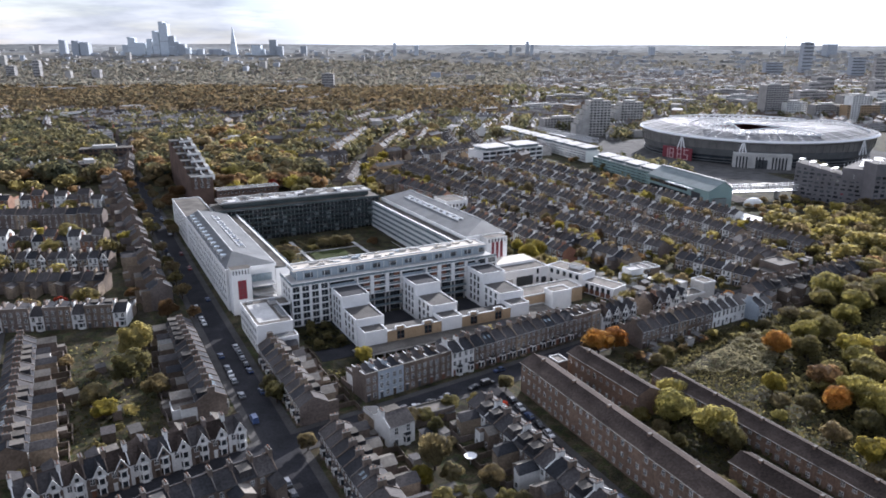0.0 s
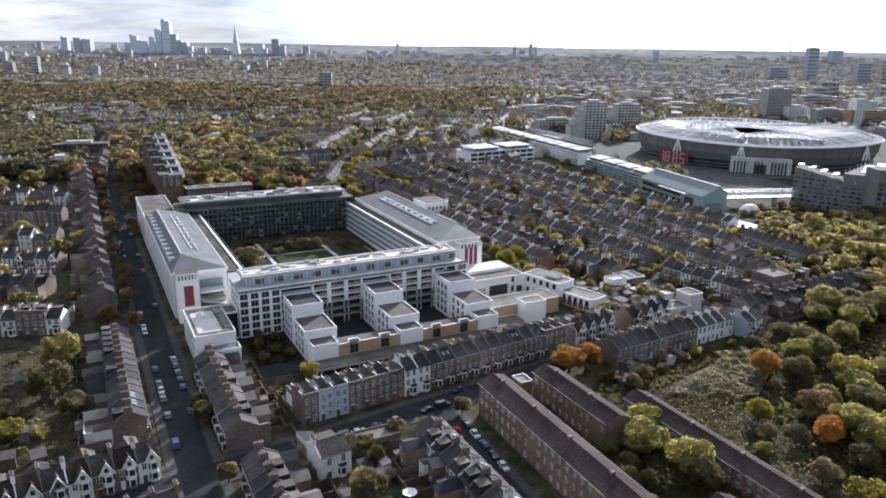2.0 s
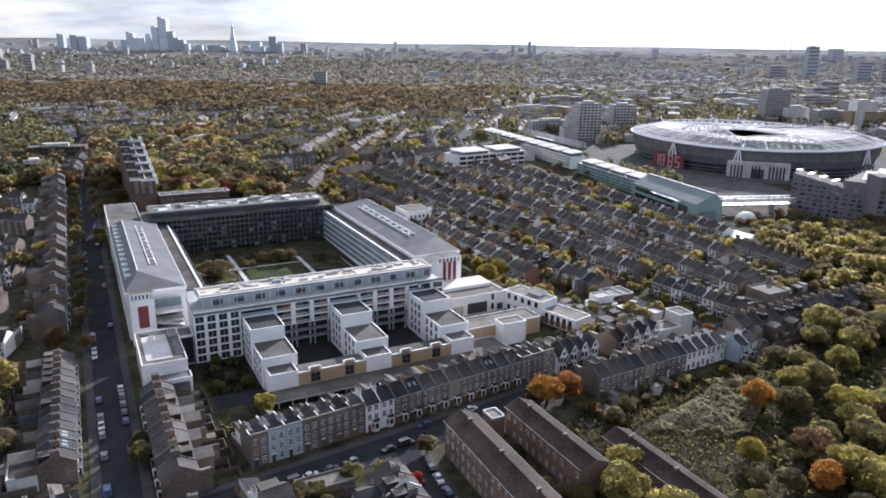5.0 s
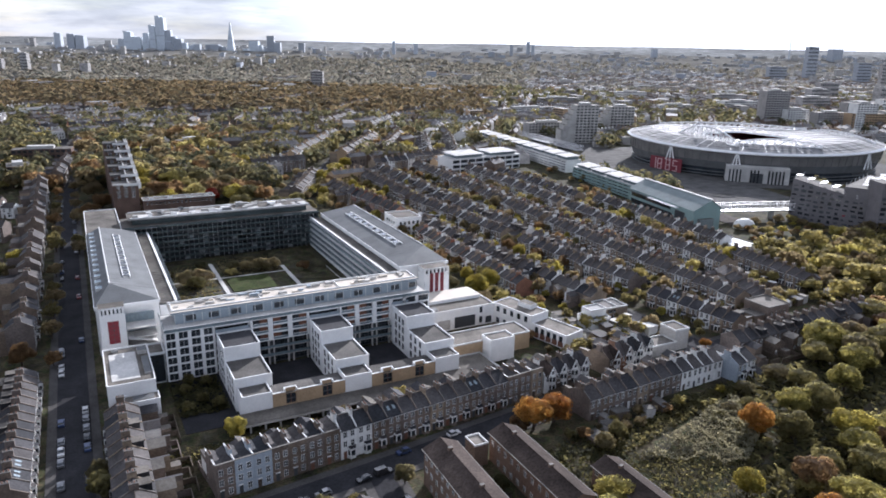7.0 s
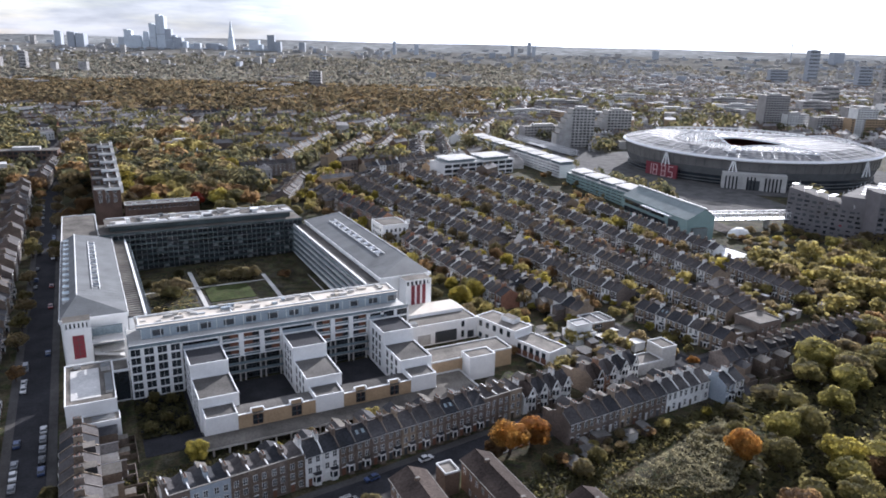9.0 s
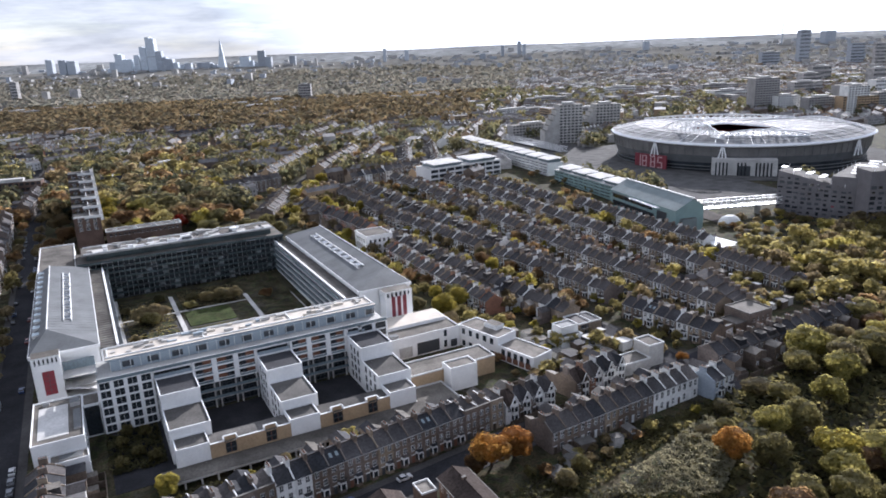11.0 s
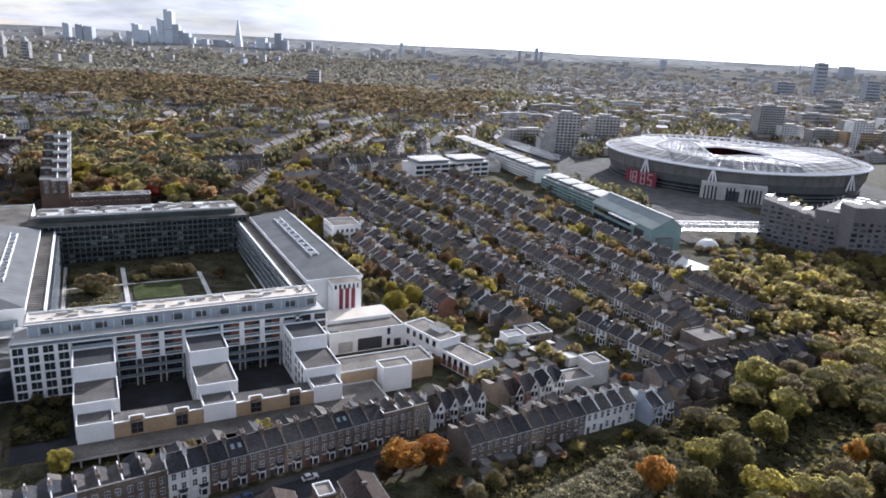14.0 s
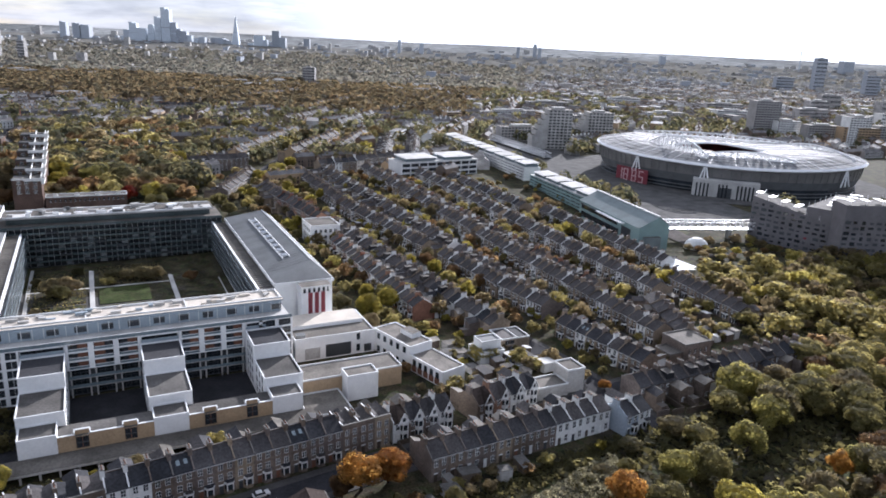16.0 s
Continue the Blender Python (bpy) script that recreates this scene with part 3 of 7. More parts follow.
def annex_wing():
    t = thing("white_terrace_wing", "white stepped mews wing with flat roof and garden wall", "building")
    a = radians(-74.8)
    o = Vector((127.7, -4.4))
    d = Vector((math.cos(a), math.sin(a)))
    nrm = Vector((-d.y, d.x))
    for k, (l0, l1, zt) in enumerate(((0, 21.2, 8.5), (21.2, 38.6, 5.7))):
        c = [o + d * l0, o + d * l1, o + d * l1 + nrm * 10.1, o + d * l0 + nrm * 10.1]
        s = Shell()
        s.prism([(p.x, p.y) for p in c], -1, zt - 0.4, WHITE)
        part("wall", s, t)
        s = Shell()
        ci = [o + d * (l0 + 0.3) + nrm * 0.3, o + d * (l1 - 0.3) + nrm * 0.3, o + d * (l1 - 0.3) + nrm * 9.8, o + d * (l0 + 0.3) + nrm * 9.8]
        s.prism([(p.x, p.y) for p in ci], zt - 0.4, zt - 0.33, FELT)
        part("roof", s, t)
        s = Shell()
        for p, q, w in ((c[0], c[1], nrm), (c[1], c[2], -d), (c[2], c[3], -nrm), (c[3], c[0], d)):
            w = w.normalized() * 0.35
            s.prism([(p.x, p.y), (q.x, q.y), (q.x + w.x, q.y + w.y), (p.x + w.x, p.y + w.y)], zt - 0.4, zt, WHITE)
        part("coping", s, t)
        wall_windows(t, c[0], c[1], zt - 3.3, 1, 5, 1.7, 2.3, 3, bar=False)
        wall_windows(t, c[0], c[1], 0.3, 1, 5, 2.5 if k else 1.7, 2.2, 3, bar=False, m=TIMBER if k else GLASS)
        wall_windows(t, c[1], c[2], 1.0, 1, 1, 0.7, 1.8, 3, bar=False)
    c = [o + d * 9 + nrm * 5.5, o + d * 15.5 + nrm * 5.5, o + d * 15.5 + nrm * 9.6, o + d * 9 + nrm * 9.6]
    s = Shell()
    s.prism([(p.x, p.y) for p in c], 8.1, 10.0, WHITE, FELT)
    part("stair_head", s, t)


annex_wing()


def stand(name, label, outer, ridge, inner, strip_u, v0, v1, zr, ze, side):
    """An old stand with an off-centre pitched metal roof, hipped at its ends."""
    t = thing(name, label, "building")
    lo, hi = min(outer, strip_u), max(outer, strip_u)
    s = Shell()
    s.box(min(outer, inner) + 0.2, max(outer, inner) - 0.2, v0 + 0.6, v1, -1, ze - 1.2, WHITE)
    s.box(min(inner, strip_u), max(inner, strip_u), v0 + 0.6, v1, -1, ze - 2.7, WHITE)
    part("wall", s, t)
    s = Shell()
    h0, h1 = v0 + 14, v1 - 4
    A, B, C, D = (outer, v0, ze), (inner, v0, ze), (inner, v1, ze), (outer, v1, ze)
    R0, R1 = (ridge, h0, zr), (ridge, h1, zr)
    for pts in ([A, B, R0], [B, C, R1, R0], [C, D, R1], [D, A, R0, R1]):
        s.face(pts, METAL_ROOF)
    s.face([A, D, C, B], METAL_ROOF)
    n = 30
    for i in range(n + 1):
        v = h0 + (h1 - h0) * i / n
        s.tube((ridge, v, zr + 0.03), (inner, v, ze + 0.03), 0.035, METAL_ROOF, 4)
    s.tube(R0, R1, 0.25, PARAPET, 5)
    s.box(min(outer, inner) - 0.2, max(outer, inner) + 0.2, v0 - 0.3, v1 + 0.3, ze - 1.2, ze - 0.02, WHITE)
    part("roof", s, t)
    s = Shell()
    a, b = min(inner, strip_u), max(inner, strip_u)
    s.box(a, b, v0 + 1, v1, ze - 2.6, ze - 2.2, METAL_DARK)
    k = 44
    for i in range(k):
        v = v0 + 1 + (v1 - v0 - 1) * i / k
        s.box(a + 0.2, b - 0.2, v, v + 1.1, ze - 2.2, ze - 1.95, FELT)
    part("lower_roof", s, t)
    s = Shell()
    e0, e1 = (b - 0.8, b) if side > 0 else (a, a + 0.8)
    s.box(e0, e1, v0 + 0.5, v1, ze - 2.9, ze - 1.5, WHITE)
    part("fascia", s, t)
    # row of rooflights along the long slope
    for i in range(9):
        v = h0 + 14 + i * (h1 - h0 - 30) / 8
        f = 0.42
        uu = ridge + (inner - ridge) * f
        zz = zr + (ze - zr) * f
        s = Shell()
        s.box(uu - 1.1, uu + 1.1, v - 1.6, v + 1.6, zz - 0.5, zz + 0.55, WHITE, GLASS)
        part("rooflight", s, t)
    s = Shell()
    f0, f1 = 0.34, 0.5
    for f in (f0, f1):
        uu, zz = ridge + (inner - ridge) * f, zr + (ze - zr) * f
        s.box(uu - 0.15, uu + 0.15, h0 + 10, h1 - 12, zz, zz + 0.5, WHITE)
    part("rooflight_frame", s, t)
    # glazed dormers on the steep street side
    for i in range(12 if side > 0 else 0):
        v = h0 + 2 + i * (h1 - h0 - 6) / 11
        f = 0.6
        uu, zz = ridge + (outer - ridge) * f, zr + (ze - zr) * f
        s = Shell()
        s.box(uu - 1.3, uu + 1.3, v - 1.6, v + 1.6, zz - 1.2, zz + 0.7, PARAPET, GLASS_BLUE)
        part("dormer", s, t)
    return t


east = stand("east_stand", "former white art deco east stand with a pitched grey metal roof", -19.4, -13.5, 2.2, 8.4, 25, 134, 23.0, 19.0, 1)
west = stand("west_stand", "former white art deco west stand with a pitched grey metal roof", 121.5, 116.5, 98.5, 92.0, 25, 134, 23.0, 19.0, -1)
wall_windows(east, (-19.2, 132), (-19.2, 27), 3.0, 4, 22, 1.6, 2.3, 3.6)
for st, u, f in ((east, 8.2, 1), (west, 92.2, -1)):
    for k in range(5):
        z = 1.0 + k * 3.0
        s = Shell()
        s.box(min(u, u + f * 1.6), max(u, u + f * 1.6), 27, 133, z + 2.65, z + 2.9, METAL_ROOF)
        s.box(min(u + f * 1.5, u + f * 1.58), max(u + f * 1.5, u + f * 1.58), 27, 133, z + 2.9, z + 3.9, GLASS_BLUE)
        part("balcony", s, st)
    g = Shell()
    g.box(-0.05, 0.05, 0, 3.4, 0, 2.4, GLASS)
    me = g.mesh("window")
    for k in range(5):
        for i in range(24 if st is west else 0):
            ob = part("window", me, st)
            ob.location = (u, 28 + i * 4.4, 1.1 + k * 3.0)


def stair_tower(name, u0, u1, v0, v1, zt, reds):
    t = thing(name, "white rendered stair tower with a tall red window", "tower")
    s = Shell()
    s.box(u0, u1, v0, v1, -1, zt - 2.6, WHITE)
    part("wall", s, t)
    n = 6
    posts = [(u0 + (u1 - u0 - 0.7) * i / n, v0) for i in range(n + 1)]
    posts += [(x, v0 + (v1 - v0 - 0.7) * i / 4) for i in range(1, 5) for x in (u0, u1 - 0.7)]
    for x, y in posts:
        s = Shell()
        s.box(x, x + 0.7, y, y + 0.7, zt - 2.6, zt - 0.6, WHITE)
        part("post", s, t)
    s = Shell()
    s.box(u0, u1, v0, v1, zt - 0.6, zt, WHITE, FELT)
    part("roof_slab", s, t)
    s = Shell()
    s.box(u0 + 0.9, u1 - 0.9, v0 + 0.9, v1 - 0.9, zt - 2.6, zt - 0.6, GLASS)
    part("glazing", s, t)
    for x0, x1, z0, z1 in reds:
        s = Shell()
        s.box(x0, x1, v0 - 0.12, v0 - 0.02, z0, z1, RED)
        for k in range(1, 5):
            z = z0 + (z1 - z0) * k / 5
            s.box(x0 + 0.15, x1 - 0.15, v0 - 0.16, v0 - 0.1, z - 0.05, z + 0.05, METAL_DARK)
        s.box((x0 + x1) / 2 - 0.06, (x0 + x1) / 2 + 0.06, v0 - 0.16, v0 - 0.1, z0, z1, METAL_DARK)
        part("red_window", s, t, "tall red panelled window")


stair_tower("east_stair_tower", -18.4, -10.0, 18.8, 24.6, 20.2, [(-15.9, -12.3, 6.8, 15.2)])
stair_tower("west_stair_tower", 107, 118.8, 18.2, 24.6, 18.7, [(109.6, 111.2, 7.6, 16.4), (112.1, 113.7, 7.6, 16.4), (114.6, 116.2, 7.6, 16.4)])

link = thing("glass_link", "open glazed link between the white blocks with planting", "link")
s = Shell()
for z in (5, 8.5, 12.0):
    s.box(-9.9, -0.1, 16.5, 24, z, z + 0.3, CONCRETE)
part("floor_slab", s, link)
s = Shell()
s.face([(-9.8, 14.6, 9.2), (-0.4, 14.6, 7.2), (-0.4, 22, 7.2), (-9.8, 22, 9.2)], PALE)
s.face([(-9.8, 14.6, 9.0), (-9.8, 22, 9.0), (-0.4, 22, 7.0), (-0.4, 14.6, 7.0)], PALE)
part("canopy", s, link)
s = Shell()
s.box(-9.9, -0.1, 23.6, 23.9, -0.5, 15.5, GLASS_BLUE)
part("glazing", s, link)
t = box_thing("low_white_block", "low white flat-roofed block beside the street", [(-18.6, -5, -25.5, 3.4, 11.3), (-5.0, -0.2, -5.4, 3.4, 11.0), (-14.5, -4.6, -31, -25.6, 7.4)], roof=FELT)
s = Shell()
s.box(-17, -9, -22, -1, 10.86, 11.0, PALE)
part("roof_sheet", s, t, "pale grey roof membrane")
for a, b, c, d, h in ((-8.4, -5.6, -4, -0.5, 1.4), (-7.6, -5.6, -20, -7, 0.6), (-16, -14, 0.6, 2, 0.7), (-12, -6, -30, -27.5, 0.7)):
    s = Shell()
    z = 10.86 if c > -25 else 6.96
    s.box(a, b, c, d, z, z + h, CONCRETE, METAL_ROOF)
    part("roof_plant", s, t)
s = Shell()
s.box(-4.8, -0.5, -5.6, -5.42, 0.5, 10.2, GLASS)
part("glazed_corner", s, t)
wall_windows(t, (-14.5, -31), (-4.6, -31), 1.0, 2, 4, 1.3, 1.7, 2.8)
wall_windows(t, (-18.6, 3), (-18.6, -25), 1.2, 3, 9, 1.2, 1.7, 3.2)
wall_windows(t, (-5, -25), (-5, -6), 1.2, 3, 5, 1.2, 1.7, 3.2)


FRAME_GREY = material("grey_frames", (0.07, 0.076, 0.077), 0.6, var=0.1, big=0.15)
RAIL_GLASS = material("balcony_glass", (0.06, 0.078, 0.08), 0.25, var=0.2, big=0.25, spec=0.4)
# pale colour for scattered panes, standing in for reflections in the dark glazing
REFLECTION = material("painted_reflection", (0.2, 0.22, 0.225), 0.7, var=0.15, big=0.2)


def south_block():
    t = thing("south_apartment_block", "long glazed apartment block across the courtyard with a white roof", "building")
    zg = 0.5
    s = Shell()
    s.box(-3, 97, 135, 156, -1, 20.2, RAIL_GLASS, FELT)
    part("wall", s, t)
    glazed_front(t, -2, 97, 134, zg, 19.6, 20, 7, pier=0.3, band=0.35, depth=1.0, wall=FRAME_GREY)
    for k in range(7):
        z = zg + k * 2.73
        s = Shell()
        s.box(-2, 97, 132.6, 134, z + 2.6, z + 2.75, FRAME_GREY)
        part("balcony", s, t)
        for i in range(20):
            if (i * 5 + k * 3) % 7 == 0:
                continue
            s = Shell()
            s.box(-1.8 + i * 4.95, 2.9 + i * 4.95, 132.5, 132.62, z + 2.7, z + 3.6, RAIL_GLASS)
            part("balustrade", s, t)
        for i in range(40):
            if (i * 13 + k * 29 + i * i * k) % 11 < 2:
                s = Shell()
                s.box(-1.7 + i * 2.475, 0.3 + i * 2.475, 134.86, 134.9, z + 0.5, z + 2.3, REFLECTION)
                part("blind", s, t, "pale pane painted as a reflection")
    s = Shell()
    s.box(2, 92, 140, 154, 20.2, 23.0, RAIL_GLASS)
    part("top_floor", s, t)
    s = Shell()
    s.box(0, 94, 138.2, 155, 23.0, 23.5, CONCRETE, FELT)
    s.box(1, 93, 139, 139.3, 23.5, 24.0, WHITE)
    s.box(1, 93, 153.6, 153.9, 23.5, 24.0, WHITE)
    for q in range(7):
        s.box(4 + q * 13.5, 12 + q * 13.5, 141, 147, 23.5, 23.62, PALE)
    part("roof", s, t)
    rnd = random.Random(8)
    for i in range(44):
        s = Shell()
        x, y = rnd.uniform(1, 90), rnd.uniform(139, 152)
        s.box(x, x + rnd.uniform(0.8, 5), y, y + rnd.uniform(0.6, 2.2), 23.5, 23.5 + rnd.uniform(0.3, 1.7), rnd.choice([WHITE, PALE, CONCRETE, METAL_ROOF]))
        part("roof_plant", s, t)


south_block()
t = box_thing("corner_block", "white corner block with a brown flat roof", [(-19.4, -3.2, 136, 192, 18.4)])
wall_windows(t, (-19.4, 190), (-19.4, 138), 3.0, 5, 14, 1.5, 1.8, 3.0)
t = box_thing("west_corner_block", "small white rendered corner building", [(142, 158, 128, 146, 13)])
wall_windows(t, (142, 128), (158, 128), 2.0, 3, 5, 1.3, 1.8, 3.4)
wall_windows(t, (142, 145), (142, 129), 2.0, 3, 4, 1.3, 1.8, 3.4)

s = Shell()
s.box(0.5, 96.5, -43.4, -7.2, -0.5, 0.1, ASPHALT)
solid("front_court", s, "dark paved courts between the stepped wings", "courtyard", "structure")
# courtyard garden
court = Shell()
court.box(8.6, 91.8, 11.8, 132.4, -0.6, 0.12, PAVING)
solid("courtyard", court, "dark paved courtyard between the blocks", "courtyard", "structure")
for a, b, c, d, m in ((13.5, 33, 44, 76, GARDEN), (13.5, 33, 79, 126, GARDEN), (38, 66, 30, 62, GARDEN), (38, 58, 75, 95, LAWN), (38, 66, 64, 73, GARDEN), (38, 66, 98, 127, GARDEN), (70.5, 84, 108, 127, LAWN), (70.5, 86, 86, 106, GARDEN), (70.5, 86, 30, 82, GARDEN), (14, 20, 62, 76, LAWN)):
    s = Shell()
    s.box(a, b, c, d, 0.1, 0.45, m)
    solid("lawn" if m is LAWN else "planting_bed", s, "green courtyard lawn with clipped edges" if m is LAWN else "dark planted courtyard bed", "lawn" if m is LAWN else "bed", group="courtyard lawns and beds")
s = Shell()
for u, w in ((34.4, 1.9), (67.2, 1.9), (10.4, 1.4), (88.2, 0.5)):
    s.box(u, u + w, 24, 130, 0.12, 0.5, PALE)
s.box(12, 67, 96.4, 97.4, 0.12, 0.5, PALE)
solid("garden_path", s, "pale stone paths across the courtyard garden", "path", "structure")

# ---- terraced houses ----
OCC = []          # plan rectangles already built on: centre, direction, half sizes


def occupy(a, b, width, side=0.0):
    a, b = Vector(a), Vector(b)
    d = (b - a)
    L = d.length
    d.normalize()
    OCC.append((a + d * L / 2 + Vector((-d.y, d.x)) * side, d, L / 2, width / 2))


def free(u, v, r):
    p = Vector((u, v))
    for c, d, hl, hw in OCC:
        q = p - c
        if abs(q.dot(d)) < hl + r and abs(q.x * -d.y + q.y * d.x) < hw + r:
            return False
    return True


for _, line, w in STREETS:
    for a, b in zip(line, line[1:]):
        occupy(a, b, w + 3)
occupy((-20, 60), (124, 60), 260)
occupy((132, -4), (142, -42), 14)
occupy((5, 230), (5, 342), 20)
occupy((14, 231), (58, 231), 12)
occupy((12, -25), (135, -25), 60)
occupy((110, -113), (162, -102), 24)

window_cache = {}


def window_mesh(w, h, wide=False):
    key = (w, h, wide)
    if key not in window_cache:
        s = Shell()
        s.box(-w / 2 - 0.08, w / 2 + 0.08, -0.09, 0.05, -0.14, h + 0.08, WHITE_OLD)
        s.box(-w / 2, w / 2, -0.11, -0.02, 0, h, GLASS)
        s.box(-0.05, 0.05, -0.14, -0.05, 0, h, WHITE_OLD)
        s.box(-w / 2, w / 2, -0.14, -0.05, h * 0.48, h * 0.54, WHITE_OLD)
        window_cache[key] = s.mesh("window")
    return window_cache[key]


def put_window(t, x, y, z, w=1.0, h=1.7, back=False):
    ob = part("window", window_mesh(w, h), t)
    ob.location = (x, y, z)
    if back:
        ob.rotation_euler = (0, 0, math.pi)


LEAN_TO = material("lean_to_roof", (0.18, 0.163, 0.14), 0.85, var=0.2, big=0.25, tint=0.25, spec=0.15)


def house(style, w, near, wall, flip=False, seed=0, show="both"):
    """One terraced house: frontage w along x, front towards -y."""
    rnd = random.Random(seed * 7 + len(style))
    labels = {
        "pitched": "two-storey brick terraced house with a slate pitched roof",
        "parapet": "three-storey brick terraced house with a front parapet",
        "gabled": "terraced house with a white-trimmed front gable",
        "white": "white-painted terraced house with a slate roof",
        "villa": "tall brick villa with a pitched roof",
        "plain": "plain brick terraced house with a dark slate roof",
        "tall": "three-storey brick terraced house with a dark slate roof",
    }
    t = thing("terraced_house" if style != "villa" else "villa", labels[style], "house", group="terraced houses" if style != "villa" else "villas")
    d = 9.0
    eave = {"pitched": 6.3, "parapet": 8.6, "gabled": 6.2, "white": 6.6, "villa": 9.5, "plain": 7.0, "tall": 8.7}[style]
    rise = {"pitched": 2.6, "parapet": 1.0, "gabled": 2.9, "white": 2.4, "villa": 3.0, "plain": 2.6, "tall": 2.4}[style]
    s = Shell()
    s.box(0.02, w - 0.02, 0, d, -1.5, eave, wall)
    if style == "parapet":
        s.box(0.02, w - 0.02, 0, 0.35, eave, eave + 1.2, wall)
        s.face([(0.02, d / 2, eave), (0.02, d, eave), (0.02, d, eave + 1.1), (0.02, 0.3, eave + 1.1)], wall)
        s.face([(w - 0.02, d / 2, eave), (w - 0.02, d, eave), (w - 0.02, d, eave + 1.1), (w - 0.02, 0.3, eave + 1.1)], wall)
    else:
        for x in (0.02, w - 0.02):
            s.face([(x, 0, eave), (x, d, eave), (x, d / 2, eave + rise)], wall)
    body = s
    s = Shell()
    roof = TILE if style == "gabled" and seed % 2 else SLATE
    if style == "parapet":
        zc = eave + 0.15
        s.face([(0.05, 0.35, eave + 1.0), (w / 2, 0.35, zc), (w / 2, d, zc), (0.05, d, eave + 1.0)], roof)
        s.face([(w / 2, 0.35, zc), (w - 0.05, 0.35, eave + 1.0), (w - 0.05, d, eave + 1.0), (w / 2, d, zc)], roof)
        s.box(0, w, -0.12, 0.4, eave + 1.2, eave + 1.34, CAP)
    else:
        o = 0.35
        k = rise * o / (d / 2)
        th = 0.14
        for y0, y1 in ((-o, d / 2), (d + o, d / 2)):
            a = [(0, y0, eave - k), (w, y0, eave - k), (w, y1, eave + rise), (0, y1, eave + rise)]
            if y0 > 0:
                a = a[::-1]
            s.face([(x, y, z + th) for x, y, z in a], roof)
        s.face([(0, -o, eave - k), (w, -o, eave - k), (w, -o, eave - k + th), (0, -o, eave - k + th)], PARAPET)
        s.face([(w, d + o, eave - k), (0, d + o, eave - k), (0, d + o, eave - k + th), (w, d + o, eave - k + th)], METAL_DARK)
        s.tube((0, d / 2, eave + rise + th), (w, d / 2, eave + rise + th), 0.12, TILE, 4)
    if style in ("pitched", "white", "plain", "tall") and seed % 7 == 4:
        for fx in ((0.3,) if seed % 2 else (0.25, 0.62)):
            y0, y1 = d * 0.2, d * 0.34
            z0, z1 = (eave + rise * q / (d / 2) + 0.2 for q in (y0, y1))
            s.face([(w * fx, y0, z0), (w * fx + 0.85, y0, z0), (w * fx + 0.85, y1, z1), (w * fx, y1, z1)], GLASS_BLUE)
    part("roof", s, t)
    # party wall upstand
    s = body
    if style == "parapet":
        s.box(-0.16, 0.16, 0.3, d, eave, eave + 1.45, wall, PARAPET)
    else:
        for y0, y1 in ((-0.2, d / 2), (d + 0.2, d / 2)):
            za, zb = eave - 0.1, eave + rise + 0.42
            a = [(-0.15, y0, za + 0.42), (0.15, y0, za + 0.42), (0.15, y1, zb), (-0.15, y1, zb)]
            s.face(a if y0 < y1 else a[::-1], CAP if seed % 4 == 0 else wall)
            for x in (-0.15, 0.15):
                s.face([(x, y0, za - 0.2), (x, y1, zb - 0.7), (x, y1, zb), (x, y0, za + 0.42)], wall)
    part("wall", s, t)
    # chimney stack with pots
    s = Shell()
    zc = eave + rise
    cy = d * 0.5
    s.box(-0.45, 0.45, cy - 1.1, cy + 1.1, zc - 1.0, zc + 1.5, wall)
    s.box(-0.52, 0.52, cy - 1.2, cy + 1.2, zc + 1.5, zc + 1.66, CAP)
    for i in range(4):
        y = cy - 0.8 + i * 0.53
        s.tube((0, y, zc + 1.6), (0, y, zc + 2.15), 0.15, TILE if i % 2 else BRICK_RED, 5, 0.12)
    part("chimney", s, t)
    # rear wing
    s = Shell()
    ew = w * 0.52
    x0 = 0.1 if flip else w - 0.1 - ew
    el = 3.4 + (seed * 1.7) % 3.6
    ez = eave - 1.3 if style != "parapet" else eave - 2.6
    s.box(x0, x0 + ew, d, d + el, -1.5, ez, (BRICK_STOCK if seed % 5 == 2 else (WHITE_OLD if seed == 5 else wall)))
    hi, lo = (x0 - 0.1, x0 + ew + 0.2) if flip else (x0 + ew + 0.1, x0 - 0.2)
    a = [(hi, d, ez + 1.3), (hi, d + el + 0.2, ez + 1.3), (lo, d + el + 0.2, ez), (lo, d, ez)]
    s.face(a if flip else a[::-1], (FELT, roof, roof, LEAN_TO)[seed % 4])
    for y in (d + 0.02, d + el):
        s.face([(hi, y, ez - 0.1), (lo, y, ez - 0.1), (hi, y, ez + 1.3)], wall)
    s.face([(hi, d, ez - 0.2), (hi, d + el, ez - 0.2), (hi, d + el, ez + 1.3), (hi, d, ez + 1.3)], wall)
    if seed % 3 == 1:
        s.box(x0, x0 + ew, d + el, d + el + 2.6, -1.5, 2.7, wall, FELT)
    if seed % 5 == 3:
        s.box(w * 0.2, w * 0.8, d * 0.52, d * 0.95, eave + 0.2, eave + rise - 0.1, SLATE, FELT)
    if seed % 3 == 2 and style in ("pitched", "white", "plain"):
        s.box(w * 0.2, w * 0.8, d * 0.56, d * 0.94, eave, eave + rise - 0.1, SLATE, FELT)
    part("rear_wing", s, t)
    storeys = 3 if style in ("parapet", "villa", "tall") else 2
    hs = eave / storeys
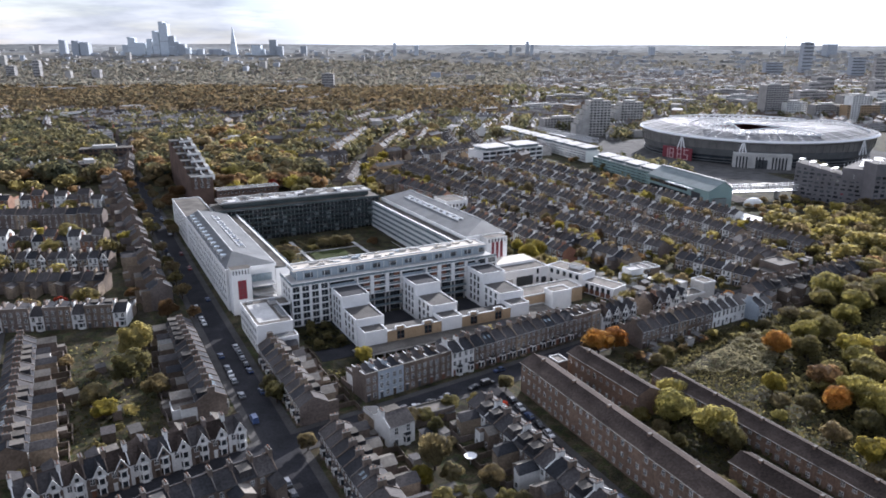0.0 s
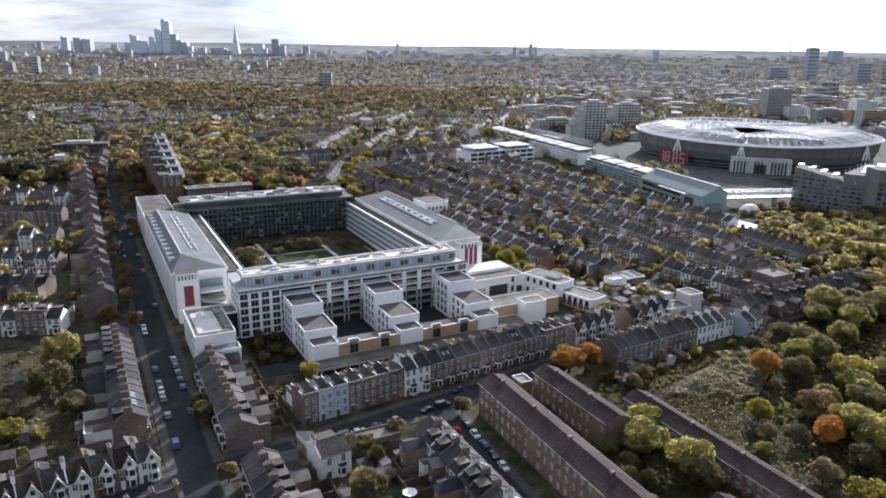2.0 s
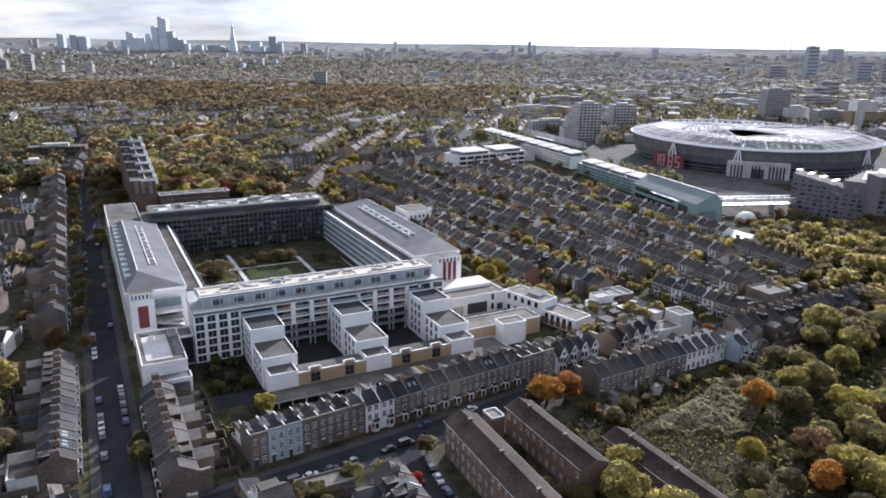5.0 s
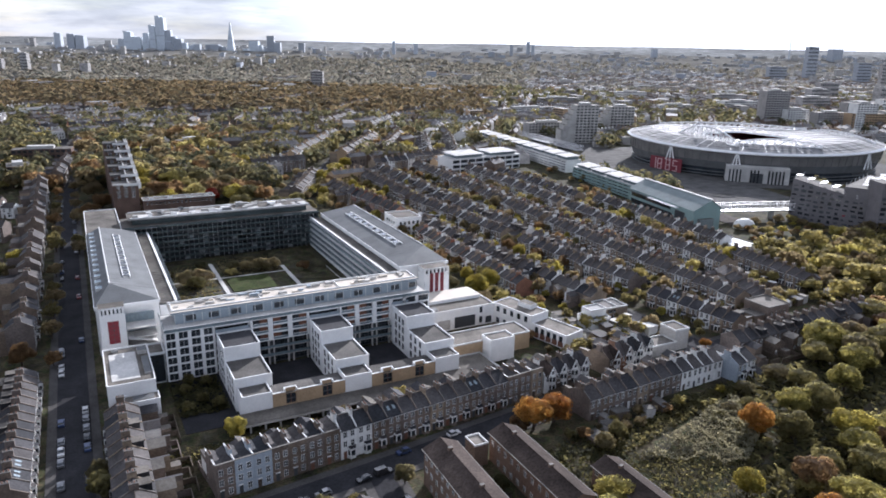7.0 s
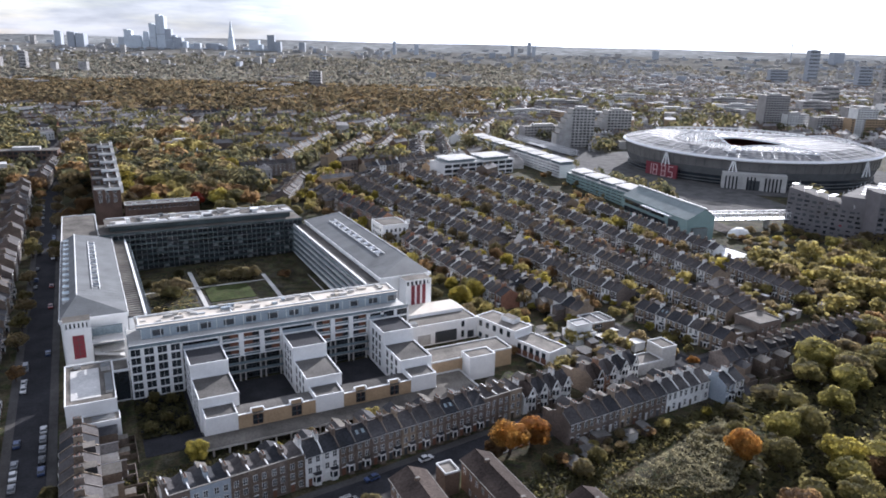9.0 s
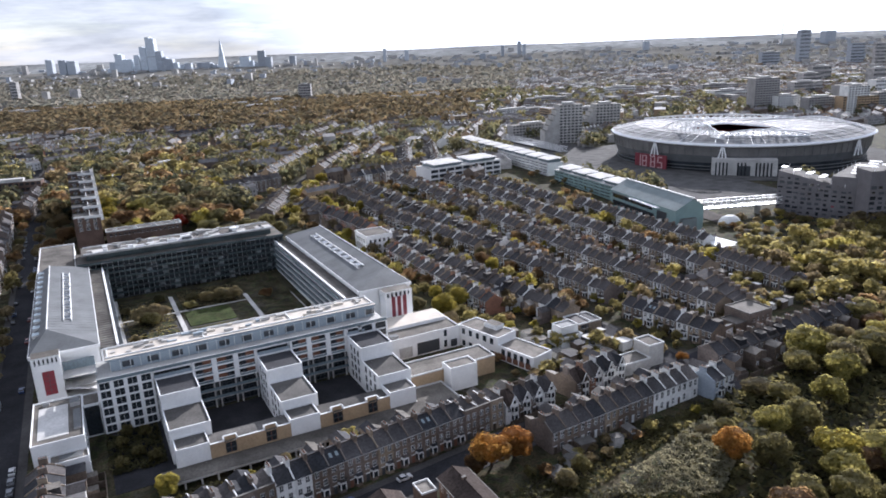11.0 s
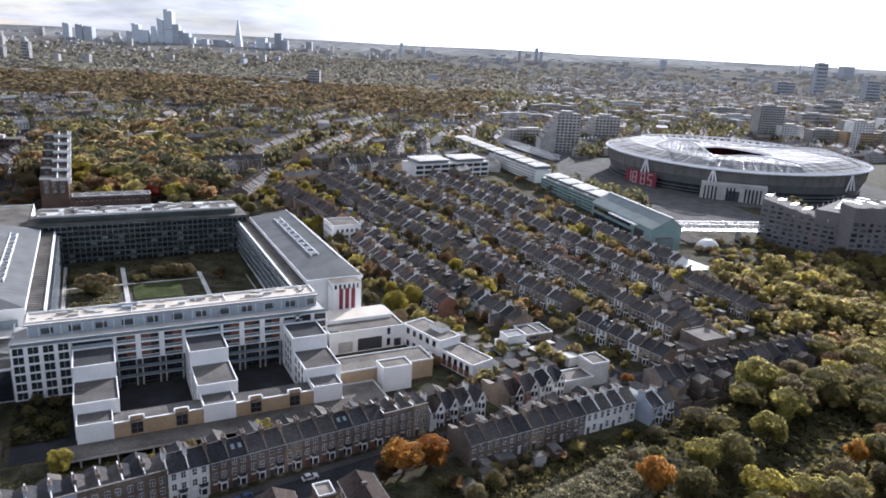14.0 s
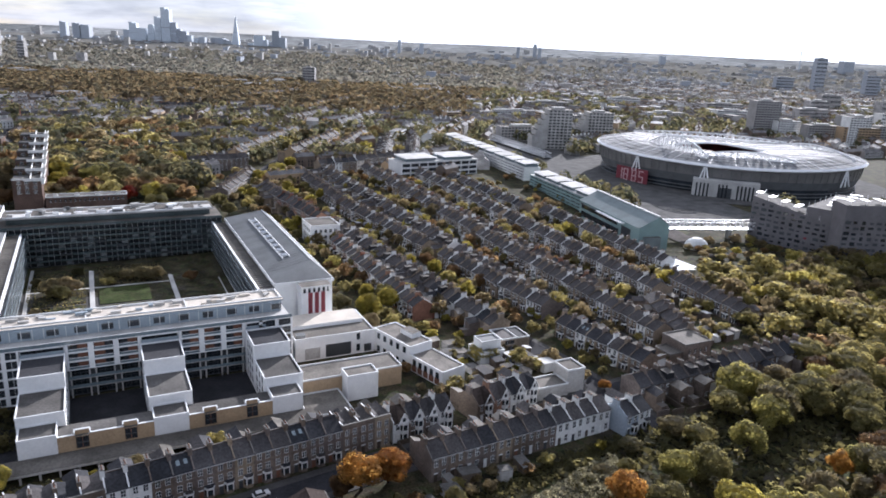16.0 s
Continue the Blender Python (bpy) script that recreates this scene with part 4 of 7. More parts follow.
    for k in range(storeys):
        z = 0.9 + k * hs
        xs = (w * 0.27, w * 0.73)
        for i, x in enumerate(xs):
            if k == 0 and i == 0 and style != "villa":
                continue
            if k == 0 and i == 1 and style in ("pitched", "white", "gabled", "tall"):
                continue
            if show != "back":
                put_window(t, x, 0, z, 1.0, hs * 0.56)
        if near and show != "front":
            put_window(t, w * 0.25 if not flip else w * 0.75, d, z, 0.9, 1.4, True)
            if k < storeys - 1:
                put_window(t, x0 + ew / 2, d + el, z, 0.9, 1.3, True)
    s = Shell()
    s.box(w * 0.27 - 0.5, w * 0.27 + 0.5, -0.08, 0.1, -0.2, 2.3, rnd.choice([METAL_DARK, TIMBER, BARK, WHITE_OLD]))
    s.box(w * 0.27 - 0.62, w * 0.27 + 0.62, -0.14, 0.1, 2.3, 2.55, WHITE_OLD)
    if show != "back":
        part("door", s, t)
    if style in ("pitched", "white", "gabled", "tall") and show != "back":
        top = 3.1 if style != "gabled" else eave - 0.2
        c = w * 0.68
        pl = [(c - 1.3, 0.05), (c - 0.75, -0.95), (c + 0.75, -0.95), (c + 1.3, 0.05)]
        s = Shell()
        s.prism(pl, -0.8, 0.9, wall)
        s.prism(pl, 2.55, 3.15, WHITE_OLD)
        g = Shell()
        g.prism([(c - 1.15, 0.05), (c - 0.65, -0.85), (c + 0.65, -0.85), (c + 1.15, 0.05)], 0.9, 2.55, GLASS)
        for x, y in pl[1:3]:
            s.box(x - 0.12, x + 0.12, y - 0.05, y + 0.2, 0.9, 2.6, WHITE_OLD)
        if style == "gabled":
            s.prism(pl, 3.15, 3.7, WHITE_OLD)
            g.prism([(c - 1.15, 0.05), (c - 0.65, -0.85), (c + 0.65, -0.85), (c + 1.15, 0.05)], 3.7, 5.4, GLASS)
            for x, y in pl[1:3]:
                s.box(x - 0.12, x + 0.12, y - 0.05, y + 0.2, 3.7, 5.4, WHITE_OLD)
            s.prism(pl, 5.4, 5.9, WHITE_OLD)
        else:
            s.face([(c - 1.35, 0.0, 3.6), (c - 0.8, -1.05, 3.15), (c + 0.8, -1.05, 3.15), (c + 1.35, 0.0, 3.6)], SLATE)
        bay = part("bay_window", s, t)
        part("glazing", g, bay)
    if style == "gabled":
        c = w * 0.62
        s = Shell()
        g = 1.75
        z0, z1 = eave - 0.3, eave + 2.7
        s.face([(c - g, -0.5, z0), (c + g, -0.5, z0), (c, -0.5, z1)], WHITE_OLD if seed % 3 else wall)
        s.face([(c - g - 0.2, -0.75, z0 - 0.2), (c, -0.75, z1 + 0.2), (c, 4.2, z1 + 0.2), (c - g - 0.2, 0.2, z0 - 0.2)][::-1], roof)
        s.face([(c + g + 0.2, -0.75, z0 - 0.2), (c, -0.75, z1 + 0.2), (c, 4.2, z1 + 0.2), (c + g + 0.2, 0.2, z0 - 0.2)], roof)
        for sx in (-1, 1):
            s.tube((c + sx * (g + 0.2), -0.78, z0 - 0.15), (c, -0.78, z1 + 0.2), 0.16, WHITE_OLD, 4)
        s.box(c - 0.45, c + 0.45, -0.56, -0.45, z0 + 0.5, z0 + 1.6, GLASS)
        part("front_gable", s, t)
    return t


house_cache = {}


far_rows = Joiner()
garden_walls = Shell()
FENCE = material("fence_timber", (0.09, 0.07, 0.052), 0.9, var=0.3, big=0.3)


def place_house(style, w, near, wall, flip, seed, m, far=False, show="both"):
    key = (style, round(w, 1), near, wall.name, flip, seed, show)
    if key not in house_cache:
        house_cache[key] = house(style, w, near, wall, flip, seed, show)
        house_cache[key].matrix_world = m
        return house_cache[key]
    if far:
        return far_rows.add(house_cache[key], m)
    return copy_thing(house_cache[key], m)


def row(a, b, styles, walls, near=True, w=5.2, gaps=(), seed=1, far=False, show="both"):
    """A terrace from a to b in plan, its fronts to the right of that way."""
    a, b = Vector(a), Vector(b)
    L = (b - a).length
    n = max(1, round(L / w))
    d = (b - a) / L
    ang = math.degrees(math.atan2(d.y, d.x))
    rnd = random.Random(seed)
    wl_first = walls[0] if isinstance(walls, (list, tuple)) else walls
    occupy(a, b, 19, 8)
    for i in range(n):
        k = rnd.randrange(1000)
        if i in gaps:
            continue
        p = a + d * (L * i / n)
        c = p + d * (L / n / 2)
        if not far:
            nrm = Vector((-d.y, d.x))
            q0, q1 = p + nrm * 9.5, p + nrm * (17.5 + k % 3)
            z = ground_z(c.x, c.y)
            m = FENCE if k % 3 else wl_first
            for e0, e1 in ((q0, q1), (q1, q1 + d * (L / n))):
                w2 = (e1 - e0).normalized() * 0.1
                o2 = Vector((-w2.y, w2.x))
                garden_walls.prism([(e0.x - o2.x, e0.y - o2.y), (e1.x - o2.x, e1.y - o2.y), (e1.x + o2.x, e1.y + o2.y), (e0.x + o2.x, e0.y + o2.y)], z - 0.5, z + 1.7 + 0.1 * (k % 4), m)
        st = styles[i % len(styles)] if isinstance(styles, (list, tuple)) else styles
        wl = walls[i % len(walls)] if isinstance(walls, (list, tuple)) else walls
        q = round(L / n * 2) / 2 if far else L / n
        place_house(st, q, near, wl, i % 2 == 0, k % (3 if far else 7), pose(p.x, p.y, ground_z(c.x, c.y), 0, 0, ang) @ Matrix.Diagonal((L / n / q, 1, 0.96 + 0.09 * ((k * 7) % 10) / 9 if far else 1.0, 1)), far, show)


STK = BRICK_STOCK
BLUE_GREY = material("blue_grey_paint", (0.3, 0.34, 0.38), 0.8, var=0.1, big=0.15)
BR, RB, WS = BRICK, BRICK_RED, WHITE_OLD
row((3, -79), (109, -67.2), ["parapet"] * 7 + ["tall", "tall"] + ["tall"] * 10, [BR, BLUE_GREY, BLUE_GREY, BR, BR, BR, BR, WS, WS, BR, BR, BR, BR, STK, BR, BR, BR, BR, BR, BR, BR, STK], w=4.95, seed=2, show="front")
row((110, -67), (130, -64.8), "gabled", [WS, BR, BR, WS], seed=3, show="front")
row((137.5, -66.2), (150.2, -64), "gabled", [BR, RB, BR], seed=4, show="front")
row((150.4, -64), (162, -61.5), "gabled", [WS, WS], seed=5, show="front")
row((112, -88), (173, -84), ["plain"] * 12, [BR] * 4 + [BRICK_STOCK] + [BR] * 3 + [WS] * 4, seed=6, show="front")
row((175, -89), (186, -87), "pitched", [BLUE_GREY, WS], seed=67, show="front")
row((272, -64.5), (192, -66), "pitched", BR, seed=7, show="back")
row((-20, -32), (-20, -84), "pitched", [BR, BR, STK], seed=8)
row((-38, -66), (-38, 6), "pitched", [BR, BR, BR], gaps=(), seed=9)
row((-40, 40), (-40, 128), ["villa", "pitched", "pitched"], [BR, BR, STK], near=False, w=7, gaps=(3, 7), seed=10, far=True)
row((-40, 140), (-40, 330), ["villa", "villa", "pitched"], [BR, BR, STK], near=False, w=8.5, gaps=(2, 6, 9, 13), seed=11, far=True)
row((-94, -97), (-37, -88.4), "gabled", [WS, BR, WS, BR, BR], seed=12, show="front")
row((-36, -104), (-150, -121), ["pitched", "white"], [BR, BR, BR], seed=13, show="back")
row((-101, 12), (-101, -74), "pitched", [BR, BR, BR], seed=14, show="back")
row((-117.5, -80), (-117.5, 22), "pitched", [BR, RB], seed=15, far=True)
row((-150, 57), (-60, 27), ["parapet", "parapet", "pitched"], [BR, BR, WS], seed=16, show="front")
row((-160, 158), (-62, 112), ["pitched", "white", "gabled"], [STK, WS, BR], near=False, seed=17, far=True)
row((-62, 84), (-165, 131), ["pitched", "gabled"], [BR, STK, BR], near=False, seed=18, far=True)
row((-175, 200), (-62, 150), ["villa", "pitched"], [BR, WS, RB], near=False, w=6.5, seed=19, far=True)
row((-190, 262), (-60, 205), ["villa"], [STK, BR, BR, BR], near=False, w=7.5, gaps=(4, 9), seed=20, far=True)
row((-200, 318), (-58, 262), ["villa", "white"], [BR, WS, RB], near=False, w=7.5, gaps=(3, 8, 12), seed=21, far=True)
row((-19, -100), (-19, -140), "pitched", [BR, BR], seed=22)
row((-1, -108), (7.5, -107), ["white"], [WS], w=8.5, seed=23, show="front")
row((36, -170), (36, -104), ["pitched"], [BR, BR, WS], seed=24, show="back")
# terraces to the right of the square, facing their streets both ways
row((181.5, -12), (166, 150), "pitched", [STK, BR, WS], near=False, seed=26, far=True)
row((199, -18), (206, -60), "pitched", [STK, BR, WS], seed=27, show="front")
row((193, 78), (203, -2), "pitched", [STK, STK, WS, BR], near=False, seed=28, far=True)
row((178, 190), (191, 92), "pitched", [STK, BR, STK, WS], near=False, seed=48, far=True)
row((231, 300), (230, -40), "pitched", [STK, BR, STK, WS, STK], near=False, gaps=(20, 36), seed=29, far=True)
row((214.5, 20), (205, 300), "pitched", [STK, WS, BR], near=False, gaps=(12,), seed=30, far=True)
row((265, 270), (265, 0), "pitched", [STK, BR, WS], near=False, gaps=(25,), seed=31, far=True)
row((247, 10), (245, 270), "pitched", [STK, BR, RB, WS], near=False, gaps=(7, 30), seed=32, far=True)
row((295, 140), (298, 30), "pitched", [STK, BR, WS], near=False, seed=33, far=True)
row((158, 160), (150, 255), "pitched", [STK, BR], near=False, seed=60, far=True)
row((176, 300), (178, 196), "pitched", [STK, BR, BR], near=False, seed=61, far=True)
row((283, 250), (287, 150), "pitched", [STK, BR, WS], near=False, seed=62, far=True)
row((118, 240), (150, 300), "pitched", [BR, STK], near=False, seed=63, far=True)
row((149, 118), (152, 15), "pitched", [STK, RB, WS], near=False, seed=34, far=True)
row((141, 210), (150, 150), "villa", [BR, RB], near=False, w=6, seed=35, far=True)
# tall villas on the rise behind
row((150, 366), (238, 505), "villa", [BRICK_TAN, BRICK_TAN, WS], near=False, w=7.5, seed=36, far=True)
row((194, 358), (267, 464), "villa", [BRICK_TAN, BR], near=False, w=7.5, seed=37, far=True)
row((20, 420), (110, 400), "villa", [BR, WS, RB], near=False, w=9, gaps=(3, 6), seed=38, far=True)
row((-30, 345), (-12, 520), ["villa"], [BR], near=False, w=9, gaps=(4, 9, 13), seed=39, far=True)
row((106, 334), (151, 339), "villa", [BR, BR], near=False, w=7.5, gaps=(), seed=40, far=True)
row((199, 303), (237, 308), "villa", [STK, BR, WS], near=False, w=6.5, seed=41, far=True)
row((240, 330), (290, 345), "pitched", [STK, BR], near=False, seed=42, far=True)
row((276, 352), (330, 470), "pitched", [STK, WS, BR], near=False, seed=43, far=True)
row((300, 340), (352, 455), "pitched", [STK, BR, WS], near=False, seed=44, far=True)
row((240, 375), (300, 470), "villa", [BR, BRICK_TAN], near=False, w=7.5, seed=45, far=True)
row((-61, 756), (-24, 779), "villa", [BR, RB], near=False, w=9, seed=49, far=True)
row((-17, 878), (9, 865), "villa", [STK, BR], near=False, w=8, seed=50, far=True)
row((49, 822), (96, 803), "villa", [BR, BR], near=False, w=9, seed=51, far=True)
row((116, 767), (186, 770), "villa", [BR, RB], near=False, w=10, seed=52, far=True)
row((197, 696), (246, 697), "villa", [STK, BR], near=False, w=7.5, seed=53, far=True)
row((257, 913), (404, 1093), "villa", [BR, BRICK_TAN], near=False, w=8, seed=54, far=True)
row((329, 780), (468, 941), "villa", [BRICK_TAN, BR], near=False, w=8, seed=55, far=True)
row((-60, 640), (30, 660), "villa", [STK, RB, WS], near=False, w=9, gaps=(3, 6), seed=56, far=True)
row((110, 620), (180, 600), "villa", [BR, BRICK_TAN], near=False, w=8, gaps=(4,), seed=57, far=True)
row((250, 600), (330, 700), "villa", [STK, BR], near=False, w=7.5, gaps=(5,), seed=58, far=True)
row((300, 560), (380, 660), "villa", [STK, WS, BR], near=False, w=7.5, gaps=(6,), seed=59, far=True)

row((246, -48), (262, -10), "pitched", [STK, BR, BR], near=False, seed=65, far=True)
row((284, 12), (280, -36), "pitched", [BR, STK], near=False, seed=66, far=True)
solid("garden_walls", garden_walls, "brick walls and timber fences between back gardens", "fence", "stuff")
far_rows.finish("terrace_rows", "rows of brick terraced houses with slate roofs farther off", "houses")


# ---- brick estate blocks ----
def estate(a, b, width, eave, ridge, storeys, name="estate_block"):
    """A long brick housing block with a tiled roof, from a to b."""
    a, b = Vector(a), Vector(b)
    L = (b - a).length
    d = (b - a) / L
    t = thing(name, "long brown brick housing block with a tiled pitched roof", "building", a.x, a.y, 0, math.degrees(math.atan2(d.y, d.x)), "brick estate blocks")
    occupy(a, b, width + 4, -0.0)
    h = width / 2
    s = Shell()
    s.box(0, L, -h, h, -1.5, eave, BRICK_ESTATE)
    for x in (0, L):
        s.face([(x, -h, eave), (x, h, eave), (x, 0, ridge)], BRICK_ESTATE)
    part("wall", s, t)
    s = Shell()
    k = (ridge - eave) * 0.6 / h
    for y in (-1, 1):
        f = [(-0.3, y * (h + 0.6), eave - k), (L + 0.3, y * (h + 0.6), eave - k), (L + 0.3, 0, ridge + 0.15), (-0.3, 0, ridge + 0.15)]
        s.face(f if y < 0 else f[::-1], TILE)
        g = Shell()
        g.box(-0.3, L + 0.3, y * (h + 0.6) - 0.1, y * (h + 0.6) + 0.1, eave - k - 0.15, eave - k + 0.05, CAP)
        part("gutter", g, t)
    s.tube((-0.3, 0, ridge + 0.17), (L + 0.3, 0, ridge + 0.17), 0.16, TILE, 5)
    part("roof", s, t)
    n = int(L / 3.1)
    hs = eave / storeys
    for y in (-h,):
        for k in range(storeys):
            for i in range(n):
                if (i * 7 + k * 3) % 11 == 0:
                    continue
                ob = part("window", window_mesh(1.05, 1.35), t)
                ob.location = ((i + 0.5) * L / n, y, 0.95 + k * hs)
                if y > 0:
                    ob.rotation_euler = (0, 0, math.pi)
    for i in range(max(2, int(L / 17))):
        s = Shell()
        x = 6 + i * 17
        if x > L - 2:
            continue
        s.box(x - 0.4, x + 0.4, -0.6, 0.6, ridge - 0.8, ridge + 0.7, BRICK_ESTATE, CAP)
        part("chimney", s, t)
    return t


estate((57.0, -95.2), (53.0, -205), 9.0, 10.6, 12.5, 3)
estate((77.8, -92.5), (77.6, -128), 8.0, 8.6, 10.2, 2)
estate((96, -114.5), (96, -200), 8.0, 6.0, 7.6, 2)
estate((77.6, -163), (79.6, -215), 8.0, 5.6, 7.2, 2)
t = box_thing("stair_block", "small square brick stair block with a white-edged flat roof", [(68, 72.2, -94.4, -89, 6.9)], m=BRICK_ESTATE)
t = box_thing("flat_garage", "flat-roofed brick garage with roof hatches", [(10, 24, -101, -95, 4.2)], m=BRICK, roof=FELT)
t = box_thing("grey_house", "pale grey rendered corner house with flat roofs", [(163, 174.5, -61, -53.5, 4.6), (174.5, 181.5, -60, -52, 8.6)], m=CONCRETE)
t = box_thing("white_modern_house", "white rendered modern houses with roof terraces", [(158, 168, -31, -22, 4.8), (160, 168, -28, -22, 7.6)], m=WHITE_OLD, roof=METAL_ROOF)
t = box_thing("corner_flats", "brown brick corner block with a pale flat roof", [(228, 241, -58, -46, 8.6), (222, 228, -57, -49, 5.4)], m=BRICK, roof=FELT)
wall_windows(t, (228, -58), (241, -58), 1.4, 2, 4, 1.2, 1.6, 3.2)
t = box_thing("glass_roofed_houses", "white modern houses with grey glazed roofs", [(170.5, 177, -25, -15, 5.8), (177.4, 183, -24, -14, 5.2)], m=BRICK_STOCK, roof=SLATE)
wall_windows(t, (170.5, -25), (177, -25), 1.0, 2, 2, 1.8, 1.5, 2.4)
t = box_thing("garden_studio", "pale grey garden studio with a flat roof", [(-54, -45, -64, -57, 4.0)], m=WHITE_OLD)

# ---- trees ----
def tree_proto(name, label, leaf, near, seed, tall=1.0):
    """A trunk with limbs, and a domed crown of lobes set with small leaf clumps, about 10 m high."""
    rnd = np.random.default_rng(seed)
    t = thing(name, label, "tree")
    s = Shell()
    H = 9.5 * tall
    s.tube((0, 0, -0.8), (0.15, 0.1, H * 0.45), 0.32, BARK, 6, 0.2)
    core = np.array([0, 0, H * 0.5])
    n_l = 15 if near else 9
    lobes = [(core, 2.5)]
    for i in range(n_l):
        up = -0.35 + 1.35 * (i + 0.5) / n_l
        a = i * 2.4 + rnd.uniform(-0.4, 0.4)
        side = math.sqrt(max(0.0, 1 - up * up))
        far = rnd.uniform(0.72, 1.12)
        p = core + np.array([math.cos(a) * side * 2.75, math.sin(a) * side * 2.75, up * 2.9]) * far
        lobes.append((p, rnd.uniform(1.05, 1.75)))
        s.tube((0.1, 0.05, H * 0.22), tuple(p), 0.13, BARK, 4, 0.04)
    part("trunk", s, t)
    per = 430 if near else 50
    size = 0.25 if near else 0.6
    V, F = [], []
    ico = np.array([(0, 0, 1), (0.9, 0, 0.3), (0.28, 0.85, 0.3), (-0.72, 0.53, 0.3), (-0.72, -0.53, 0.3), (0.28, -0.85, 0.3), (0.72, 0.53, -0.4), (-0.28, 0.85, -0.4), (-0.9, 0, -0.4), (-0.28, -0.85, -0.4), (0.72, -0.53, -0.4), (0, 0, -0.8)])
    for j, (c, r) in enumerate(lobes):
        k = int(per * r / 1.5)
        d = rnd.normal(size=(k, 3))
        d /= np.linalg.norm(d, axis=1)[:, None]
        pos = c + d * (r * (0.72 + 0.42 * rnd.random(k) ** 0.8))[:, None]
        keep = pos[:, 2] > H * 0.16
        for i, (c2, r2) in enumerate(lobes):
            if i != j:
                keep &= np.linalg.norm(pos - c2, axis=1) > r2 * 0.84
        for p, dd in zip(pos[keep], d[keep]):
            nrm = dd * 0.8 + (p - core) * 0.16 + rnd.normal(size=3) * 0.3
            nrm /= np.linalg.norm(nrm)
            a = np.cross(nrm, rnd.normal(size=3))
            a /= np.linalg.norm(a)
            b = np.cross(nrm, a)
            w = size * rnd.uniform(0.6, 1.3)
            n = len(V)
            V += [p - a * w, p + a * w * 0.6 - b * w * 0.85, p + a * w * 0.6 + b * w * 0.85]
            F.append((n, n + 1, n + 2))
        # dense heart of the lobe
        n = len(V)
        V += list(c + ico * r * rnd.uniform(0.5, 0.62))
        for i in range(5):
            q = (i + 1) % 5
            F += [(n, n + 1 + i, n + 1 + q), (n + 1 + i, n + 6 + i, n + 1 + q), (n + 1 + q, n + 6 + i, n + 6 + q), (n + 11, n + 6 + q, n + 6 + i)]
    me = bpy.data.meshes.new("crown")
    me.from_pydata([tuple(map(float, p)) for p in V], [], F)
    me.materials.append(leaf)
    part("crown", me, t)
    return t


LEAVES = {"green": LEAF_GREEN, "dark": LEAF_DARK, "olive": LEAF_OLIVE, "yellow": LEAF_YELLOW, "orange": LEAF_ORANGE, "rust": LEAF_RUST, "lime": LEAF_LIME, "red": LEAF_RED}
TREE_LABEL = {
    "green": "broad green-leaved tree in early autumn", "dark": "dark green leafy tree", "olive": "olive and brown autumn tree",
    "yellow": "bright yellow autumn tree", "orange": "vivid orange autumn tree", "rust": "rusty brown autumn tree",
    "lime": "fresh yellow-green leafy tree", "red": "small dark red-leaved tree"}
tree_cache = {}
far_trees = Joiner()
tree_count = [0]
tree_rnd = random.Random(21)


def tree(u, v, h, colour, near=True, wide=1.0):
    key = (colour, near, tree_rnd.randrange(2))
    s = h / 9.5
    m = pose(u, v, ground_z(u, v), 0, 0, tree_rnd.uniform(0, 360)) @ Matrix.Diagonal((s * wide, s * wide, s, 1))
    if key not in tree_cache:
        tree_cache[key] = tree_proto("tree", TREE_LABEL[colour], LEAVES[colour], near, 50 + len(tree_cache))
        tree_cache[key].matrix_world = m
        tree_cache[key]["group"] = colour + " trees"
        return
    if near:
        tree_count[0] += 1
        if tree_count[0] > 290:
            return tree(u, v, h, colour, False, wide)
    src = tree_cache[key]
    if not near:
        return far_trees.add(src, m)
    keep = src.scale.copy()
    src.scale = (1, 1, 1)
    copy_thing(src, m)
    src.scale = keep


STANDOUT = []


def scatter(n, u0, u1, v0, v1, mix, h0, h1, r=1.5, near=True, wide=1.15, apart=0.0, seed=1, test=True):
    rnd = random.Random(seed)
    names = [c for c, k in mix for _ in range(k)]
    put, tries = [], 0
    while len(put) < n and tries < n * 40:
        tries += 1
        u, v = rnd.uniform(u0, u1), rnd.uniform(v0, v1)
        if test and not free(u, v, r) or any((u - a) ** 2 + (v - b) ** 2 < 42 for a, b in STANDOUT):
            continue
        # the railway cutting stays open
        if 188 < u < 243 and -129 < v < -105:
            continue
        if any((u - a) ** 2 + (v - b) ** 2 < apart ** 2 for a, b in put):
            continue
        put.append((u, v))
        tree(u, v, rnd.uniform(h0, h1), rnd.choice(names), near, wide)


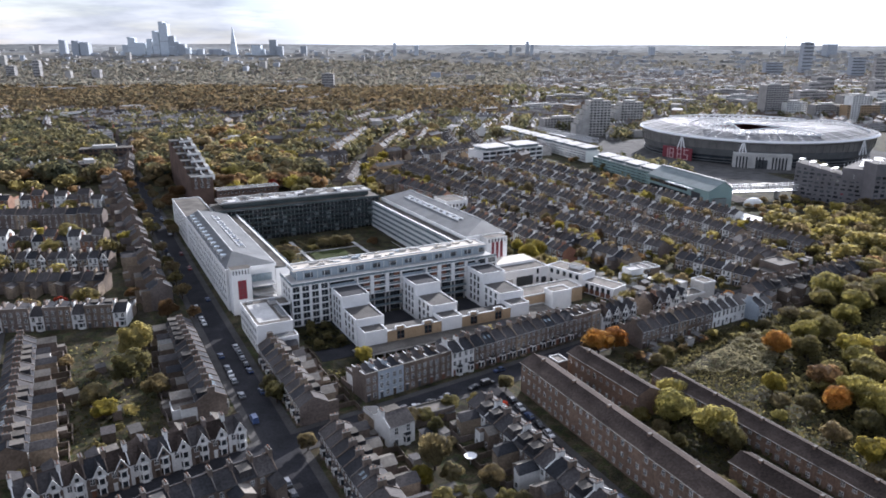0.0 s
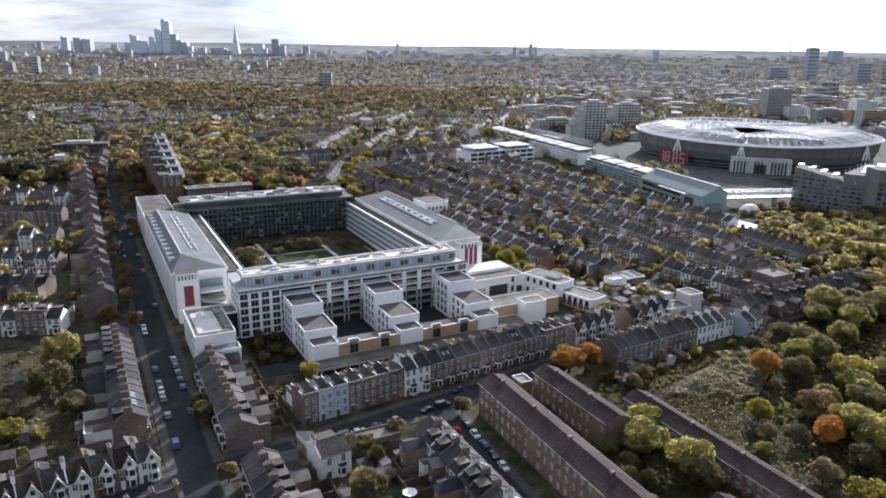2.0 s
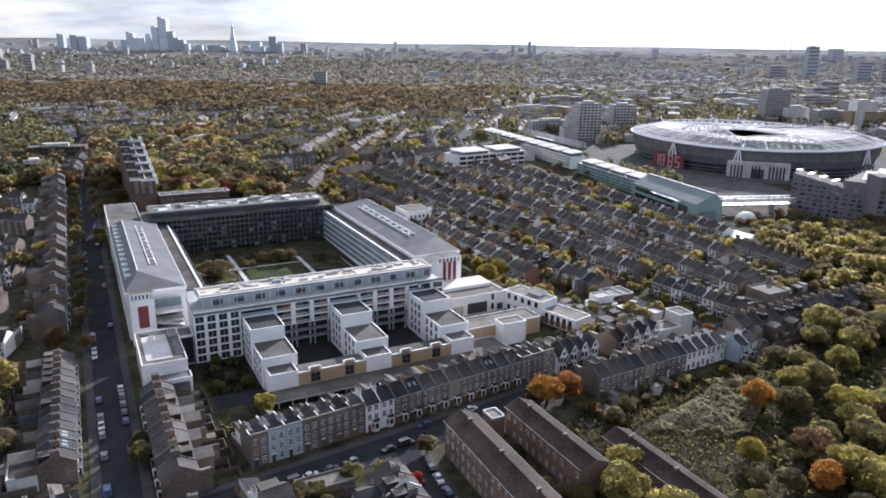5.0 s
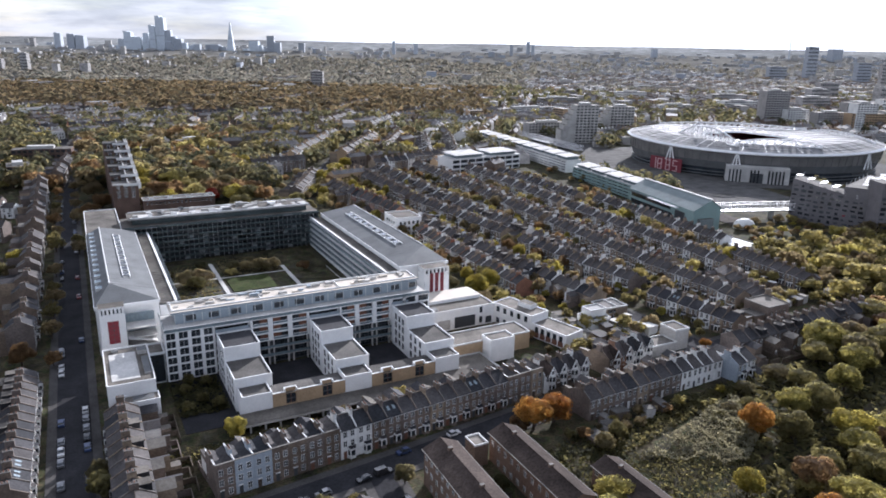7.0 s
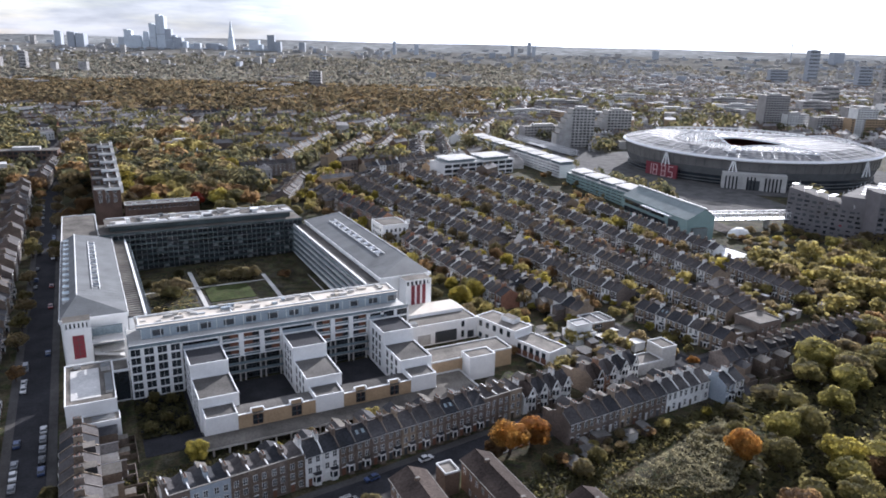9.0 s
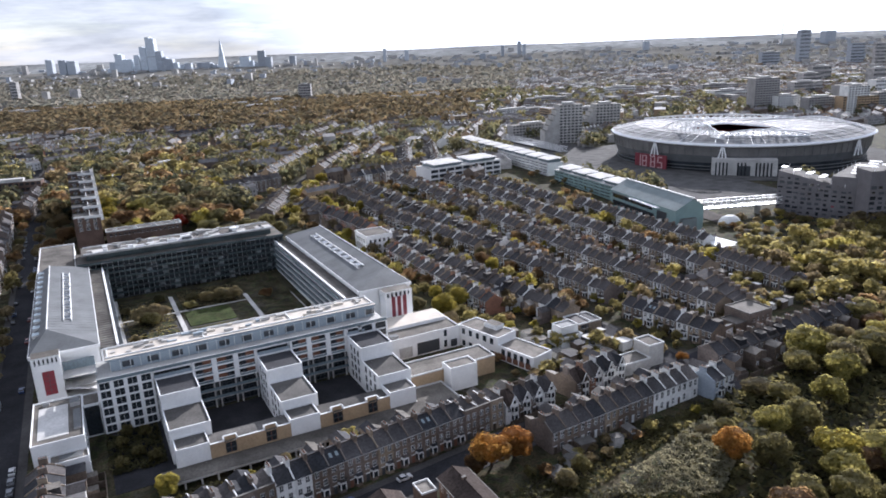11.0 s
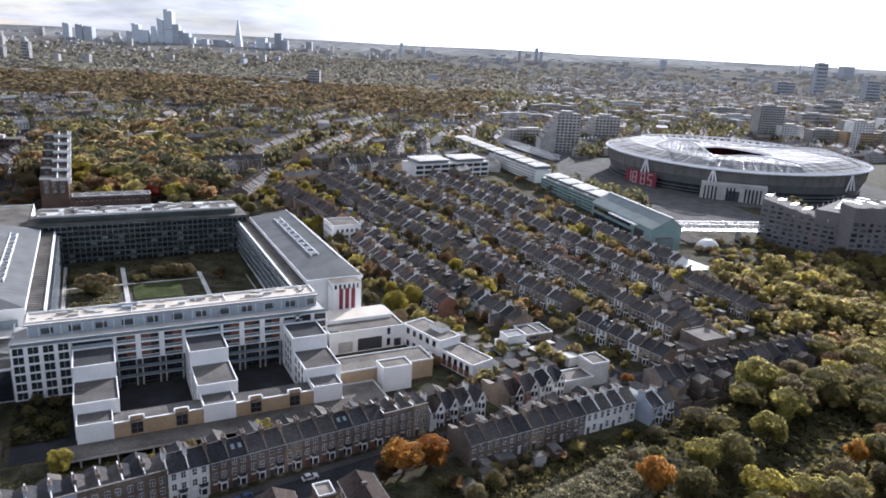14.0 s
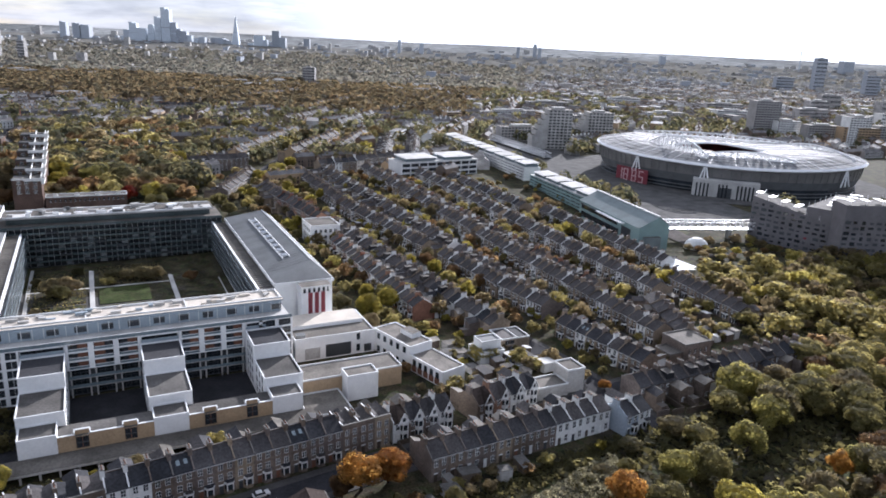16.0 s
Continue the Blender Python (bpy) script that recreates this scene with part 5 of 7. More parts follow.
# single trees that stand out
for u, v, h, c, w in (
    (94.5, -84, 10.5, "orange", 1.35), (102, -83.5, 10, "orange", 1.35), (152, -116, 11, "orange", 1.15), (125, -136, 8.5, "yellow", 1.2), (133, -153, 9.5, "orange", 1.2), (113, -178, 10, "yellow", 1.3), (91, -125, 9, "lime", 1.4), (38, -106, 5, "red", 1.3), (-84, 62, 6, "red", 1.3), (-72, 98, 6, "red", 1.3), (89, -85, 6.5, "rust", 1.2),
    (210, 160, 9, "yellow", 0.9), (215, 112, 9, "yellow", 1.0), (207, 194, 10, "olive", 1.3), (178, 79, 8, "yellow", 1.0), (169, 309, 11, "yellow", 1.0), (148, 32, 10, "yellow", 1.3), (150, 40, 9, "green", 1.3), (191, 56, 8, "rust", 1.2), (197, 40, 8, "rust", 1.3), (187, 77, 8, "rust", 1.3), (230, 161, 10, "olive", 1.4), (235, 168, 9, "green", 1.3), (205, 205, 10, "yellow", 1.2), (240, 75, 7, "olive", 1.2), (296, 130, 6, "green", 1.2), (185, 200, 10, "green", 1.3), (176, 225, 9, "yellow", 0.9), (160, 250, 10, "yellow", 1.0), (182, 330, 12, "yellow", 1.0), (196, 345, 11, "yellow", 0.9),
    (-60, -9, 15, "green", 1.0), (-63, -30, 13, "green", 1.2), (-56, -44, 9, "olive", 1.2), (-75, -41, 8, "olive", 1.4), (-72, -52, 7, "yellow", 1.4),
    (6, -123, 12, "olive", 1.0), (-22, -98, 6, "olive", 1.2), (-23, -58, 7, "olive", 1.0), (-22.5, -66, 8, "green", 1.0), (48, -93, 6, "olive", 1.2),
    (82, -134, 11, "lime", 1.4), (86, -147, 11, "lime", 1.4), (84, -154, 9, "dark", 1.3), (13, -52, 8, "yellow", 1.0), (44, -55.5, 6, "olive", 0.9), (64, -54.5, 7.5, "green", 0.9), (34, -56.5, 4, "yellow", 1),
    (-16, 152, 4, "olive", 1), (20, 92, 8, "olive", 1.7), (26, 91, 8, "olive", 1.7), (23, 86, 6.5, "green", 1.7), (44, 108, 5, "olive", 1.6), (50, 104, 5.5, "olive", 1.6), (57, 101, 7, "olive", 1.6), (62, 100, 7, "olive", 1.5), (42, 98.5, 4, "green", 2.0), (54, 111, 4, "olive", 1.9), (76, 94, 5, "rust", 1.6), (15, 68, 4, "olive", 1.5), (14, 106, 4, "olive", 1.6), (30, 116, 4, "dark", 1.8),
    (136, 24, 12, "yellow", 1.1), (132, 10, 9, "olive", 1.2), (128, 34, 9, "olive", 1.2), (143, 45, 8, "yellow", 1.0), (106, -103, 6, "olive", 1.2), (113, -100, 6, "dark", 1.2),
    (184, 62, 10, "yellow", 0.9), (190, 84, 9, "olive", 1.0), (170, 100, 10, "yellow", 0.8), (155, 128, 8, "yellow", 0.9), (214, -48, 6, "dark", 1), (189, -62, 3.5, "orange", 1.6),
    (26, 262, 17, "rust", 1.5), (40, 300, 17, "lime", 1.5), (20, 320, 17, "yellow", 1.3), (19, 292, 15, "yellow", 1.3), (72, 270, 17, "olive", 1.5), (58, 252, 12, "red", 1.4), (84, 300, 16, "olive", 1.5), (82, 246, 13, "green", 1.6), (46, 278, 15, "green", 1.4), (-27, 430, 16, "rust", 1.4), (21, 244, 12, "green", 1.5), (34, 244, 9, "dark", 1.6), (58, 290, 16, "dark", 1.5), (117, 410, 17, "olive", 1.5), (126, 520, 18, "green", 1.5), (183, 540, 18, "green", 1.5), (147, 560, 17, "olive", 1.5), (151, 440, 14, "rust", 1.4), (138, 420, 15, "olive", 1.4),
    (148, 288, 11, "yellow", 1.0), (165, 286, 11, "yellow", 1.0), (134, 240, 9, "yellow", 1.1), (152, 236, 9, "yellow", 1.2), (110, 222, 11, "green", 1.2), (112, 203, 9, "dark", 1.4), (96, 224, 9, "dark", 1.5), (22, 345, 18, "olive", 1.4), (64, 330, 18, "rust", 1.4), (100, 345, 17, "yellow", 1.3), (46, 352, 18, "green", 1.5), (88, 262, 13, "rust", 1.4), (104, 276, 14, "green", 1.5),
    (171, -96, 4.5, "olive", 1.8), (190, -93, 6, "olive", 1.9), (193, -100, 6.5, "green", 1.8), (172, -113, 10.5, "lime", 1.3), (181, -115, 11, "green", 1.3), (202, -110, 11, "lime", 1.2), (219, -103, 12, "lime", 1.35), (214, -91, 10, "green", 1.5), (159, -123, 10, "dark", 1.3), (175, -131, 11, "yellow", 1.4), (184, -137, 10, "lime", 1.4), (168, -138, 10, "lime", 1.4), (202, -133, 8, "olive", 1.6), (217, -128, 8, "orange", 1.1), (224, -131, 10, "lime", 1.4), (245, -96, 12, "green", 1.6), (272, -75, 11, "green", 1.6), (274, -90, 13, "green", 1.6), (254, -107, 12, "green", 1.5), (232, -95, 11, "green", 1.4), (262, -99, 12, "olive", 1.5), (156, -103, 4, "olive", 1.6), (163, -104, 4.5, "green", 1.5), (246, -84, 9, "olive", 1.4),
    (38, 216, 9, "green", 1.3), (-9, 222, 9, "dark", 1.5), (-16, 240, 11, "rust", 1.3), (99, 216, 10, "green", 1.5), (66, 218, 9, "dark", 1.4), (74, 226, 12, "green", 1.5), (84, 218, 8, "olive", 1.5), (-8, 262, 12, "rust", 1.3), (-12, 300, 13, "olive", 1.3), (22, 219, 7, "dark", 1.5),
    (-44, 28, 9, "rust", 1.2), (-50, 150, 12, "yellow", 1.1), (-46, 132, 10, "olive", 1.2), (-95, 175, 13, "yellow", 1.2), (-78, 168, 14, "green", 1.3), (-55, 60, 6, "rust", 1.4),
):
    tree(u, v, h, c, True, w)
    STANDOUT.append((u, v))

AUTUMN = [("green", 4), ("olive", 5), ("dark", 4), ("yellow", 2), ("rust", 1)]
WOOD = [("green", 8), ("dark", 3), ("olive", 6), ("lime", 4), ("yellow", 1), ("rust", 1)]
# gardens
scatter(13, -98, -42, -80, 20, AUTUMN, 3, 6, 0.5, False, 1.2, 9, 40)
scatter(22, -10, 34, -160, -96, AUTUMN, 3.5, 7, 0.5, True, 1.2, 4, 42)
scatter(24, 0, 100, -62, -52, AUTUMN, 2, 4.5, 0.2, False, 1.3, 3, 45)
scatter(16, -10, 14, -60, -30, [("dark", 3), ("olive", 1)], 3, 6, 0.2, False, 1.4, 3, 46)
scatter(12, 100, 166, -108, -92, AUTUMN, 2.5, 4.5, 0.5, False, 1.4, 4, 47)
scatter(16, 58, 75, -190, -98, AUTUMN, 3, 6, 0.5, True, 1.2, 4, 49)
GARDEN_MIX = [("olive", 6), ("green", 3), ("dark", 3), ("yellow", 2), ("rust", 3)]
# railway wood
scatter(36, 140, 215, -195, -138, WOOD, 7, 12, 1, True, 1.4, 9.5, 31)
scatter(80, 215, 330, -190, -80, WOOD, 8, 15, 1, True, 1.45, 11, 32)
scatter(18, 108, 145, -210, -140, WOOD, 4, 8, 1, True, 1.5, 7, 33)
scatter(150, 280, 430, -78, 14, WOOD, 7, 13, 1, False, 1.45, 9, 34)
scatter(150, 320, 500, -220, -70, WOOD, 8, 13, 1, False, 1.6, 8, 35)
scatter(14, 326, 396, 20, 44, WOOD, 3, 5, 1, False, 1.5, 6, 36)
scatter(26, 340, 398, 34, 64, GARDEN_MIX, 3, 6, 0, False, 1.6, 5, 64, False)
# the park behind the square
PARK = [("green", 4), ("olive", 8), ("dark", 3), ("rust", 5), ("yellow", 2)]
scatter(22, 14, 100, 240, 330, PARK, 12, 17, 0, True, 1.4, 15, 37)
scatter(16, 100, 190, 240, 330, PARK, 7, 10, 0, False, 1.3, 8, 57)
scatter(56, -14, 112, 330, 560, PARK, 14, 20, 0, False, 1.4, 17, 38)
scatter(60, 112, 330, 345, 600, PARK, 9, 15, 0.0, False, 1.4, 11, 58)
scatter(20, 100, 180, 215, 330, PARK, 6, 9, 1, False, 1.3, 7, 39)
# farther gardens
scatter(150, 126, 305, -55, 80, GARDEN_MIX, 3, 6.5, -4.5, False, 1.35, 3.5, 61)
scatter(200, 126, 310, 60, 300, GARDEN_MIX, 3.5, 8, -4.5, False, 1.25, 5, 62)
STREET_MIX = [("olive", 5), ("green", 3), ("yellow", 3), ("rust", 2), ("lime", 1)]
for k, (ua, ub, va, vb, n) in enumerate(((236, 242, -30, 290, 26), (217, 221, -40, 280, 12), (252, 260, 0, 280, 14), (271, 282, 0, 260, 26), (184, 190, 0, 200, 14), (160, 172, 0, 250, 22), (196, 204, 80, 290, 20), (284, 292, 40, 260, 16), (128, 146, 60, 200, 14))):
    scatter(n, ua, ub, va, vb, STREET_MIX, 5, 9.5, 0, False, 1.15, 6, 70 + k, False)
scatter(26, 302, 344, 130, 262, GARDEN_MIX, 3, 7, 0.5, False, 1.3, 5, 63)
scatter(90, -230, -42, 30, 360, [("green", 3), ("olive", 4), ("dark", 6), ("rust", 2), ("yellow", 1)], 6, 12, 0.0, False, 1.4, 7, 41)
# along the street beside the square
scatter(15, -35.5, -33.5, 22, 330, [("dark", 3), ("olive", 3), ("rust", 2)], 6, 9.5, 0, False, 1.25, 13, 90, False)
scatter(7, -24, -22.8, 150, 330, [("dark", 3), ("olive", 3)], 6, 9, 0, False, 1.2, 14, 91, False)
scatter(120, -330, -30, 330, 600, PARK, 11, 17, 0, False, 1.5, 14, 50)
scatter(60, 125, 300, -50, 60, AUTUMN, 3.5, 8, 0.5, False, 1.2, 4, 43)
scatter(30, 125, 310, 60, 270, AUTUMN, 4, 8, 0.5, False, 1.1, 6, 44)

for cu, cv in ((3, -30), (8, -26), (12, -31), (4, -18), (11, -14), (6, -11)):
    tree(cu, cv, 4.2, "dark", False, 1.3)
far_trees.finish("garden_trees", "autumn trees in green, olive and rust between the streets", "trees")

# bramble bank: low heaped scrub
def scrub(name, label, count, A, B, C, D, low, leaf, seed, size=0.9):
    rnd = np.random.default_rng(seed)
    V, F = [], []
    A, B, C, D = (np.array([*q, 0.0]) for q in (A, B, C, D))
    for _ in range(count):
        a, b = rnd.random(), rnd.random()
        p = A * (1 - a) * (1 - b) + B * a * (1 - b) + C * (1 - a) * b + D * a * b
        hgt = low + low * 0.6 * noise.noise((p[0] / 6, p[1] / 6, 0.5)) + low * 0.5 * noise.noise((p[0] / 1.9, p[1] / 1.9, 4.5))
        p[2] = max(0.2, hgt) + rnd.uniform(-0.3, 0.2)
        nrm = np.array([rnd.normal() * 0.6, rnd.normal() * 0.6, 1.0]); nrm /= np.linalg.norm(nrm)
        x = np.cross(nrm, rnd.normal(size=3)); x /= np.linalg.norm(x)
        y = np.cross(nrm, x)
        w = rnd.uniform(0.45, 1.0) * size
        n = len(V)
        V += [p - x * w, p - y * w * 0.6, p + x * w, p + y * w * 0.6]
        F.append((n, n + 1, n + 2, n + 3))
    me = bpy.data.meshes.new(name)
    me.from_pydata([tuple(map(float, p)) for p in V], [], F)
    me.materials.append(leaf)
    tagged(new(name, me), label, "scrub", kind="stuff")


scrub("bramble_bank", "heaped pale olive green bramble scrub", 13000, (111, -111), (164, -96), (136, -127), (160, -113), 2.0, LEAF_SCRUB, 4, 0.4)
scrub("bank_foot", "dark brambles at the foot of the bank", 3200, (100, -140), (146, -140), (104, -108), (124, -112), 1.1, LEAF_DARK, 24, 0.6)
scrub("wood_edge_scrub", "dark scrub at the edge of the wood", 4500, (104, -205), (150, -205), (104, -138), (150, -138), 1.0, LEAF_DARK, 25, 0.7)
scrub("estate_shrubs", "dark shrubs round the brick estate", 6000, (60, -205), (112, -205), (84, -100), (108, -92), 1.1, LEAF_DARK, 14, 0.8)
scrub("yard_shrubs", "dark shrubs between the estate blocks", 1800, (59.5, -205), (73, -205), (59.5, -98), (66, -98), 0.9, LEAF_DARK, 15, 0.7)
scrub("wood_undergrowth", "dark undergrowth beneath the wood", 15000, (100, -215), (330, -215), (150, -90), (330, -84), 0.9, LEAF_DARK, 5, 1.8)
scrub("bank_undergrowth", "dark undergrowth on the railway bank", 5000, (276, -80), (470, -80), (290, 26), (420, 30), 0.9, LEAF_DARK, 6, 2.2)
scrub("garden_scrub", "leafy overgrown gardens", 1300, (-88, -82), (-50, -82), (-88, 16), (-50, 10), 0.5, LEAF_DARK, 7, 0.8)
scrub("garden_hedges", "leafy plants behind the terrace", 1800, (-8, -60), (96, -56), (-8, -53), (96, -51.5), 1.0, LEAF_DARK, 8, 0.7)
scrub("courtyard_shrubs", "low shrubs in the courtyard beds", 1700, (38.5, 99), (65, 99), (38.5, 126), (65, 126), 0.7, LEAF_OLIVE, 10, 0.7)
scrub("courtyard_hedges", "low dark hedges in the courtyard beds", 1500, (11, 44), (33, 44), (11, 122), (33, 122), 0.6, LEAF_DARK, 11, 0.7)
scrub("back_gardens", "leafy back gardens beside the railway bank", 2600, (100, -110), (176, -92), (104, -96), (176, -90), 0.8, LEAF_DARK, 12, 0.8)
scrub("court_planting", "dark planted beds in the block's front courts", 1500, (0, -34), (15, -34), (0, -9), (15, -9), 0.8, LEAF_DARK, 9, 0.8)

# ---- the round stadium ----
SMOKED = material("smoked_glass", (0.15, 0.145, 0.14), 0.3, var=0.15, big=0.2, spec=0.5)
SEATS = material("red_seats", (0.16, 0.035, 0.035), 0.7, var=0.3, big=0.2)


def stadium():
    t = thing("stadium", "large round steel and glass football stadium with a white roof", "stadium", 541, 220, -6, 42.4)
    A, B, N = 93.0, 109.5, 96

    def ring(k, z, dip=0.0):
        return [(A * k * math.cos(2 * math.pi * i / N), B * k * math.sin(2 * math.pi * i / N), z - dip * math.cos(4 * math.pi * i / N)) for i in range(N)]

    def mouth(a, b, z):
        """The rounded rectangle of the roof's opening, turned to the pitch."""
        return [rim(2 * math.pi * i / N, a, b, z) for i in range(N)]

    def rim(w, a, b, z):
        c, q = math.cos(w + radians(41)), math.sin(w + radians(41))
        k = ((abs(c) / a) ** 5 + (abs(q) / b) ** 5) ** -0.2
        return (-8 + k * math.cos(w), 5 + k * math.sin(w), z)

    def band(s, r0, r1, m):
        for i in range(N):
            j = (i + 1) % N
            s.face([r0[i], r0[j], r1[j], r1[i]], m)

    def front(y, k=1.0):
        return -A * k * math.sqrt(max(0.0, 1 - (y / (B * k)) ** 2))
    s = Shell()
    band(s, ring(0.97, -3), ring(0.97, 9), CONCRETE)
    band(s, ring(1.1, 8), ring(1.1, 9.4), CONCRETE)
    band(s, ring(0.93, 9.4), ring(1.1, 9.4), PALE)
    part("plinth", s, t)
    s = Shell()
    band(s, ring(0.95, 9.4), ring(0.955, 20), GLASS)
    part("lower_glazing", s, t)
    for z in (11.6, 14.2, 16.8):
        s = Shell()
        band(s, ring(0.962, z), ring(0.962, z + 0.7), METAL_ROOF)
        band(s, ring(0.95, z + 0.7), ring(0.962, z + 0.7), METAL_ROOF)
        part("ledge", s, t)
    s = Shell()
    band(s, ring(0.955, 20), ring(0.975, 26), METAL_ROOF)
    band(s, ring(0.975, 26), ring(0.985, 34.5, 1.5), SMOKED)
    part("upper_wall", s, t)
    for i in range(N):
        s = Shell()
        w = 2 * math.pi * i / N
        s.tube((A * 0.98 * math.cos(w), B * 0.98 * math.sin(w), 26), (A * 0.99 * math.cos(w), B * 0.99 * math.sin(w), 34.5), 0.22, METAL_ROOF, 4)
        part("mullion", s, t)
    s = Shell()
    band(s, ring(1.0, 35, 1.5), ring(1.015, 36, 1.5), STEEL_WHITE)
    band(s, ring(1.015, 36, 1.5), ring(1.0, 37.6, 1.5), STEEL_WHITE)
    band(s, ring(1.0, 37.6, 1.5), ring(0.82, 41.8, 1.5), STADIUM_ROOF)
    band(s, ring(0.82, 41.8, 1.5), mouth(30, 31, 40.0), STADIUM_ROOF)
    band(s, mouth(30, 31, 40.0), mouth(29.4, 30.4, 38.6), STEEL_WHITE)
    band(s, mouth(29.4, 30.4, 38.6), ring(1.0, 35, 1.5), CONCRETE)
    part("roof", s, t, "pale metal roof ring sloping to an oval opening")
    for i in range(72):
        w = 2 * math.pi * i / 72
        s = Shell()
        cz = -1.5 * math.cos(2 * w)
        s.tube((A * 0.995 * math.cos(w), B * 0.995 * math.sin(w), 37.9 + cz), (A * 0.82 * math.cos(w), B * 0.82 * math.sin(w), 42.1 + cz), 0.16, STEEL_WHITE if i % 3 else METAL_ROOF, 4)
        m = rim(w, 30, 31, 40.3)
        s.tube((A * 0.82 * math.cos(w), B * 0.82 * math.sin(w), 42.1 + cz), m, 0.16, STEEL_WHITE if i % 3 else METAL_ROOF, 4)
        part("roof_rib", s, t)
    for k, z in ((0.82, 42.0), (0.88, 40.6), (0.94, 39.2)):
        s = Shell()
        rr = ring(k, z, 1.4)
        for i in range(N):
            s.tube(rr[i], rr[(i + 1) % N], 0.15, METAL_ROOF, 4)
        part("roof_ring", s, t)

    def truss(p, q, rise, n, z0, label, r=0.55):
        p, q = Vector(p), Vector(q)
        s = Shell()
        pts = []
        for i in range(n + 1):
            f = i / n
            w = p.lerp(q, f)
            h = 1.2 + rise * 4 * f * (1 - f)
            side = Vector((-(q - p).y, (q - p).x)).normalized() * (0.4 + h * 0.28)
            pts.append(((w.x + side.x, w.y + side.y, z0), (w.x - side.x, w.y - side.y, z0), (w.x, w.y, z0 + h)))
        for i in range(n):
            for k in range(3):
                s.tube(pts[i][k], pts[i + 1][k], r, STEEL_WHITE, 5)
            for k in (0, 1):
                s.tube(pts[i][k], pts[i + 1][2], r * 0.55, STEEL_WHITE, 4)
                s.tube(pts[i][2], pts[i + 1][k], r * 0.55, STEEL_WHITE, 4)
        part("truss", s, t, label)

    truss((-24, 64), (-84, 12), 10.5, 14, 39.5, "white tubular arched roof truss", 0.6)
    truss((-72, 14), (-70, -52), 4.0, 12, 40.2, "white tubular roof truss", 0.55)
    truss((46, 85), (55, -53), 3.0, 22, 41.5, "white tubular arched roof truss")
    truss((55, -53), (-27, -98), 5.0, 14, 40, "white tubular roof truss")
    for y in (66, 12.5, -90):
        x = front(y, 0.99)
        s = Shell()
        for k in (-3.4, 0, 3.4):
            s.tube((front(y + k, 1.0) - 0.8, y + k, 23), (x, y, 36.5), 0.6, STEEL_WHITE, 5)
        part("tripod", s, t, "white splayed steel tripod")
    s = Shell()
    band(s, ring(0.94, 33), ring(0.72, 20), SEATS)
    band(s, ring(0.72, 20), ring(0.70, 16), CONCRETE)
    band(s, ring(0.70, 16), ring(0.52, 4.5), SEATS)
    part("seating", s, t, "red seating bowl under the roof")
    s = Shell()
    s.face([(-52, -34, 4), (52, -34, 4), (52, 34, 4), (-52, 34, 4)], LAWN)
    part("pitch", s, t)
    return front


front = stadium()
APRON = material("concourse_paving", (0.085, 0.083, 0.08), 0.95, var=0.2, big=0.3, spec=0.03)
s = Shell()
edge = []
for i in range(64):
    w = 2 * math.pi * i / 64
    x, y = 118 * math.cos(w), 136 * math.sin(w)
    q = pose(541, 220, 0, 0, 0, 42.4) @ Vector((x, y, 0))
    edge.append((q.x, q.y, ground_z(q.x, q.y) + 0.35))
hub = (541, 220, ground_z(541, 220) + 0.35)
for i in range(64):
    s.face([edge[i], edge[(i + 1) % 64], hub], APRON)
strip([(402, 96), (420, 200), (432, 330), (436, 470)], 96, 0.3, APRON, s)
solid("stadium_concourse", s, "grey paved concourse around the stadium", "pavement", "structure")
S_TURN = Matrix.Translation((541, 220, -6)) @ pose(0, 0, 0, 0, 0, 42.4)


def at_front(y, z, out):
    """A pose on the stadium's near face, its back to the wall."""
    x = front(y, 1.0) - out
    slope = math.degrees(math.atan2(front(y + 2) - front(y - 2), 4))
    return S_TURN @ pose(x, y, z, 0, 0, -90 - slope)


SIGN_RED = material("sign_red", (0.17, 0.03, 0.042), 0.6, var=0.15, big=0.1)
SIGN_PALE = material("sign_figures", (0.5, 0.33, 0.33), 0.6, var=0.08, big=0.08)
BAR_T, BAR_M, BAR_B = (-2.4, 2.4, 3.9, 4.7), (-2.4, 2.4, -0.6, 0.2), (-2.4, 2.4, -5.0, -4.2)
BAR_L, BAR_R = (-2.4, -1.5, -5.0, 4.7), (1.5, 2.4, -5.0, 4.7)
# strokes of the four large figures
FIGURE_BARS = [[BAR_R], [BAR_T, BAR_M, BAR_B, BAR_L, BAR_R], [BAR_T, BAR_M, BAR_B, BAR_L, BAR_R], [BAR_T, BAR_M, BAR_B, (-2.4, -1.5, 0, 4.7), (1.5, 2.4, -5.0, 0)]]
sign = thing("stadium_sign", "red illuminated sign panel with large pale figures", "sign")
sign.matrix_world = at_front(69, 18.5, 0.6)
s = Shell()
s.box(-16.5, 16.5, -0.4, 0.4, -6.5, 6, SIGN_RED)
panel = part("panel", s, sign)
for i, x in enumerate((-12.5, -6.2, 2.6, 10.0)):
    s = Shell()
    for (a, b, c, d) in FIGURE_BARS[i]:
        s.box(x + a, x + b, -0.62, -0.4, c, d, SIGN_PALE)
    part("figure", s, panel)
club = thing("entrance_box", "grey entrance box with tall vertical slots", "building")
club.matrix_world = at_front(-4, 0, 1.5)
s = Shell()
s.box(-24, 24, -5, 10, 6, 25, PALE)
part("wall", s, club)
for i in range(16):
    if i in (4, 5, 9, 10):
        continue
    s = Shell()
    s.box(-21.5 + i * 2.7, -20.3 + i * 2.7, -5.3, -4.9, 9.5, 22.5, GLASS)
    part("slot_window", s, club)
s = Shell()
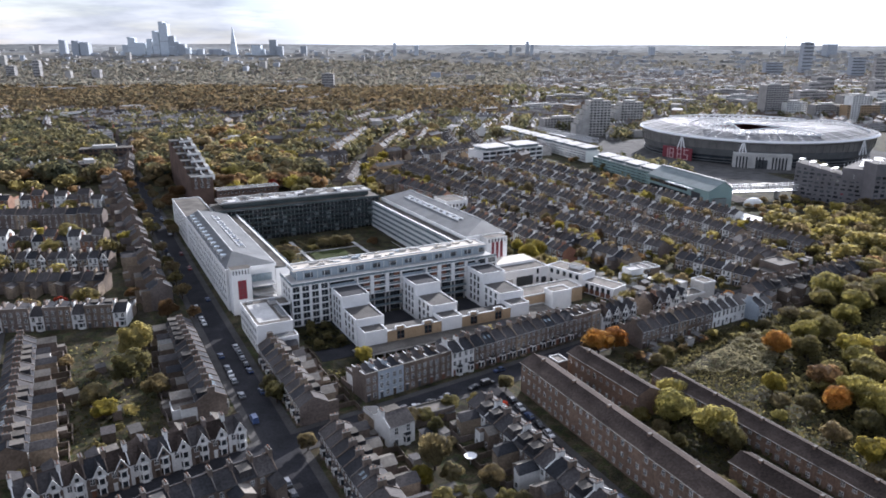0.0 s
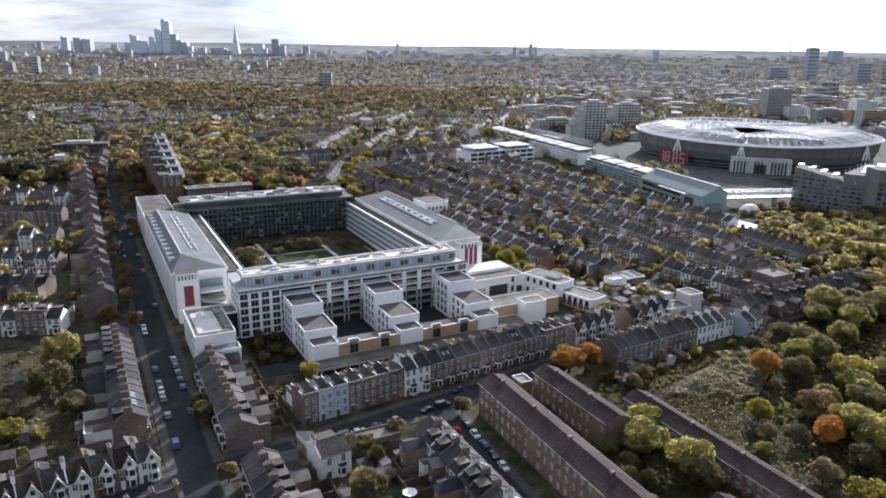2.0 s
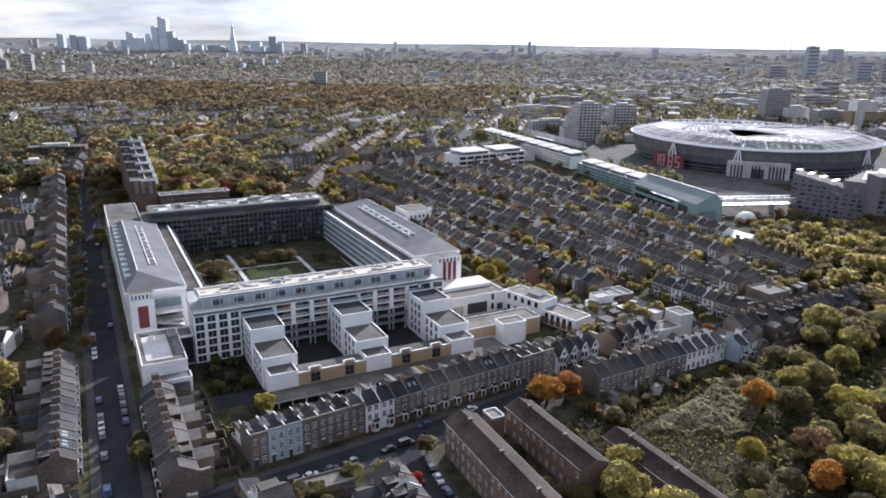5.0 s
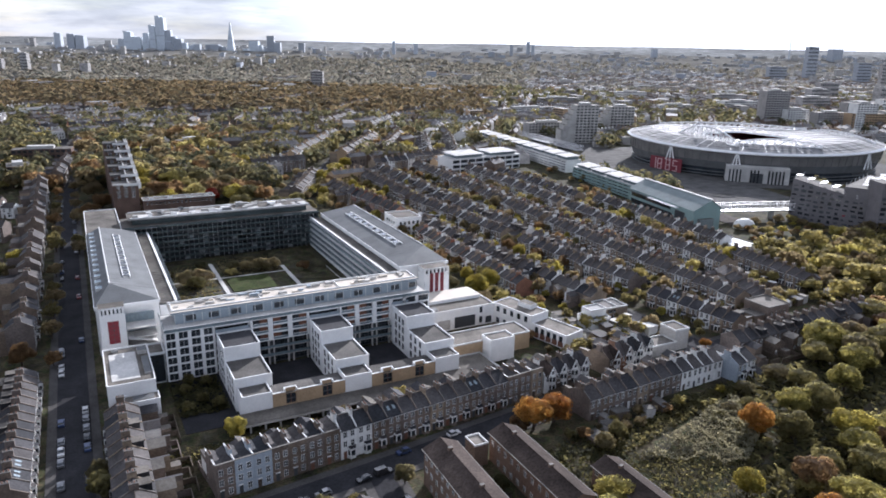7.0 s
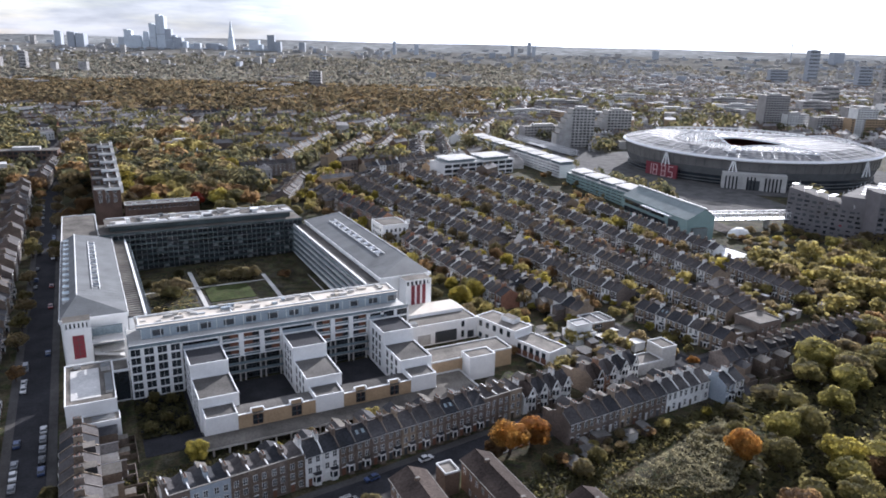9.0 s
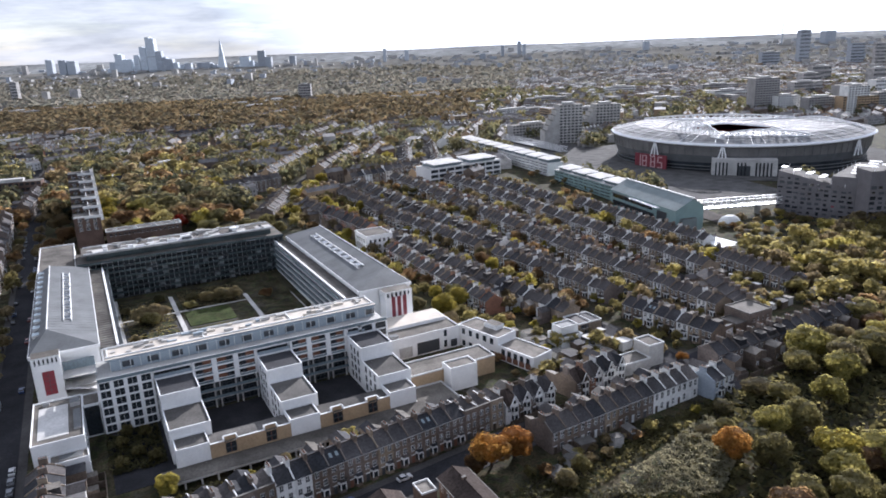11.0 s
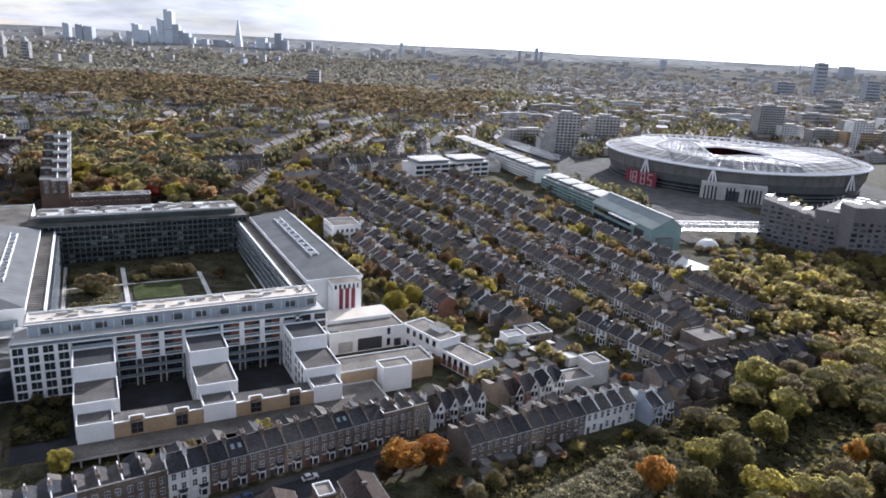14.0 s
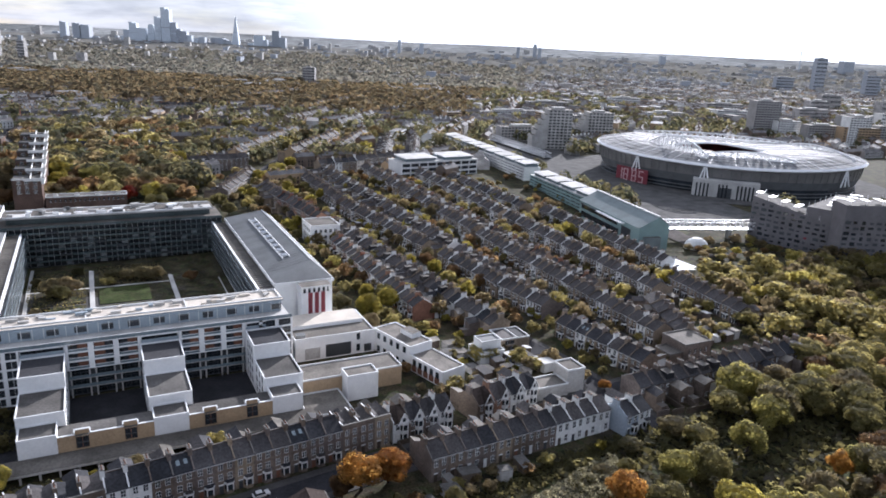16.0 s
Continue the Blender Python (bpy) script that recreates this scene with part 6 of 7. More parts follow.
s.box(-5, 4.5, -5.3, -4.9, 9.5, 20, METAL_DARK)
part("entrance", s, club)


BALLAST = material("rail_ballast", (0.075, 0.066, 0.06), 0.95, var=0.3, big=0.3, spec=0.05)
s = Shell()
strip([(352, 40), (366, 150), (382, 300), (396, 470)], 15, 0.5, BALLAST, s)
solid("railway_bed", s, "dark stone ballast of the railway beside the flats", "railway", "structure")
for off in (-5, -3.4, 1.6, 3.2):
    s = Shell()
    strip([(352 + off, 40), (366 + off, 150), (382 + off, 300), (396 + off, 470)], 0.3, 0.62, BALLAST, s)
    solid("rail", s, "thin steel rail on stone ballast", "rail", "structure")


# ---- flats along the railway ----
def slab(name, a, b, width, z1, label, wall, glass, storeys, bays, roofs=0):
    a, b = Vector(a), Vector(b)
    L = (b - a).length
    d = (b - a) / L
    c = (a + b) / 2
    t = thing(name, label, "building", a.x, a.y, ground_z(c.x, c.y), math.degrees(math.atan2(d.y, d.x)))
    z1 = z1 - ground_z(c.x, c.y)
    occupy(a, b, width + 4, width / 2)
    s = Shell()
    s.box(0, L, 0.56, width, -2, z1, wall, PALE)
    part("wall", s, t)
    glazed_front(t, 0, L, 0, 0, z1, bays, storeys, wall=wall, pier=0.9, band=1.5, depth=0.5)
    s = Shell()
    s.box(-0.3, L + 0.3, -0.3, width + 0.3, z1, z1 + 0.5, wall, PALE)
    part("roof", s, t)
    for i in range(roofs):
        s = Shell()
        x = L * (i + 0.15) / roofs
        w = L / roofs * 0.75
        s.box(x, x + w, 2.5, width - 1, z1 + 0.5, z1 + 2.6, GLASS_BLUE)
        s.face([(x - 1, 1.2, z1 + 3.0), (x + w + 1, 1.2, z1 + 3.0), (x + w + 1, width, z1 + 3.9), (x - 1, width, z1 + 3.9)], PALE)
        s.face([(x - 1, 1.2, z1 + 2.7), (x - 1, width, z1 + 3.6), (x + w + 1, width, z1 + 3.6), (x + w + 1, 1.2, z1 + 2.7)], WHITE)
        part("penthouse", s, t)
    return t


slab("long_flats", (371, 442), (350, 246), 15, 17, "long pale blue and white railway flats with butterfly roofs", WHITE_OLD, GLASS, 4, 26, 9)
slab("long_flats", (346, 230), (334, 142), 14, 14.5, "pale teal and white flats with tilted roof canopies", TEAL, GLASS, 4, 12, 4)
slab("white_school", (256, 274), (327, 282), 22, 19, "long white three-storey building with ribbon windows", WHITE, GLASS, 3, 9, 2)


TEAL_ROOF = material("teal_roof", (0.17, 0.2, 0.2), 0.8, spec=0.15, var=0.1, big=0.15)


def teal_block():
    """Long clad block under an uneven pitched roof, its long front towards the terraces."""
    t = thing("teal_block", "large teal metal-clad block with a dark entrance opening", "building", 325, 137, 3, -100.5)
    occupy((325, 137), (311.5, 64), 26, 9)
    L, W, e, h, y = 74, 19, 12.6, 18.6, 12
    s = Shell()
    s.prism([(0, 0), (L, 0), (L, W), (0, W)], -2, e, TEAL)
    for x, k in ((0, -1), (L, 1)):
        s.face([(x, 0, e), (x, W, e), (x, W, e + 1), (x, y, h), (x, 0, e)][::k], TEAL)
    part("wall", s, t)
    s = Shell()
    s.face([(-0.4, -0.6, e - 0.1), (L + 0.4, -0.6, e - 0.1), (L + 0.4, y, h + 0.2), (-0.4, y, h + 0.2)], TEAL_ROOF)
    s.face([(-0.4, y, h + 0.2), (L + 0.4, y, h + 0.2), (L + 0.4, W + 0.4, e + 1.0), (-0.4, W + 0.4, e + 1.0)], TEAL_ROOF)
    part("roof", s, t)
    s = Shell()
    s.box(-0.4, L + 0.4, y - 0.5, y + 0.5, h + 0.1, h + 0.7, WHITE_OLD)
    part("roof_edge", s, t)
    for z0, z1, x1 in ((8.2, 10.6, 50), (3.0, 6.4, 52)):
        for i in range(12):
            s = Shell()
            s.box(3 + i * (x1 - 3) / 12, 2.7 + (i + 1) * (x1 - 3) / 12, -0.25, -0.02, z0, z1, GLASS)
            part("window", s, t)
    s = Shell()
    s.box(26, 58, -2.2, 0.0, 11.0, 11.6, STEEL_WHITE)
    s.box(2, 26, -1.2, 0.0, 11.0, 11.3, METAL_ROOF)
    part("canopy", s, t, "pale projecting canopy")
    s = Shell()
    s.box(55, 65, -0.3, -0.02, -0.5, 9.5, METAL_DARK)
    part("entrance", s, t, "tall dark entrance opening")
    s = Shell()
    s.box(L + 0.02, L + 2.5, 3, 13, -1, 7.5, TEAL_ROOF, FELT)
    part("porch", s, t, "grey lean-to porch")


teal_block()
occupy((412, 90), (440, 440), 70)
def footbridge(p, q, z, high, label):
    """A truss bridge from p to q in plan."""
    p, q = Vector(p), Vector(q)
    L = (q - p).length
    d = (q - p) / L
    t = thing("footbridge", label, "bridge", p.x, p.y, z, math.degrees(math.atan2(d.y, d.x)), "footbridges")
    s = Shell()
    s.box(0, L, -3.4, 3.4, -0.5, 0, METAL_DARK)
    part("deck", s, t)
    n = max(8, int(L / 4.6))
    for y in (-3.6, 3.6):
        s = Shell()
        for i in range(n):
            x0, x1 = L * i / n, L * (i + 1) / n
            s.tube((x0, y, 0.1), (x1, y, 0.1), 0.2, STEEL_WHITE, 4)
            s.tube((x0, y, high), (x1, y, high), 0.24, STEEL_WHITE, 4)
            s.tube((x0, y, 0), (x0, y, high), 0.18, STEEL_WHITE, 4)
            s.tube((x0, y, 0.1), (x1, y, high), 0.11, STEEL_WHITE, 4)
            s.tube((x0, y, high), (x1, y, 0.1), 0.11, STEEL_WHITE, 4)
        part("truss", s, t)
    for x in (L * 0.22, L * 0.78):
        s = Shell()
        s.box(x - 0.8, x + 0.8, -2, 2, -z - 1, -0.5, CONCRETE)
        part("pier", s, t)
    return t


footbridge((333, 86), (402, 63.5), 9.0, 4.4, "white steel truss footbridge to the stadium")
footbridge((444, 462), (431, 330), 10.0, 4.6, "pale steel truss footbridge over the railway")


PANEL_GREY = material("grey_panels", (0.15, 0.142, 0.147), 0.85, var=0.1, big=0.15, spec=0.1)


def apartments(a, b, width, zl, zr, label, seed):
    a, b = Vector(a), Vector(b)
    L = (b - a).length
    d = (b - a) / L
    t = thing("railway_apartments", label, "building", a.x, a.y, 2, math.degrees(math.atan2(d.y, d.x)), "apartments beside the stadium")
    occupy(a, b, width + 4, width / 2)
    s = Shell()
    for f in ([(0, 0, -2), (L, 0, -2), (L, 0, zr), (0, 0, zl)], [(L, 0, -2), (L, width, -2), (L, width, zr), (L, 0, zr)], [(L, width, -2), (0, width, -2), (0, width, zl), (L, width, zr)], [(0, width, -2), (0, 0, -2), (0, 0, zl), (0, width, zl)], [(0, 0, zl), (L, 0, zr), (L, width, zr), (0, width, zl)]):
        s.face(f, FELT_DARK if f[0][2] > 0 and f[2][2] > 0 else PANEL_GREY)
    part("wall", s, t)
    rnd = random.Random(seed)
    n, k = int(L / 4.2), 8
    for i in range(n):
        for j in range(k):
            z = 1.5 + j * 3.0
            if z + 2 > min(zl + (zr - zl) * i / n, zl + (zr - zl) * (i + 1) / n):
                continue
            s = Shell()
            x = (i + rnd.uniform(0.1, 0.35)) * L / n
            w = rnd.uniform(1.4, 3.2)
            s.box(x, x + w, -0.1, 0.05, z + rnd.uniform(0, 0.8), z + rnd.uniform(1.3, 2.2), rnd.choice([GLASS, GLASS, METAL_DARK, METAL_DARK, SIGN_RED if seed == 3 and i % 5 == 2 else GLASS]))
            part("window", s, t)
    for j in range(6):
        s = Shell()
        x = L * (j + 0.2) / 6
        z = zl + (zr - zl) * x / L
        for y in (0.3, width - 0.3):
            s.tube((x, y, z), (x, y, z + 2.4), 0.14, STEEL_WHITE, 4)
        s.box(x - 0.6, x + 2.6, 1, width * (0.4 + 0.1 * (j % 4)), z + 2.2, z + 2.45, STEEL_WHITE)
        part("roof_frame", s, t)


apartments((398, 64), (413, 22), 16, 28, 19, "grey panel-clad apartments with a sloping roofline", 3)
apartments((414, 20), (470, 40), 16, 27, 27, "grey panel-clad apartment wing beside the stadium", 4)
apartments((407, 10), (452, -14), 16, 33, 35, "tall grey panel-clad apartments beside the railway wood", 5)
shed = thing("white_shed", "low white-roofed shed with round roof lights", "shed", 300, 44, 2, -88)
s = Shell()
s.box(0, 26, 0, 9, -1, 3.6, WHITE_OLD)
s.face([(0, -0.4, 3.4), (26, -0.4, 3.4), (26, 9.4, 5.0), (0, 9.4, 5.0)], WHITE)
part("body", s, shed)
for i in range(3):
    s = Shell()
    s.tube((6 + i * 6, 4.5, 4.1), (6 + i * 6, 4.5, 4.7), 1.0, METAL_DARK, 10)
    part("roof_light", s, shed)
dome = thing("white_dome", "small white fabric dome tent", "tent", 352, 60, 2.2)
s = Shell()
for i in range(12):
    for j in range(4):
        p = []
        for (ii, jj) in ((i, j), (i + 1, j), (i + 1, j + 1), (i, j + 1)):
            w, e = 2 * math.pi * ii / 12, math.pi / 2 * jj / 4
            p.append((8 * math.cos(w) * math.cos(e), 6 * math.sin(w) * math.cos(e), 6 * math.sin(e)))
        s.face(p, WHITE_OLD)
part("cover", s, dome)


GREY_BLOCK = material("grey_block", (0.30, 0.29, 0.28), 0.8, var=0.1, big=0.15)


def block(name, label, u, v, w, d, h, rz, wall, storeys, steps=0):
    """A block of flats: body, one window band a storey and face, roof plant; steps cut its near corner down."""
    t = thing(name, label, "building", u, v, ground_z(u, v), rz, "flats in the distance")
    occupy((u - w / 2, v), (u + w / 2, v), d + 6)
    s = Shell()
    s.box(-w / 2, w / 2, -d / 2, d / 2, -2, h, wall, FELT)
    part("wall", s, t)
    for k in range(steps):
        s = Shell()
        x = -w / 2 - 3.2 * (k + 1)
        s.box(x, x + 3.2, -d / 2, d / 2, -2, h * (1 - 0.13 * (k + 1)), wall, FELT)
        part("stepped_wing", s, t)
    n = max(3, int(w / 4))
    for k in range(storeys):
        z = h * (k + 0.3) / storeys
        s = Shell()
        for i in range(n):
            x = -w / 2 + (i + 0.18) * w / n
            s.face([(x, -d / 2 - 0.08, z), (x + w / n * 0.66, -d / 2 - 0.08, z), (x + w / n * 0.66, -d / 2 - 0.08, z + h / storeys * 0.5), (x, -d / 2 - 0.08, z + h / storeys * 0.5)], GLASS)
        tagged(part("window_band", s, t), kind="stuff")
    s = Shell()
    s.box(-w / 4, w / 5, -d / 4, d / 4, h, h + 2.4, PALE)
    part("roof_plant", s, t)
    return t


# brown stepped flats at the end of the street
def stepped_tower():
    """Flats in six tiers that climb away from the square, a terrace on each and white balconies down one flank."""
    t = thing("stepped_flats", "tall dark brick flats stepping down with white balconies", "building", 0, 0, 0, 0)
    z0 = ground_z(5, 280) - 2
    u0, u1, run = -2.0, 12.6, 17.5
    for k in range(6):
        v, top = 230 + run * k, 24.4 + 2.75 * k
        s = Shell()
        s.box(u0, u1, v, v + run - 0.02, z0, top, BRICK_DARK, FELT_DARK)
        part("storey_block", s, t)
        s = Shell()
        s.box(u0 - 0.1, 4.0, v - 0.25, v + 0.1, top, top + 0.9, WHITE_OLD if k == 0 else METAL_DARK)
        s.box(4.0, u1 + 0.1, v - 0.9, v - 0.6, top - 0.7, top + 0.9, WHITE_OLD)
        part("parapet", s, t)
        for x in (7.1, 12.5):
            s = Shell()
            s.face([(x - 0.12, v - 0.6, top), (x - 0.12, v + run - 2, top), (x - 0.12, v + run - 2, top + 1.9), (x - 0.12, v - 0.6, top + 1.0)], WHITE_OLD)
            s.face([(x + 0.12, v - 0.6, top), (x + 0.12, v - 0.6, top + 1.0), (x + 0.12, v + run - 2, top + 1.9), (x + 0.12, v + run - 2, top)], WHITE_OLD)
            s.face([(x - 0.12, v - 0.6, top + 1.0), (x - 0.12, v + run - 2, top + 1.9), (x + 0.12, v + run - 2, top + 1.9), (x + 0.12, v - 0.6, top + 1.0)], WHITE_OLD)
            part("balcony_fin", s, t, "white sloping balcony wall")
        s = Shell()
        s.box(u1, u1 + 1.6, v + 0.5, v + run - 1.5, top - 2.8, top - 2.55, CONCRETE)
        s.box(u1 + 1.45, u1 + 1.6, v + 0.5, v + run - 1.5, top - 2.55, top - 1.5, WHITE_OLD)
        s.box(u1, u1 + 1.6, v + 0.3, v + 0.5, top - 2.8, top + 1.0, WHITE_OLD)
        s.box(u1, u1 + 1.6, v + 5, v + run + 3, top + 0.1, top + 0.3, CONCRETE)
        s.box(u1 + 1.45, u1 + 1.6, v + 5, v + run + 3, top + 0.3, top + 1.3, WHITE_OLD)
        part("balcony", s, t, "white balcony front")
        for j in range(3 if k == 0 else 1):
            for x in (1.2, 5.2, 9.4):
                ob = part("window", window_mesh(1.8, 1.6), t)
                ob.location = (x, v, top - 2.3 - j * 2.8)
        if k:
            for x in (-0.4, 3.2):
                s = Shell()
                s.box(x - 0.5, x + 0.5, v - 1.6, v - 0.4, top - 2.75, top - 2.0, LEAF_DARK)
                part("planter", s, t)


stepped_tower()
block("mansion_flats", "dark brick mansion flats with rows of white windows", -44, 432, 44, 14, 16, -8, BRICK_DARK, 4)
block("mansion_flats", "dark brick mansion flats beside the road", -60, 385, 16, 22, 12, 4, BRICK_DARK, 3)
t = box_thing("brick_lodge_row", "long low brown brick building with small white dormers", [(14, 57, 226, 236, 14.8)], m=BRICK_DARK, roof=FELT_DARK)
wall_windows(t, (14, 226), (57, 226), 11.6, 1, 16, 1.2, 1.6, 3)
for i in range(4):
    q = Shell()
    q.box(18 + i * 11, 20.4 + i * 11, 226.6, 229, 14.3, 16.0, WHITE_OLD, FELT)
    part("dormer", q, t)

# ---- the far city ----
# far haze is painted into the towers' pale blue-grey colours
HAZE_BLUE = material("haze_blue_towers", (0.36, 0.39, 0.43), 0.6, var=0.05, big=0.1, tint=0.2)
HAZED_GLASS = material("hazed_glass", (0.50, 0.55, 0.60), 0.4, var=0.05, big=0.12, spec=0.6)
# walls and roofs lightened so that their colour itself carries the haze
HAZED_WALL = material("hazed_walls", (0.33, 0.32, 0.31), 0.9, spec=0.1, var=0.3, big=0.3)
HAZED_FLAT = material("hazed_flat_roofs", (0.24, 0.236, 0.232), 0.9, var=0.2, big=0.3, spec=0.06)
HAZED_ROOF = material("hazed_roofs", (0.14, 0.133, 0.13), 0.85, var=0.3, big=0.3, spec=0.08)


def island_leaves(name, ramp_cols):
    m = material(name, (0.1, 0.1, 0.03), 0.85, var=0.3, big=0.3, spec=0.05)
    nt = m.node_tree
    g = nt.nodes.new("ShaderNodeNewGeometry")
    r = nt.nodes.new("ShaderNodeValToRGB")
    e = r.color_ramp.elements
    e[0].color, e[1].color = (*ramp_cols[0], 1), (*ramp_cols[-1], 1)
    for i, c in enumerate(ramp_cols[1:-1]):
        k = e.new((i + 1) / (len(ramp_cols) - 1))
        k.color = (*c, 1)
    nt.links.new(g.outputs["Random Per Island"], r.inputs["Fac"])
    for n in nt.nodes:
        if n.type == "VECT_MATH":
            nt.links.new(r.outputs["Color"], n.inputs[0])
    return m



def leafy(name, ramp_cols):
    """Leaves that let light through, their colour varying from crown to crown."""
    m = island_leaves(name, ramp_cols)
    nt = m.node_tree
    g = nt.nodes.new("ShaderNodeNewGeometry")
    n = nt.nodes.new("ShaderNodeTexNoise")
    n.inputs["Scale"].default_value, n.inputs["Detail"].default_value = 0.045, 2.0
    nt.links.new(g.outputs["Position"], n.inputs["Vector"])
    for r in nt.nodes:
        if r.type == "VALTORGB":
            sp = nt.nodes.new("ShaderNodeMapRange")
            sp.inputs["From Min"].default_value, sp.inputs["From Max"].default_value = 0.32, 0.68
            nt.links.new(n.outputs["Fac"], sp.inputs["Value"])
            nt.links.new(sp.outputs[0], r.inputs["Fac"])
    return through_light(m, 0.5, 1.2)


FAR_LEAF = leafy("far_leaves", [(0.09, 0.10, 0.065), (0.14, 0.14, 0.08), (0.2, 0.175, 0.09), (0.11, 0.12, 0.072), (0.17, 0.138, 0.085)])
BAND_LEAF = leafy("brown_leaves", [(0.105, 0.098, 0.065), (0.175, 0.13, 0.075), (0.12, 0.11, 0.07), (0.19, 0.135, 0.075), (0.14, 0.118, 0.075)])
# paler, greyer leaves: haze is mixed into the farthest crowns' colour
HAZED_LEAF = leafy("hazed_leaves", [(0.17, 0.18, 0.16), (0.2, 0.2, 0.17), (0.21, 0.19, 0.16), (0.17, 0.18, 0.165)])


def wooded(x, y):
    """How thickly trees stand at a place of the far city."""
    n = noise.noise((x / 230, y / 330, 1.7))
    r = x / y
    d = 0.34 + 0.7 * n
    if r < 0.12 and 1120 < y < 1750:
        d = 1.1 + 0.5 * n - max(0.0, r) * 5
    elif r < 0.1 and y < 1120:
        d = 0.5 + 0.7 * n
    elif r < 0.15 and y >= 1750:
        d = 0.82 + 0.9 * n - max(0.0, y - 3000) / 1500
    elif r > 0.14:
        d = 0.24 + 0.6 * n
    return d


def far_woods():
    rnd = np.random.default_rng(9)
    V, F, MI = [], [], []
    count = tries = 0
    while count < 13500 and tries < 150000:
        tries += 1
        y = 560 + 3300 * rnd.random() ** 1.3
        x = 40 + (rnd.random() * 2 - 1) * (y * 0.72)
        if rnd.random() > wooded(x, y):
            continue
        u, v = from_view(x, y)
        if not free(u, v, 3) or math.hypot(u - 541, v - 220) < 140 or (110 < u < 350 and v < 345):
            continue
        count += 1
        s = rnd.uniform(5.5, 9.5)
        k = 64 if y < 800 else 34 if y < 1000 else (18 if y < 1700 else 9)
        q = (0.2 if y < 800 else 0.27 if y < 1000 else (0.38 if y < 1700 else 0.55)) * s
        tall = 0.95
        if y > 1080 and x < 0.13 * y:
            # crowns close up into one canopy
            s *= 1.55 if y < 1750 else 1.8
            tall, k = 0.62, 30 if y < 1750 else 14
            q = (0.27 if y < 1750 else 0.42) * s
        d = rnd.normal(size=(k, 3))
        d[:, 2] = np.abs(d[:, 2]) * 1.1 - 0.25
        d /= np.linalg.norm(d, axis=1)[:, None]
        pos = np.array([u, v, ground_z(u, v) + s * tall * 0.8]) + d * np.array([s, s, s * tall]) * rnd.uniform(0.75, 1.1, size=(k, 1))
        nr = d + rnd.normal(size=(k, 3)) * 0.22
        nr /= np.linalg.norm(nr, axis=1)[:, None]
        a = np.cross(nr, rnd.normal(size=(k, 3)))
        a /= np.linalg.norm(a, axis=1)[:, None]
        b = np.cross(nr, a)
        w = q * rnd.uniform(0.7, 1.3, size=(k, 1))
        n = len(V)
        V += np.stack([pos - a * w, pos - b * w * 0.8, pos + a * w, pos + b * w * 0.8], 1).reshape(-1, 3).tolist()
        F += [(n + 4 * i, n + 4 * i + 1, n + 4 * i + 2, n + 4 * i + 3) for i in range(k)]
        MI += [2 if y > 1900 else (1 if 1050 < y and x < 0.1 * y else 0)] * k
    me = bpy.data.meshes.new("distant_woods")
    me.from_pydata(V, [], F)
    for m in (FAR_LEAF, BAND_LEAF, HAZED_LEAF):
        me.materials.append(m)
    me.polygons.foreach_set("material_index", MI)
    tagged(new("distant_woods", me), "distant autumn treetops of the city", "trees", kind="stuff")


# ---- blocks in the middle distance ----
block("tower_flats", "pale tower of flats with a stepped side", 487, 398, 26, 18, 41, -18, CONCRETE, 13, 5)
block("tower_flats", "pale blue-grey tower of flats with a stepped side", 572, 438, 30, 18, 34, -18, CONCRETE, 10, 4)
block("tower_flats", "dark brick tower of flats behind the stadium", 862, 452, 36, 20, 48, -20, GREY_BLOCK, 15)
block("block_of_flats", "pale block of flats behind the stadium", 880, 430, 32, 18, 24, -20, WHITE_OLD, 8)
block("block_of_flats", "grey block of flats behind the stadium", 905, 395, 45, 18, 22, -20, GREY_BLOCK, 7)
block("block_of_flats", "brown block of flats behind the stadium", 930, 360, 48, 18, 23, -25, BRICK_TAN, 7)
block("tower_flats", "white tower of flats behind the stadium", 926, 362, 30, 18, 36, -20, WHITE_OLD, 12)
block("block_of_flats", "grey block of flats behind the stadium", 975, 345, 48, 18, 26, -20, GREY_BLOCK, 8)
block("block_of_flats", "long low pale block of flats", 605, 690, 118, 14, 11, 8, WHITE_OLD, 3)
block("block_of_flats", "long low pale block of flats", 482, 460, 58, 14, 16, -5, GREY_BLOCK, 5)
block("block_of_flats", "long low pale block of flats", 690, 600, 90, 16, 13, -10, HAZED_WALL, 4)
block("block_of_flats", "tan brick block of flats among trees", 78, 470, 26, 12, 12, 20, BRICK_TAN, 4)
block("tower_block", "distant grey tower block in haze", 2680, 1735, 42, 30, 131, -24, HAZE_BLUE, 9)
block("tower_block", "distant grey tower block in haze", 2690, 1518, 52, 30, 79, -24, HAZE_BLUE, 7)
block("tower_block", "distant grey block in haze", 2500, 1748, 70, 30, 55, -24, HAZE_BLUE, 5)
for u, v, w, h in ((1180, 620, 60, 22), (1300, 700, 44, 30), (1120, 760, 70, 18), (1420, 640, 40, 34), (1010, 640, 60, 17), (860, 640, 70, 14), (1250, 520, 55, 24), (760, 820, 80, 14), (980, 880, 60, 18), (1500, 820, 46, 40), (1080, 470, 50, 26), (1150, 400, 46, 30)):
    block("block_of_flats", "pale hazy block of flats far behind the stadium", u, v, w, 18, h, -24 + (u % 7) * 3, (GREY_BLOCK, HAZED_WALL, WHITE_OLD)[u % 3], 4)


far_woods()


